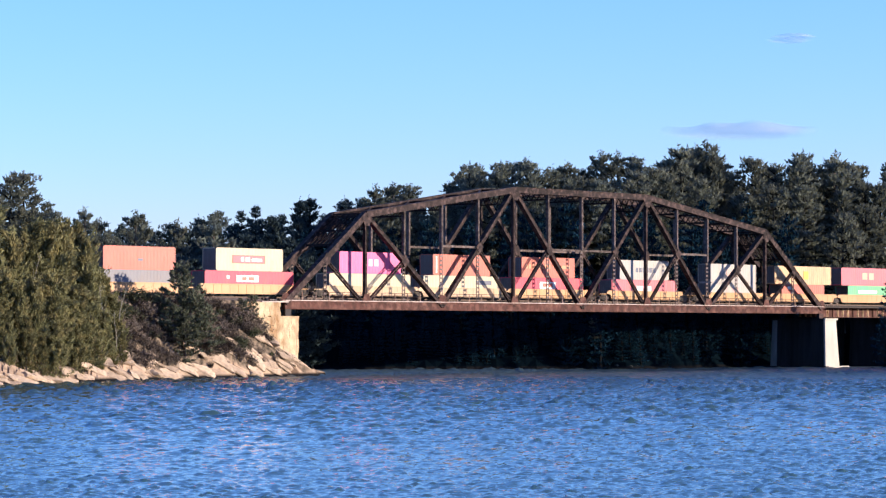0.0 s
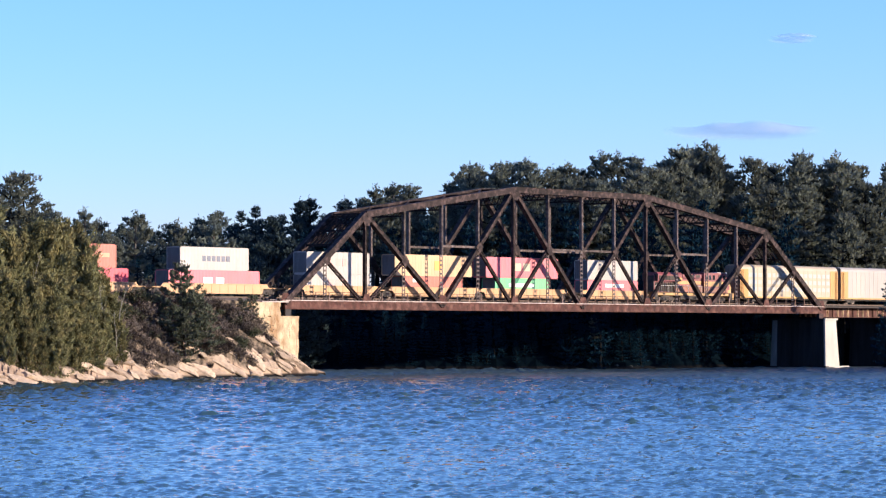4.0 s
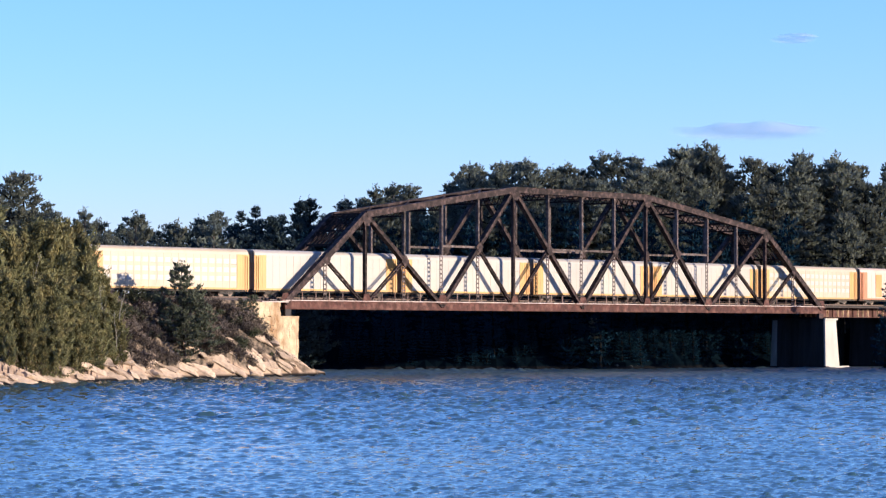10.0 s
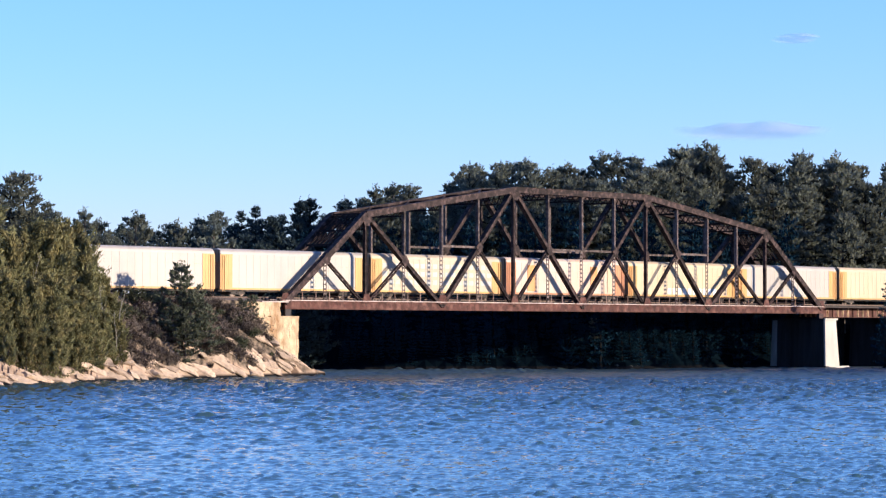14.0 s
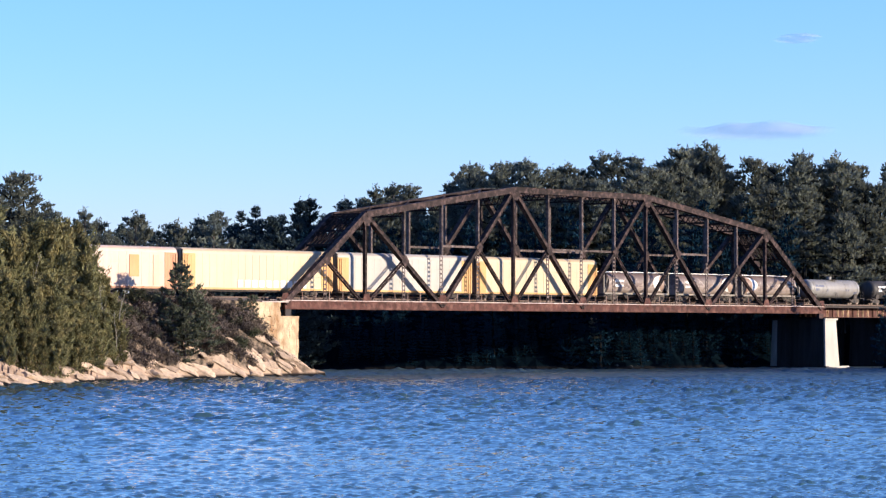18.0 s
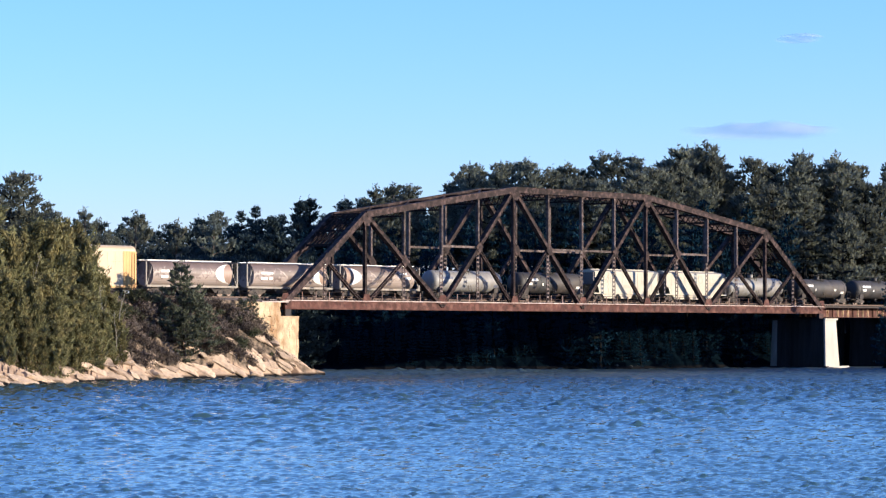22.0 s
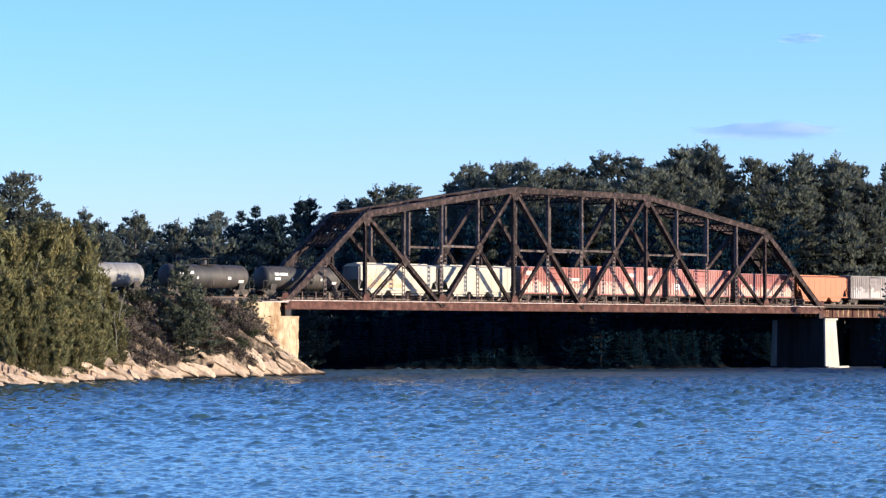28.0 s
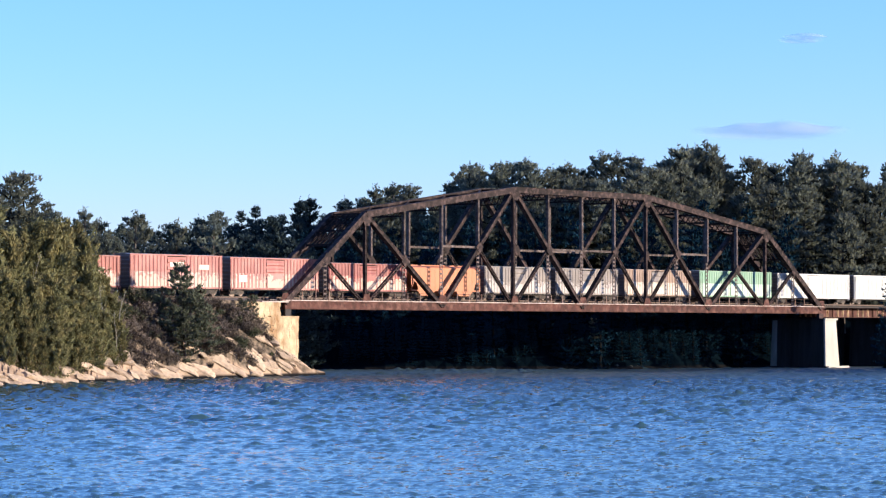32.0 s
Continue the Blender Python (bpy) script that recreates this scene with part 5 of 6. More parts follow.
K40, K53 = 12.19, 16.15
mk = lambda x0, x1, z0, z1, m: ((x0, x1, z0, z1), m)
STACKS = (
    (-65.0, (K40, M_WHITE, "white steel shipping container", ()), (K53, M_ORANGE, "orange steel shipping container", ())),
    (-42.6, (K40, M_WHITE, "white steel shipping container", ()), (K40, M_GREY, "blue-grey steel shipping container", ())),
    (-23.7, (K40, M_ORANGE, "salmon orange shipping container on a grey one", (mk(-0.3, 0.5, 1.1, 1.4, M_DARKMARK),)), (K40, M_GREY, "blue-grey shipping container in a well car", ())),
    (-4.4, (K40, M_CREAM, "cream white container with a red framed panel", (mk(-3.2, 2.8, 0.95, 2.0, M_REDMARK), mk(-3.0, 2.6, 1.05, 1.9, M_PINKRED), mk(-1.6, -1.1, 1.2, 1.75, M_MARK), mk(-0.8, 0.0, 1.2, 1.75, M_MARK), mk(0.3, 2.2, 1.2, 1.6, M_MARK))),
     (K53, M_RED, "bright red domestic container with a white panel", (mk(-2.4, 1.6, 1.5, 2.35, M_MARK), mk(-1.4, -0.6, 1.7, 2.15, M_REDMARK), mk(-0.2, 0.8, 1.7, 2.15, M_REDMARK), mk(-4.2, -3.7, 1.9, 2.3, M_MARK)))),
    (18.6, (K40, M_MAGENTA, "magenta container with pale lettering bars", (mk(-1.6, -0.7, 1.0, 1.95, M_PALEPINK), mk(-0.4, 0.4, 1.0, 1.95, M_PALEPINK), mk(0.7, 1.6, 1.0, 1.95, M_PALEPINK))), (K53, M_CREAM, "pale cream domestic container", ())),
    (37.5, (K40, M_ORANGE, "salmon orange container with a white stripe", (mk(-5.5, -5.25, 0.3, 2.6, M_MARK),)), (K53, M_CREAM, "cream domestic container with a dark mark", (mk(3.0, 6.4, 1.7, 2.3, M_DARKMARK),))),
)
STACKS += (
    (56.7, (K40, M_ORANGE, "salmon orange container with a pale emblem", tuple(mk(-5.2 + 0.72 * k, -4.68 + 0.72 * k, 1.25, 1.85, M_PALEORANGE) for k in range(8)) + (mk(0.9, 1.9, 1.7, 2.2, M_PALEORANGE), mk(1.4, 2.4, 1.2, 1.7, M_PALEORANGE), mk(2.9, 4.9, 1.3, 1.8, M_PALEORANGE))),
     (K53, M_RED, "bright red domestic container with a white panel", (mk(-2.0, 1.6, 1.3, 2.3, M_MARK), mk(-1.3, -0.5, 1.6, 2.1, M_REDMARK), mk(0.1, 0.9, 1.6, 2.1, M_REDMARK)))),
    (79.7, (K40, M_WHITE, "white container with dark lettering bars", tuple(mk(-2.2 + 0.85 * k, -1.6 + 0.85 * k, 1.1, 1.8, M_DARKMARK) for k in range(6))), (K53, M_PINKRED, "faded red container with white bars", (mk(-2.0, -0.4, 1.2, 2.0, M_MARK), mk(0.2, 1.6, 1.2, 2.0, M_MARK)))),
    (102.7, (K40, M_WHITE, "white container with red lettering bars", (mk(-1.9, -0.9, 1.05, 2.05, M_PALERED), mk(-0.5, 0.4, 1.05, 2.05, M_PALERED), mk(0.8, 1.7, 1.05, 2.05, M_PALERED))),
     (K40, M_WHITE, "white container with red lettering bars", (mk(-1.9, -0.9, 1.05, 2.05, M_PALERED), mk(-0.5, 0.4, 1.05, 2.05, M_PALERED), mk(0.8, 1.7, 1.05, 2.05, M_PALERED)))),
    (122.0, (K53, M_TAN, "tan domestic container with a gold emblem", (mk(0.1, 1.5, 0.8, 2.1, M_GOLDMARK),)), (K40, M_ORANGE, "orange container in a yellow well car", (mk(-4.4, -3.3, 1.9, 2.4, M_MARK),))),
    (141.2, (K53, M_PINKRED, "faded red domestic container with a white panel", (mk(-1.8, -0.3, 1.0, 2.1, M_CREAM), mk(0.2, 1.6, 1.0, 2.1, M_CREAM))), (K40, M_GREEN, "green container with white lettering bars", (mk(-3.0, 2.6, 1.5, 2.0, M_MARK),))),
    (162.3, (K40, M_WHITE, "cream white shipping container", ()), (K40, M_PINKRED, "faded red container with white bars", (mk(-1.8, 2.6, 1.7, 2.2, M_MARK),))),
)
mids = [st[0] for st in STACKS]
for k, (s, top, bottom) in enumerate(STACKS):
    a = (mids[k - 1] + s) / 2 if k else s - 11
    b = (s + mids[k + 1]) / 2 if k + 1 < len(mids) else s + 9.4
    joined_a, joined_b = k > 0 and s - mids[k - 1] < 20, k + 1 < len(mids) and mids[k + 1] - s < 20
    well_car(s, K53 if max(top[0], bottom[0]) > 13 else K40 + 0.4, M_WELLPALE if k in (4, 5) else M_WELL, a, b, not joined_a, not joined_b)
    stack(s, top, bottom)


def locomotive(s):
    c = thing("locomotive", "red and yellow diesel locomotive with the cab trailing", "locomotive")
    L = 10.4
    part("frame", Mesh().box(-L, L, -1.35, 1.35, 1.05, 1.45).box(-L, -L + 0.4, -1.5, 1.5, 0.5, 1.5).box(L - 0.4, L, -1.5, 1.5, 0.5, 1.5), M_LOCOYEL, c, "yellow sill and walkway edge")
    part("walkway", Mesh().box(-L + 0.3, L - 0.3, -1.52, 1.52, 1.45, 1.52), M_UNDER, c)
    part("long_hood", Mesh().extrude([(-0.95, 1.5), (-0.95, 3.95), (-0.75, 4.2), (0.75, 4.2), (0.95, 3.95), (0.95, 1.5)], -L + 0.9, 2.7), M_LOCORED, c)
    part("hood_band", Mesh().box(-L + 6.4, 2.65, -0.985, -0.94, 2.75, 3.3), M_LOCOYEL, c, "yellow band along the hood")
    part("radiator_section", Mesh().extrude([(-1.45, 3.2), (-1.5, 4.2), (-1.2, 4.5), (1.2, 4.5), (1.5, 4.2), (1.45, 3.2)], -L + 1.2, -L + 7.4), M_LOCORED, c)
    for k in range(3):
        x = -L + 1.5 + k * 1.3
        part("radiator_grille", Mesh().box(x, x + 1.24, -1.53, -1.47, 3.35, 4.0), M_UNDER, c)
    part("radiator_band", Mesh().box(-L + 5.5, -L + 7.3, -1.515, -1.46, 3.3, 3.75), M_LOCOYEL, c)
    for k in range(11):
        x = -L + 1.15 + k * 0.48
        part("hood_grille", Mesh().box(x, x + 0.34, -1.02, -0.94, 1.6, 3.0), M_UNDER, c, "black louvred hood grille")
    part("soot_streak", Mesh().box(-L + 1.25, -L + 7.35, -1.16, 1.16, 4.49, 4.53), M_UNDER, c, "sooty radiator roof screen")
    # Black plates put on the rear end in place of its shade.
    part("rear_end", Mesh().box(-L + 0.82, -L + 0.9, -0.9, 0.9, 1.55, 4.0).box(-L + 1.12, -L + 1.2, -1.4, 1.4, 3.25, 4.2), M_UNDER, c, "rear end plates coloured black for shade")
    for k in range(7, 14):
        x = -9.2 + k * 0.84
        part("hood_door", Mesh().box(x, x + 0.72, -0.985, -0.955, 1.62, 2.5), M_BROWN, c)
    for k in range(4):
        x = -4.6 + 1.8 * k
        part("inverter_box", Mesh().box(x, x + 1.7, -1.25, -0.95, 1.55, 2.5), M_BROWN, c)
    part("exhaust_stack", Mesh().box(-0.8, 0.4, -0.5, 0.5, 4.25, 4.5), M_UNDER, c)
    part("dynamic_brake", Mesh().box(-2.6, 2.2, -1.3, 1.3, 3.7, 4.3), M_LOCORED, c)
    for k in range(3):
        part("vent", Mesh().box(-2.2 + 1.45 * k, -1.2 + 1.45 * k, -1.33, -1.29, 3.8, 4.2), M_UNDER, c)
    cab = part("cab", Mesh().extrude_y([(2.7, 1.5), (2.7, 4.5), (3.0, 4.58), (8.5, 4.6), (8.9, 3.6), (8.9, 1.5)], -1.42, 1.42), M_LOCORED, c)
    part("cab_roof", Mesh().box(6.2, 8.7, -1.38, 1.38, 4.58, 4.68), M_MARK, c, "white cab roof")
    for x0, x1 in ((3.0, 3.55), (3.95, 4.55), (4.95, 5.5), (7.7, 8.35)):
        part("cab_window", Mesh().box(x0, x1, -1.45, -1.40, 3.5, 4.2), M_GLASS, cab)
    for y0 in (-1.3, 0.15):
        part("windshield", Mesh().add([(8.93, y0, 3.65), (8.93, y0 + 1.15, 3.65), (8.62, y0 + 1.15, 4.42), (8.62, y0, 4.42), (8.88, y0, 3.65), (8.88, y0 + 1.15, 3.65), (8.57, y0 + 1.15, 4.42), (8.57, y0, 4.42)],
             [(0, 1, 2, 3), (7, 6, 5, 4), (0, 4, 5, 1), (1, 5, 6, 2), (2, 6, 7, 3), (3, 7, 4, 0)]), M_GLASS, cab)
    part("cab_door", Mesh().box(6.5, 7.25, -1.45, -1.40, 1.7, 4.25), M_UNDER, cab)
    part("nose", Mesh().extrude_y([(8.9, 1.5), (8.9, 3.55), (9.7, 3.2), (10.1, 2.5), (10.1, 1.5)], -1.2, 1.2), M_LOCOYEL, c, "yellow nose")
    part("nose_band", Mesh().box(9.0, 9.7, -1.215, -1.19, 2.0, 2.7), M_LOCORED, c)
    part("cab_band", Mesh().box(2.75, 8.8, -1.435, -1.41, 2.5, 3.25), M_LOCOYEL, c, "yellow band below the cab windows")
    part("cab_skirt", Mesh().box(2.75, 8.8, -1.435, -1.41, 1.6, 2.2), M_BROWN, c)
    part("fuel_tank", Mesh().extrude([(-1.4, 0.45), (-1.4, 1.0), (1.4, 1.0), (1.4, 0.45), (0.9, 0.25), (-0.9, 0.25)], -3.4, 3.2), M_UNDER, c, "dusty black fuel tank")
    for x in (-6.6, 6.6):
        truck(c, x, 3)
    for s1 in (-1, 1):
        coupler(c, L * s1, s1)
        part("plow", Mesh().box(L * s1 - 0.1, L * s1 + 0.1, -1.4, 1.4, 0.2, 0.75), M_UNDER, c)
        part("steps", Mesh().box(9.7 * s1 - 0.4, 9.7 * s1 + 0.4, -1.5, -1.2, 0.35, 1.45), M_UNDER, c)
    for k in range(8):
        x = -L + 0.5 + k * 1.7
        part("hand_rail_post", Mesh().tube((x, -1.45, 1.5), (x, -1.45, 2.5), 0.025, 0.025, 5), M_MARK, c)
    part("hand_rail", Mesh().tube((-L + 0.5, -1.45, 2.5), (2.3, -1.45, 2.5), 0.025, 0.025, 5), M_MARK, c)
    part("horn", Mesh().box(-3.6, -3.0, -0.4, 0.4, 4.2, 4.5), M_MARK, c)
    return ride(c, s)


locomotive(182.3)


def autorack(s, panel, ends, label, stains=(), pierced=False):
    """A closed car carrier: ribbed sides, rounded roof, tall end doors."""
    c = thing("autorack_car", label, "railway car", "car carriers of the train")
    hl, hw, h = 13.75, 1.5, 6.1
    part("underframe", Mesh().box(-hl, hl, -1.2, 1.2, 0.62, 1.0).box(-hl + 3.6, hl - 3.6, -1.45, 1.45, 0.75, 1.0), M_UNDER, c)
    part("side_sill", Mesh().box(-hl, hl, -hw - 0.03, -hw + 0.07, 0.86, 1.1).box(-hl, hl, hw - 0.07, hw + 0.03, 0.86, 1.1), ends, c, "painted side sill")
    e = 2.2
    roof = [(-hw, h - 0.75), (-hw + 0.06, h - 0.45), (-hw + 0.28, h - 0.18), (-hw + 0.65, h - 0.04), (0, h), (hw - 0.65, h - 0.04), (hw - 0.28, h - 0.18), (hw - 0.06, h - 0.45), (hw, h - 0.75), (hw, h - 0.8), (-hw, h - 0.8)]
    part("roof", Mesh().extrude(roof, -hl + 0.1, hl - 0.1), panel, c)
    for y, s1 in ((-hw, -1), (hw, 1)):
        for z0, z1 in ((1.1, 2.634), (2.646, 4.054), (4.066, h - 0.8)):
            part("side_panel", Mesh().box(-hl + e, hl - e, min(y, y - 0.06 * s1), max(y, y - 0.06 * s1), z0, z1), panel, c)
        post = Mesh().box(-0.05, 0.05, min(y, y + 0.018 * s1), max(y, y + 0.018 * s1), 1.1, h - 0.7).data("side_post", panel)
        for k in range(19):
            part("side_post", post, None, c).location = (-hl + e + k * (2 * hl - 2 * e) / 18, 0, 0)
        for x0 in (-hl, hl - e):
            m = Mesh().box(x0, x0 + e, min(y, y + 0.03 * s1) , max(y, y + 0.03 * s1), 1.1, h - 0.75)
            for q in (0.05, 0.55, 1.05, 1.45):
                m.box(x0 + q, x0 + q + 0.09, min(y + 0.03 * s1, y + 0.048 * s1), max(y + 0.03 * s1, y + 0.048 * s1), 1.1, h - 0.75)
            part("end_panel", m, ends, c, "yellow painted end bay")
    for x in (-hl + 0.06, hl - 0.12):
        vs, fs = ribbed(-1.45, 1.45, x + 0.03, 1.0, h - 0.25, 0.48, 0.06)
        m = Mesh().add([(b, a, z) for a, b, z in vs], fs)
        part("end_door", m, M_RACKEND, c)
        part("end_screen", Mesh().box(x - 0.03, x + 0.09, -1.4, 1.4, h - 1.7, h - 0.3), M_TANKGREY, c, "grey screen above the end doors")
    part("inner_floor", Mesh().box(-hl + 0.2, hl - 0.2, -1.43, 1.43, 1.0, 1.06), M_UNDER, c)
    if pierced:
        # three rows of pierced screens, one in each bay
        pm = Mesh().box(-0.46, 0.46, -hw - 0.012, -hw, -0.31, 0.31).data("pierced_screen", M_SCREEN)
        for k in range(18):
            for z in (2.25, 3.35, 4.45):
                part("pierced_screen", pm, None, c).location = (-hl + e + (k + 0.5) * (2 * hl - 2 * e) / 18, 0, z)
    for x0, x1, z0, z1, mm in stains:
        part("repaired_panel", Mesh().box(x0, x1, -hw - 0.065, -hw, z0, z1), mm, c)
    for s1 in (-1, 1):
        truck(c, 10.1 * s1)
        coupler(c, hl * s1, s1)
        part("ladder", Mesh().box((hl - 0.35) * s1 - 0.03, (hl - 0.35) * s1 + 0.03, -hw - 0.12, -hw - 0.06, 0.6, h - 0.9).box((hl - 0.75) * s1 - 0.03, (hl - 0.75) * s1 + 0.03, -hw - 0.12, -hw - 0.06, 0.6, h - 0.9), ends, c)
    return ride(c, s)


RW, RT, RP = "white panelled car carrier with yellow end bays", "yellowed tan car carrier with graffiti along the sill", "dusty pink-white car carrier with orange patches"
for k in range(10):
    s = 194 + 28.43 * (k + 0.5)
    if k == 6:
        autorack(s, M_RACKPINK, M_RUSTEND, RP, ((-9.0, -7.2, 1.3, 5.0, M_PATCH), (5.6, 7.2, 2.3, 5.0, M_PATCH), (9.6, 10.6, 1.3, 5.0, M_RACKTAN)))
    elif k == 7:
        autorack(s, M_RACKTAN, M_YELLOW, RT, tuple((-4 + 1.3 * j, -3.1 + 1.3 * j, 1.2, 2.1, M_MARK) for j in range(10)))
    elif k == 9:
        autorack(s, M_RACKTAN, M_YELLOW, "yellowed tan car carrier", ())
    elif k in (0, 5):
        autorack(s, M_RACKCREAM, M_YELLOW, "cream yellow car carrier with rows of pierced screens", (), True)
    else:
        autorack(s, M_RACK, M_YELLOW, RW)


G_HOPPER = graffiti("sprayed_hopper_grey", (0.122, 0.088, 0.077), (0.28, 0.225, 0.195))


def grey_hopper(s, left_mark, right_mark, ln=15.9):
    c = thing("cylindrical_hopper_car", "weathered grey round-sided grain hopper with a white end crescent", "railway car", "grain hoppers of the train")
    hl = ln / 2
    prof = [(1.5 * math.copysign(abs(math.cos(q)) ** 0.8, math.cos(q)), 2.78 + (1.52 if math.sin(q) > 0 else 1.62) * math.sin(q)) for q in (2 * math.pi * k / 28 for k in range(28))]
    part("body", Mesh().extrude(prof, -hl + 1.1, hl - 1.1), G_HOPPER, c)
    # White colour stands in for light caught along the roof edge.
    part("roof_walk", Mesh().box(-hl + 0.6, hl - 0.6, -0.95, -0.55, 4.36, 4.44).box(-hl + 0.6, hl - 0.6, 0.55, 0.95, 4.36, 4.44), M_MARK, c, "running board made pale for caught sunlight")
    part("side_sill", Mesh().box(-hl, hl, -1.5, -1.36, 1.05, 1.32).box(-hl, hl, 1.36, 1.5, 1.05, 1.32), M_HOPGREY, c, "dusty grey side sill")
    part("underframe", Mesh().box(-hl, hl, -0.4, 0.4, 0.8, 1.1), M_UNDER, c)
    for k in range(4):
        x = -hl + 3.2 + k * (ln - 6.4) / 3
        part("outlet_hopper", Mesh().extrude_y([(x - 1.2, 1.2), (x + 1.2, 1.2), (x + 0.4, 0.45), (x - 0.4, 0.45)], -0.9, 0.9), M_UNDER, c)
    for s1 in (-1, 1):
        m = Mesh().box(hl * s1 - 0.1, hl * s1 + 0.1, -1.4, -1.3, 1.1, 4.3).box(hl * s1 - 0.1, hl * s1 + 0.1, 1.3, 1.4, 1.1, 4.3).box(hl * s1 - 0.1, hl * s1 + 0.1, -1.4, 1.4, 4.2, 4.32)
        m.beam((hl * s1, -1.35, 1.1), ((hl - 1.1) * s1, -1.2, 3.6), 0.12, 0.12).beam((hl * s1, 1.35, 1.1), ((hl - 1.1) * s1, 1.2, 3.6), 0.12, 0.12)
        part("end_cage", m, M_HOPGREY, c)
        part("ladder", Mesh().box((hl - 0.5) * s1 - 0.03, (hl - 0.5) * s1 + 0.03, -1.46, -1.4, 0.8, 4.3), M_UNDER, c)
        truck(c, (hl - 1.9) * s1)
        coupler(c, hl * s1, s1)
    for on, s1 in ((left_mark, -1), (right_mark, 1)):
        if on:
            # crescent bent round the body's side
            m = Mesh()
            n = 14
            seg = []
            for k in range(n + 1):
                q = math.pi - (-0.80 + 1.75 * k / n)
                seg.append((1.5 * math.copysign(abs(math.cos(q)) ** 0.8, math.cos(q)) * 1.012, 2.78 + (1.52 if math.sin(q) > 0 else 1.62) * math.sin(q)))
            pts = []
            for k, (yy, z) in enumerate(seg):
                f = (z - 2.82) / 1.22
                o = math.sqrt(max(0, 1 - f * f))
                xo, xi = (hl - 1.13 - 2.9 * o) * s1, (hl - 1.13 - 1.5 * o) * s1
                pts.append(((xo, yy - 0.02, z), (xi, yy - 0.02, z)))
            vs = [q for p2 in pts for q in p2]
            m.add(vs, [(2 * k, 2 * k + 1, 2 * k + 3, 2 * k + 2) for k in range(n)])
            m.add([(x, y + 0.015, z) for x, y, z in vs], [(2 * k, 2 * k + 1, 2 * k + 3, 2 * k + 2) for k in range(n)])
            part("crescent", m, M_MARK, c, "white painted crescent")
            fill = Mesh().add([q for p2 in pts for q in (p2[1], ((hl - 1.12) * s1, p2[1][1], p2[1][2]))], [(2 * k, 2 * k + 1, 2 * k + 3, 2 * k + 2) for k in range(n)])
            part("emblem_field", fill, M_BOXTAN, c, "faded tan field inside the crescent")
    bars(c, ((-hl + 2.4, -hl + 4.6, 2.9, 3.2), (-hl + 2.4, -hl + 3.6, 2.2, 2.5), (-hl + 3.9, -hl + 4.5, 2.2, 2.5)) if not left_mark else ((hl - 4.4, hl - 2.8, 3.2, 3.5), (hl - 3.2, hl - 2.0, 2.6, 2.9)), -1.52, M_MARK)
    return ride(c, s)


grey_hopper(487.6, False, True)
grey_hopper(505.3, False, True)
grey_hopper(522.8, True, False)


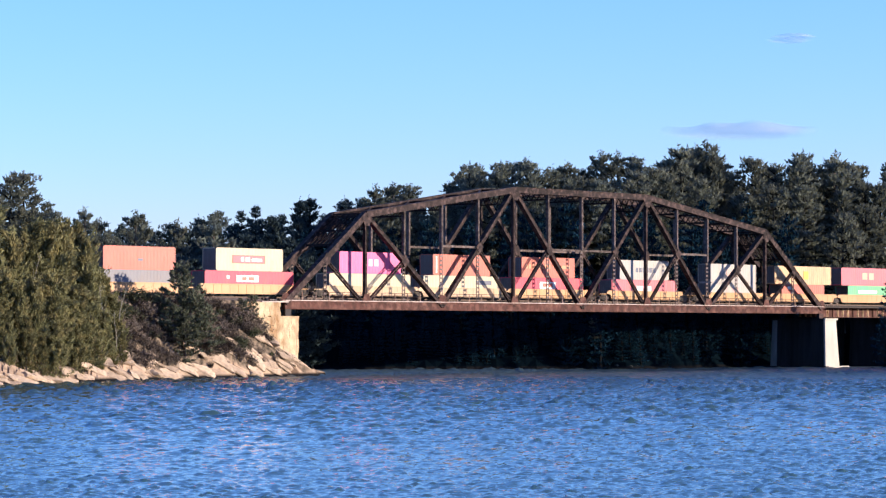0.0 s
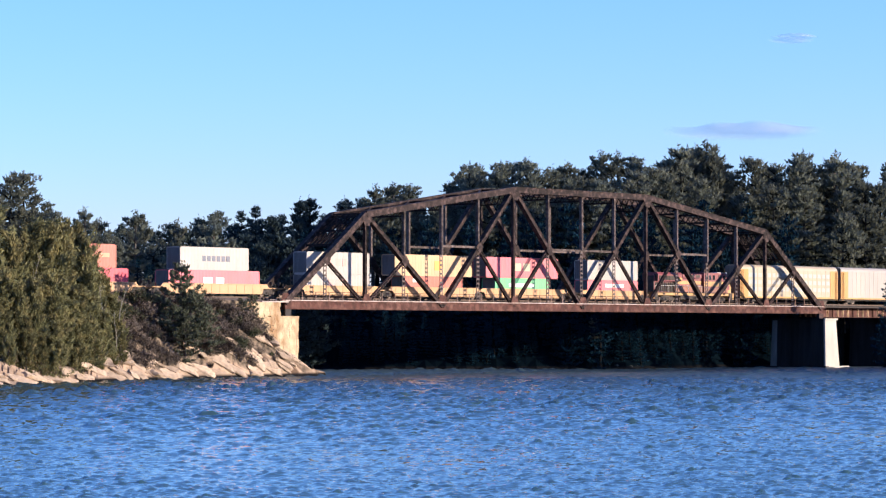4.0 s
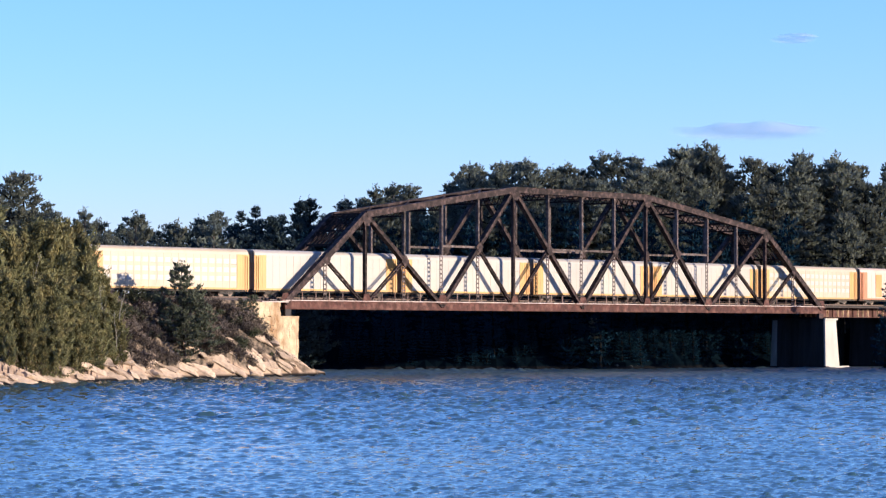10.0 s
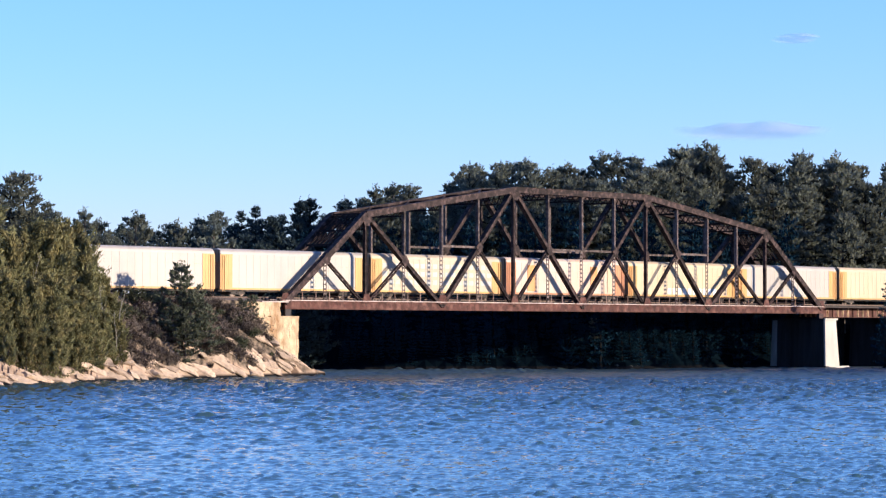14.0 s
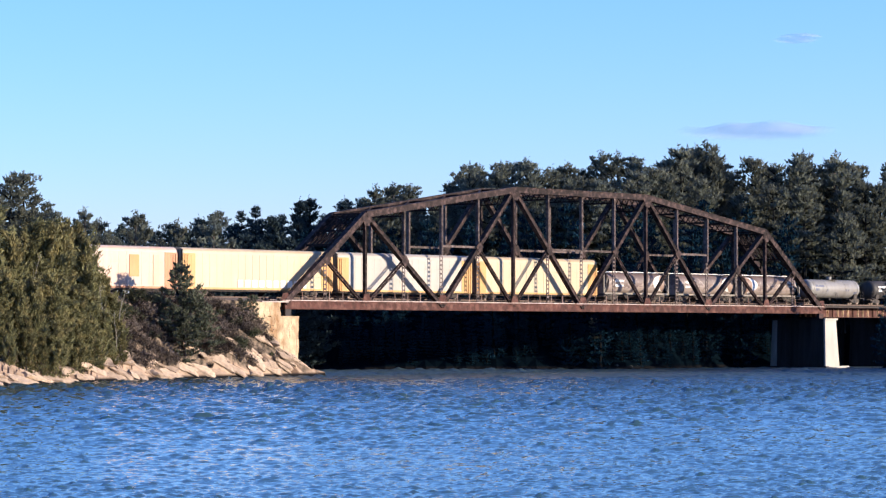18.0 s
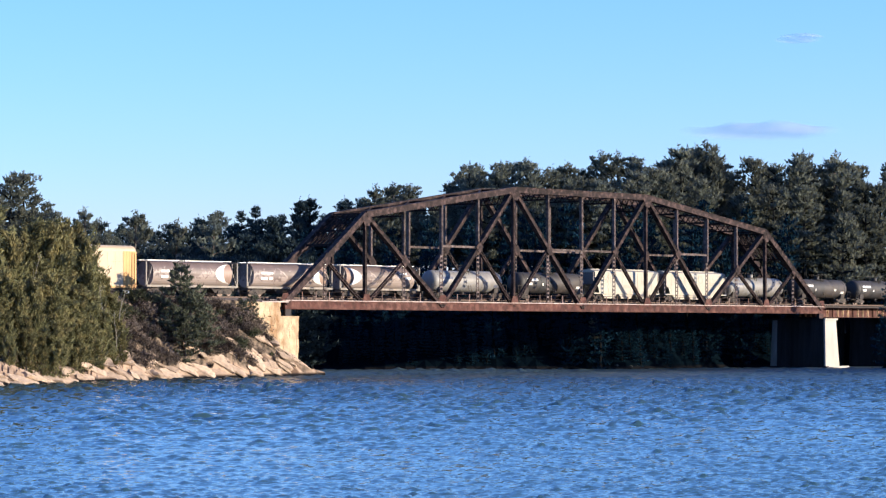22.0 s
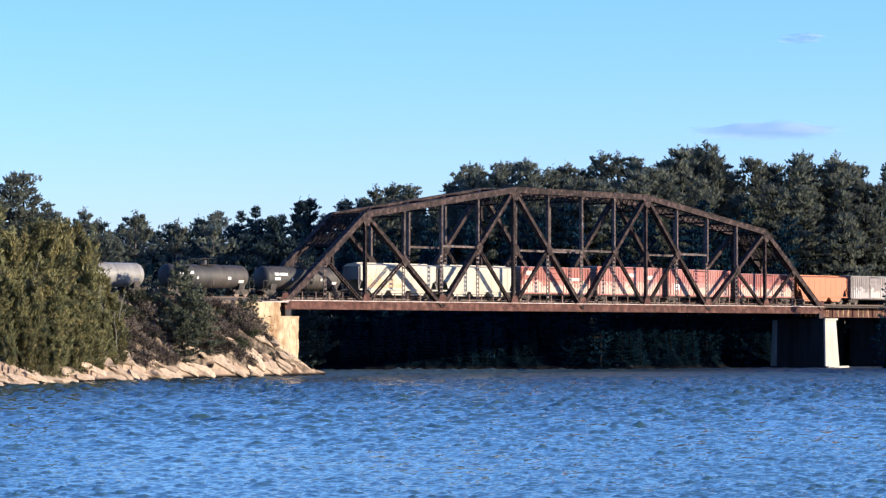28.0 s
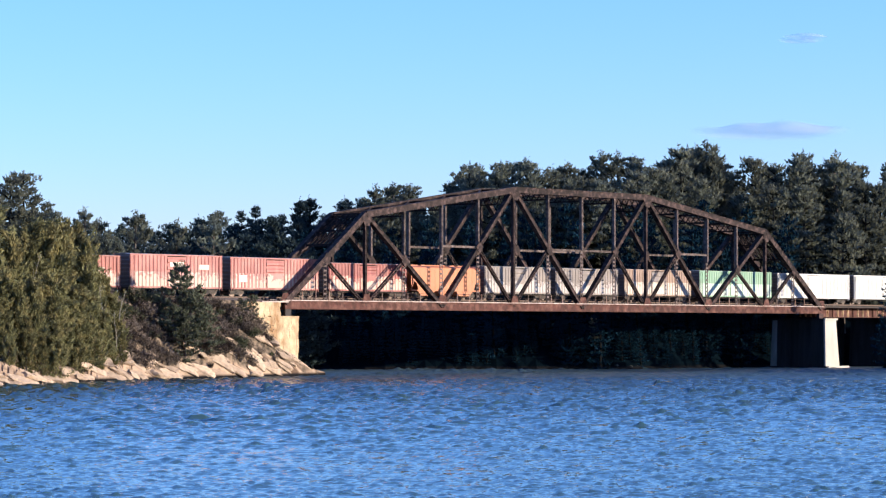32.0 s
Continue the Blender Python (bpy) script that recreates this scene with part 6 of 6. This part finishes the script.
def tank_car(s, material, label, ln=16.2, r=1.5, lettered=True):
    c = thing("tank_car", label, "railway car", "tank cars of the train")
    hl = ln / 2
    prof = [(-hl + 0.6, 0.02), (-hl + 0.63, 0.5), (-hl + 0.72, 0.95), (-hl + 0.90, 1.28), (-hl + 1.12, r - 0.06), (-hl + 1.35, r)]
    prof = prof + [(-hl / 3, r), (hl / 3, r)] + [(-x, rr) for x, rr in reversed(prof)]
    part("tank", Mesh().spin(prof, 28, 2.5), material, c, smooth=True)
    for x in (-hl * 0.34, hl * 0.34, -hl + 1.75, hl - 1.75):
        m = Mesh()
        m.spin([(x - 0.05, r), (x - 0.05, r + 0.025), (x + 0.05, r + 0.025), (x + 0.05, r)], 28, 2.5)
        part("weld_band", m, material, c)
    part("dome", Mesh().tube((0, 0, 3.9), (0, 0, 4.45), 0.42, 0.42, 14).tube((0, 0, 4.45), (0, 0, 4.52), 0.48, 0.48, 14), material, c)
    m = Mesh().box(-1.3, 1.3, -0.9, 0.9, 3.98, 4.03)
    for x in (-1.3, 0, 1.3):
        for y in (-0.9, 0.9):
            m.tube((x, y, 4.0), (x, y, 4.75), 0.025, 0.025, 4)
    for y in (-0.9, 0.9):
        m.tube((-1.3, y, 4.75), (1.3, y, 4.75), 0.025, 0.025, 4)
    part("top_platform", m, M_UNDER, c)
    for s1 in (-1, 1):
        part("saddle", Mesh().extrude([(-1.25, 0.95), (-1.35, 1.7), (1.35, 1.7), (1.25, 0.95)], min((hl - 2.6) * s1, (hl - 1.6) * s1), max((hl - 2.6) * s1, (hl - 1.6) * s1)), M_UNDER, c)
        part("stub_sill", Mesh().box(min(hl * s1, (hl - 3.2) * s1), max(hl * s1, (hl - 3.2) * s1), -0.35, 0.35, 0.75, 1.05).box(min(hl * s1, (hl - 1.0) * s1), max(hl * s1, (hl - 1.0) * s1), -1.45, 1.45, 0.98, 1.06), M_UNDER, c)
        m = Mesh()
        for x in (hl - 0.1, hl - 0.9):
            m.tube((x * s1, -1.45, 1.0), (x * s1, -1.45, 2.1), 0.03, 0.03, 4)
        m.tube(((hl - 0.1) * s1, -1.45, 2.1), ((hl - 0.9) * s1, -1.45, 2.1), 0.03, 0.03, 4)
        part("end_rail", m, M_UNDER, c)
        truck(c, (hl - 1.9) * s1)
        coupler(c, hl * s1, s1)
    part("ladder", Mesh().beam((-0.25, -1.62, 1.0), (-0.25, -0.95, 4.0), 0.05, 0.05).beam((0.25, -1.62, 1.0), (0.25, -0.95, 4.0), 0.05, 0.05), M_UNDER, c)
    part("bottom_valve", Mesh().tube((0, 0, 0.65), (0, 0, 1.05), 0.25, 0.35, 10), M_UNDER, c)
    if lettered:
        mm = M_MARK if material is M_TANKBLACK else M_DARKMARK
        for x0, x1, zc in ((-hl + 2.2, -hl + 3.0, 2.95), (-hl + 3.2, -hl + 4.6, 2.95), (-hl + 2.2, -hl + 3.2, 2.35), (hl - 2.8, hl - 1.9, 1.9), (-2.6, -2.35, 2.3), (2.9, 3.15, 2.3), (hl - 4.5, hl - 4.25, 2.3)):
            t = 0.17
            z0, z1 = zc - t, zc + t
            ysurf = lambda z: -math.sqrt(max(0.01, (r + 0.015) ** 2 - (z - 2.5) ** 2))
            m = Mesh().add([(x0, ysurf(z0), z0), (x1, ysurf(z0), z0), (x1, ysurf(z1), z1), (x0, ysurf(z1), z1), (x0, ysurf(z0) + 0.05, z0), (x1, ysurf(z0) + 0.05, z0), (x1, ysurf(z1) + 0.05, z1), (x0, ysurf(z1) + 0.05, z1)],
                           [(0, 1, 2, 3), (7, 6, 5, 4), (0, 4, 5, 1), (1, 5, 6, 2), (2, 6, 7, 3), (3, 7, 4, 0)])
            part("marking", m, mm, c)
    return ride(c, s)


LT, DT = "light grey cylindrical tank car with sooty streaks", "black cylindrical tank car with small white marks"
tank_car(541.3, M_TANKGREY, LT)
tank_car(560.0, M_TANKBLACK, DT)


M_FAINT = paint("worn_grey_lettering", (0.325, 0.288, 0.23), amt=0.2)
G_HOPRUST = graffiti("rust_sprayed_hopper", (0.365, 0.328, 0.262), (0.43, 0.25, 0.125))


def white_hopper(s, material=None, label="", ln=15.9, h=4.72, stained=False):
    c = thing("covered_hopper_car", label or "cream white ribbed covered hopper with sloped ends", "railway car", "covered hoppers of the train")
    white = material is None
    material = material or M_HOPWHITE
    hl = ln / 2
    for y, s1 in ((-1.5, -1), (1.46, 1)):
        m = Mesh().extrude_y([(-hl + 0.3, h - 0.45), (-hl + 0.3, 2.5), (-hl + 1.0, 2.15), (-hl + 1.35, 1.25), (hl - 1.35, 1.25), (hl - 1.0, 2.15), (hl - 0.3, 2.5), (hl - 0.3, h - 0.45)], y, y + 0.04)
        part("side_sheet", m, material, c)
        for k in range(8):
            x = -hl + 1.7 + k * (ln - 3.4) / 7
            part("side_rib", Mesh().box(x - 0.05, x + 0.05, y - 0.022 if s1 < 0 else y + 0.04, y if s1 < 0 else y + 0.062, 1.3, h - 0.5), material, c)
        part("side_sill", Mesh().box(-hl, hl, y - 0.05, y + 0.1, 1.08, 1.26), material, c)
    part("slope_sheet", Mesh().extrude_y([(-hl + 0.32, h - 0.5), (hl - 0.32, h - 0.5), (hl - 0.4, 3.6), (hl - 3.4, 1.2), (-hl + 3.4, 1.2), (-hl + 0.4, 3.6)], -1.44, 1.44), material, c)
    part("roof", Mesh().extrude([(-1.5, h - 0.45), (-1.45, h - 0.28), (-0.6, h - 0.06), (0.6, h - 0.06), (1.45, h - 0.28), (1.5, h - 0.45)], -hl + 0.25, hl - 0.25), material, c)
    part("hatch_trough", Mesh().box(-hl + 0.8, hl - 0.8, -0.35, 0.35, h - 0.06, h + 0.08), material, c)
    for s1 in (-1, 1):
        for y in (-1.39, 1.39):
            part("end_post", Mesh().box(hl * s1 - 0.06, hl * s1 + 0.06, y - 0.06, y + 0.06, 1.1, h - 0.4).beam((hl * s1, y, 1.2), ((hl - 0.9) * s1, y, 3.4), 0.1, 0.1), M_DOOR if white else material, c)
        if white:
            # Dark sheet added where the hopper's end lies in shade.
            part("end_sheet", Mesh().box((hl - 0.3) * s1 - 0.02, (hl - 0.3) * s1 + 0.02, -1.44, 1.44, 2.5, h - 0.5), M_DOOR, c, "dark sheet added for the shaded end gap")
        truck(c, (hl - 1.9) * s1)
        coupler(c, hl * s1, s1)
    for k in range(3):
        x = (k - 1) * 4.0
        part("outlet_hopper", Mesh().extrude_y([(x - 1.9, 1.25), (x + 1.9, 1.25), (x + 1.15, 0.45), (x - 1.15, 0.45)], -1.35, 1.35), material, c)
    part("center_sill", Mesh().box(-hl, hl, -0.3, 0.3, 0.75, 1.05), M_UNDER, c)
    if white:
        disc = lambda r: [(1.2 + r * math.cos(q), 3.45 + r * math.sin(q)) for q in (2 * math.pi * k / 20 for k in range(20))]
        part("emblem", Mesh().extrude_y(disc(0.62), -1.515, -1.495), M_FAINT, c, "faint grey ring emblem")
        part("emblem", Mesh().extrude_y(disc(0.43), -1.521, -1.516), material, c)
        bars(c, ((-5.6, -5.4, 2.7, 3.8), (-5.4, -4.8, 3.15, 3.35), (-4.8, -4.6, 2.7, 3.8), (-3.9, -3.7, 2.7, 3.8), (-3.0, -2.8, 2.7, 3.8), (-0.8, 1.1, 1.95, 2.45), (3.6, 5.4, 2.9, 3.05), (3.6, 5.0, 2.6, 2.75)), -1.50, M_FAINT)
    if stained:
        part("spray_paint", Mesh().box(-6.2, 0.9, -1.506, -1.497, 1.4, 3.2), G_HOPRUST, c, "rust-coloured spray paint")
    return ride(c, s)


for s in (577.3, 594.7, 665.6, 682.5):
    white_hopper(s, stained=s == 665.6)
tank_car(611.3, M_TANKGREY, LT, 16.4)
tank_car(630.1, M_TANKBLACK, DT, 15.4)
tank_car(647.3, M_TANKBLACK, DT, 15.8)


def boxcar(s, ln, material, label, lower=None, h=5.1, pitch=0.62, door=None, marks=()):
    c = thing("boxcar", label, "railway car", "boxcars of the train")
    hl = ln / 2 - 0.45
    for y, s1 in ((-1.5, -1), (1.5, 1)):
        dw = 1.6
        for x0, x1 in ((-hl, -dw), (dw, hl)):
            part("side_wall", Mesh().add(*ribbed(x0, x1, y, 1.1, h - 0.25, pitch, 0.07 * -s1)), material, c)
        vs, fs = ribbed(1.12, h - 0.4, y + 0.05 * s1, -dw, dw, 0.85, -0.06 * s1)
        d = Mesh().add([(cc, b, a) for a, b, cc in vs], fs)
        part("sliding_door", d, door or material, c)
        part("side_sill", Mesh().box(-hl, hl, min(y, y + 0.06 * s1), max(y, y + 0.06 * s1), 0.92, 1.1), material, c)
        part("top_plate", Mesh().box(-hl, hl, min(y, y + 0.07 * s1), max(y, y + 0.07 * s1), h - 0.27, h - 0.1), material, c)
    part("roof", Mesh().extrude([(-1.52, h - 0.14), (0, h), (1.52, h - 0.14), (1.52, h - 0.2), (-1.52, h - 0.2)], -hl, hl), M_TANKGREY, c, "galvanised roof")
    for x in (-hl, hl - 0.06):
        vs, fs = ribbed(0.95, h - 0.2, x + 0.03, -1.5, 1.5, 0.5, 0.07)
        m = Mesh().add([(b, cc, a) for a, b, cc in vs], fs)
        part("end_wall", m, M_DOOR, c, "end wall coloured dark for shade")
    part("underframe", Mesh().box(-hl, hl, -1.2, 1.2, 0.8, 0.95), M_UNDER, c)
    if lower:
        part("spray_paint", Mesh().add(*ribbed(-hl + 0.05, -1.65, -1.515, 1.12, 2.95, pitch, 0.07)), lower, c, "chalky spray paint on the lower wall")
        part("spray_paint", Mesh().add(*ribbed(1.65, hl - 0.05, -1.515, 1.12, 2.95, pitch, 0.07)), lower, c)
        part("spray_paint", Mesh().box(-1.45, 1.45, -1.632, -1.622, 1.15, 2.95), lower, c)
    for (x0, x1, z0, z1), mm in marks:
        part("marking", Mesh().box(x0, x1, -1.60, -1.57, z0, z1), mm, c)
    for s1 in (-1, 1):
        truck(c, (hl - 1.7) * s1)
        coupler(c, hl * s1, s1)
        part("ladder", Mesh().box((hl - 0.1) * s1 - 0.03, (hl - 0.1) * s1 + 0.03, -1.66, -1.6, 0.7, h - 0.3).box((hl - 0.5) * s1 - 0.03, (hl - 0.5) * s1 + 0.03, -1.66, -1.6, 0.7, h - 0.3), material, c)
    return ride(c, s)


G_BOXRED = graffiti("sprayed_red_paint", (0.28, 0.075, 0.055), (0.46, 0.345, 0.275))
G_BOXPINK = graffiti("sprayed_pink_paint", (0.31, 0.125, 0.11), (0.42, 0.31, 0.25))
G_BOXDARK = graffiti("sprayed_dark_paint", (0.252, 0.05, 0.042), (0.46, 0.345, 0.275))
G_BOXGREY = graffiti("sprayed_grey_paint", (0.165, 0.135, 0.122), (0.38, 0.34, 0.32))
G_BOXTAN = graffiti("sprayed_tan_paint", (0.36, 0.285, 0.225), (0.47, 0.41, 0.35))
G_BOXGREEN = graffiti("sprayed_green_paint", (0.38, 0.53, 0.41), (0.48, 0.52, 0.46))
boxcar(699.6, 16.9, M_BOXRED, "faded red ribbed boxcar with chalky lower panels", G_BOXRED, 4.9, marks=(mk(-6.8, -5.6, 3.6, 4.2, M_CHALK), mk(3.0, 5.4, 2.9, 3.3, M_CHALK)))
boxcar(717.2, 16.8, M_BOXPINK, "chalky red ribbed boxcar with white graffiti below", G_BOXPINK, 5.2, marks=(mk(-1.2, 1.2, 3.4, 4.3, M_CHALK), mk(3.9, 5.6, 3.3, 3.9, M_CHALK)))
boxcar(734.8, 17.2, M_BOXPINK, "faded red ribbed boxcar with rust at its foot", G_BOXPINK, 5.1, marks=(mk(-6.6, -5.2, 1.9, 2.7, M_CHALKW),))
boxcar(752.7, 16.4, M_BOXDARK, "dark red boxcar with white graffiti", G_BOXDARK, 4.7)
white_hopper(768.8, M_BOXORANGE, "bright orange smooth-sided covered hopper", 14.4, 4.6)
boxcar(784.3, 15.6, M_BOXGREY, "worn grey boxcar with white graffiti", G_BOXGREY, 4.8)
boxcar(800.2, 15.6, M_BOXGREY, "worn grey boxcar with pale graffiti", G_BOXGREY, 4.8)
boxcar(817.5, 17.6, M_BOXTAN, "worn tan boxcar with dark doors and white graffiti", G_BOXTAN, 4.9, door=M_BOXGREY)
boxcar(837.8, 20.2, M_BOXGREEN, "pale green ribbed boxcar", G_BOXGREEN, 5.0)
boxcar(859.5, 21.6, M_REEFER, "clean white smooth-sided refrigerator car", None, 4.9, 0.4)
boxcar(881.6, 21.6, M_REEFER, "clean white smooth-sided refrigerator car", None, 4.9, 0.4)

# ---- clouds ----
M_CLOUD = bpy.data.materials.new("thin_lilac_cloud")
M_CLOUD.use_nodes = True
cn = M_CLOUD.node_tree
cb = cn.nodes["Principled BSDF"]
cb.inputs["Base Color"].default_value = (0.95, 0.83, 0.84, 1)
cb.inputs["Roughness"].default_value = 1.0
ctc = cn.nodes.new("ShaderNodeTexCoord")
cno = cn.nodes.new("ShaderNodeTexNoise")
cno.inputs["Scale"].default_value, cno.inputs["Detail"].default_value = 0.022, 5
cn.links.new(ctc.outputs["Object"], cno.inputs["Vector"])
cgr = cn.nodes.new("ShaderNodeTexGradient")
cgr.gradient_type = "SPHERICAL"
cmp_ = cn.nodes.new("ShaderNodeMapping")
cmp_.inputs["Location"].default_value, cmp_.inputs["Scale"].default_value = (-1, 0, -1), (2, 0, 2)
cn.links.new(ctc.outputs["Generated"], cmp_.inputs["Vector"])
cn.links.new(cmp_.outputs[0], cgr.inputs["Vector"])
cadd = cn.nodes.new("ShaderNodeMath")
cadd.operation = "MULTIPLY"
cn.links.new(cno.outputs["Fac"], cadd.inputs[0])
cn.links.new(cgr.outputs["Fac"], cadd.inputs[1])
cra = cn.nodes.new("ShaderNodeMapRange")
cra.inputs[1].default_value, cra.inputs[2].default_value, cra.inputs[4].default_value = 0.05, 0.26, 0.21
cn.links.new(cadd.outputs[0], cra.inputs[0])
ctl = cn.nodes.new("ShaderNodeBsdfTranslucent")
ctl.inputs["Color"].default_value = (0.95, 0.83, 0.84, 1)
cdf = cn.nodes.new("ShaderNodeBsdfDiffuse")
cdf.inputs["Color"].default_value = (0.95, 0.83, 0.84, 1)
ctr = cn.nodes.new("ShaderNodeBsdfTransparent")
cm1, cm2 = cn.nodes.new("ShaderNodeMixShader"), cn.nodes.new("ShaderNodeMixShader")
cm1.inputs[0].default_value = 0.5
cn.links.new(cdf.outputs[0], cm1.inputs[1])
cn.links.new(ctl.outputs[0], cm1.inputs[2])
cn.links.new(cra.outputs[0], cm2.inputs[0])
cn.links.new(ctr.outputs[0], cm2.inputs[1])
cn.links.new(cm1.outputs[0], cm2.inputs[2])
cn.links.new(cm2.outputs[0], cn.nodes["Material Output"].inputs["Surface"])


def cloud(seed, u, z, length, tall, d=3600):
    """A thin streak of cloud far behind the woods: a few flat lumps in one body."""
    rng = random.Random(seed)
    bm = bmesh.new()
    bmesh.ops.create_uvsphere(bm, u_segments=48, v_segments=24, radius=1)
    for v in bm.verts:
        n = noise.noise(Vector((v.co.x * 2.6 + seed, 0, 0)))
        v.co.z *= (0.8 + 0.5 * n) if v.co.z > 0 else 0.55
        v.co = Vector((v.co.x * length / 2, v.co.y * 40, v.co.z * tall / 2))
    me = bpy.data.meshes.new("cloud")
    bm.to_mesh(me)
    bm.free()
    me.materials.append(M_CLOUD)
    for q in me.polygons:
        q.use_smooth = True
    ob = tagged(new("cloud", me), "thin lilac-grey streak of cloud in a blue sky", "cloud", "clouds")
    x, y = ud(u, d)
    ob.matrix_basis = Matrix.LocRotScale((x, y, z), Euler((0, 0, -YAW)), None)
    return ob


PX = 3600 / 5226
CLOUDS = [(cloud(3, (1316 - 784) * PX, 5.6 + (589 - 236) * PX, 220, 34), (1310 - 784) * PX, 5.6 + (589 - 236) * PX, 54 * PX),
          (cloud(8, (1402 - 784) * PX, 5.6 + (589 - 68) * PX, 64, 14), (1402 - 784) * PX, 5.6 + (589 - 68) * PX, 20 * PX)]


# ---- what moves ----
def motions():
    times = [0, 1, 2, 4, 7, 10, 13, 16, 19, 22, 25, 28, 30, 31, 32]
    for ob, s, z in MOVERS:
        walk(ob, [(t, pose(s - 22.55 * t - 0.013 * t * t, TY, ZR + z)) for t in times])
    walk(water, [(t, pose(-0.3 * t * FWD.x, -0.3 * t * FWD.y, 0)) for t in (0, 8, 16, 24, 32)])
    for ob, u, z, go in CLOUDS:
        rows = []
        for t in (0, 8, 16, 24, 32):
            x, y = ud(u + go * t / 32, 3600)
            rows.append((t, pose(x, y, z, 0, 0, -math.degrees(YAW))))
        walk(ob, rows)


motions()
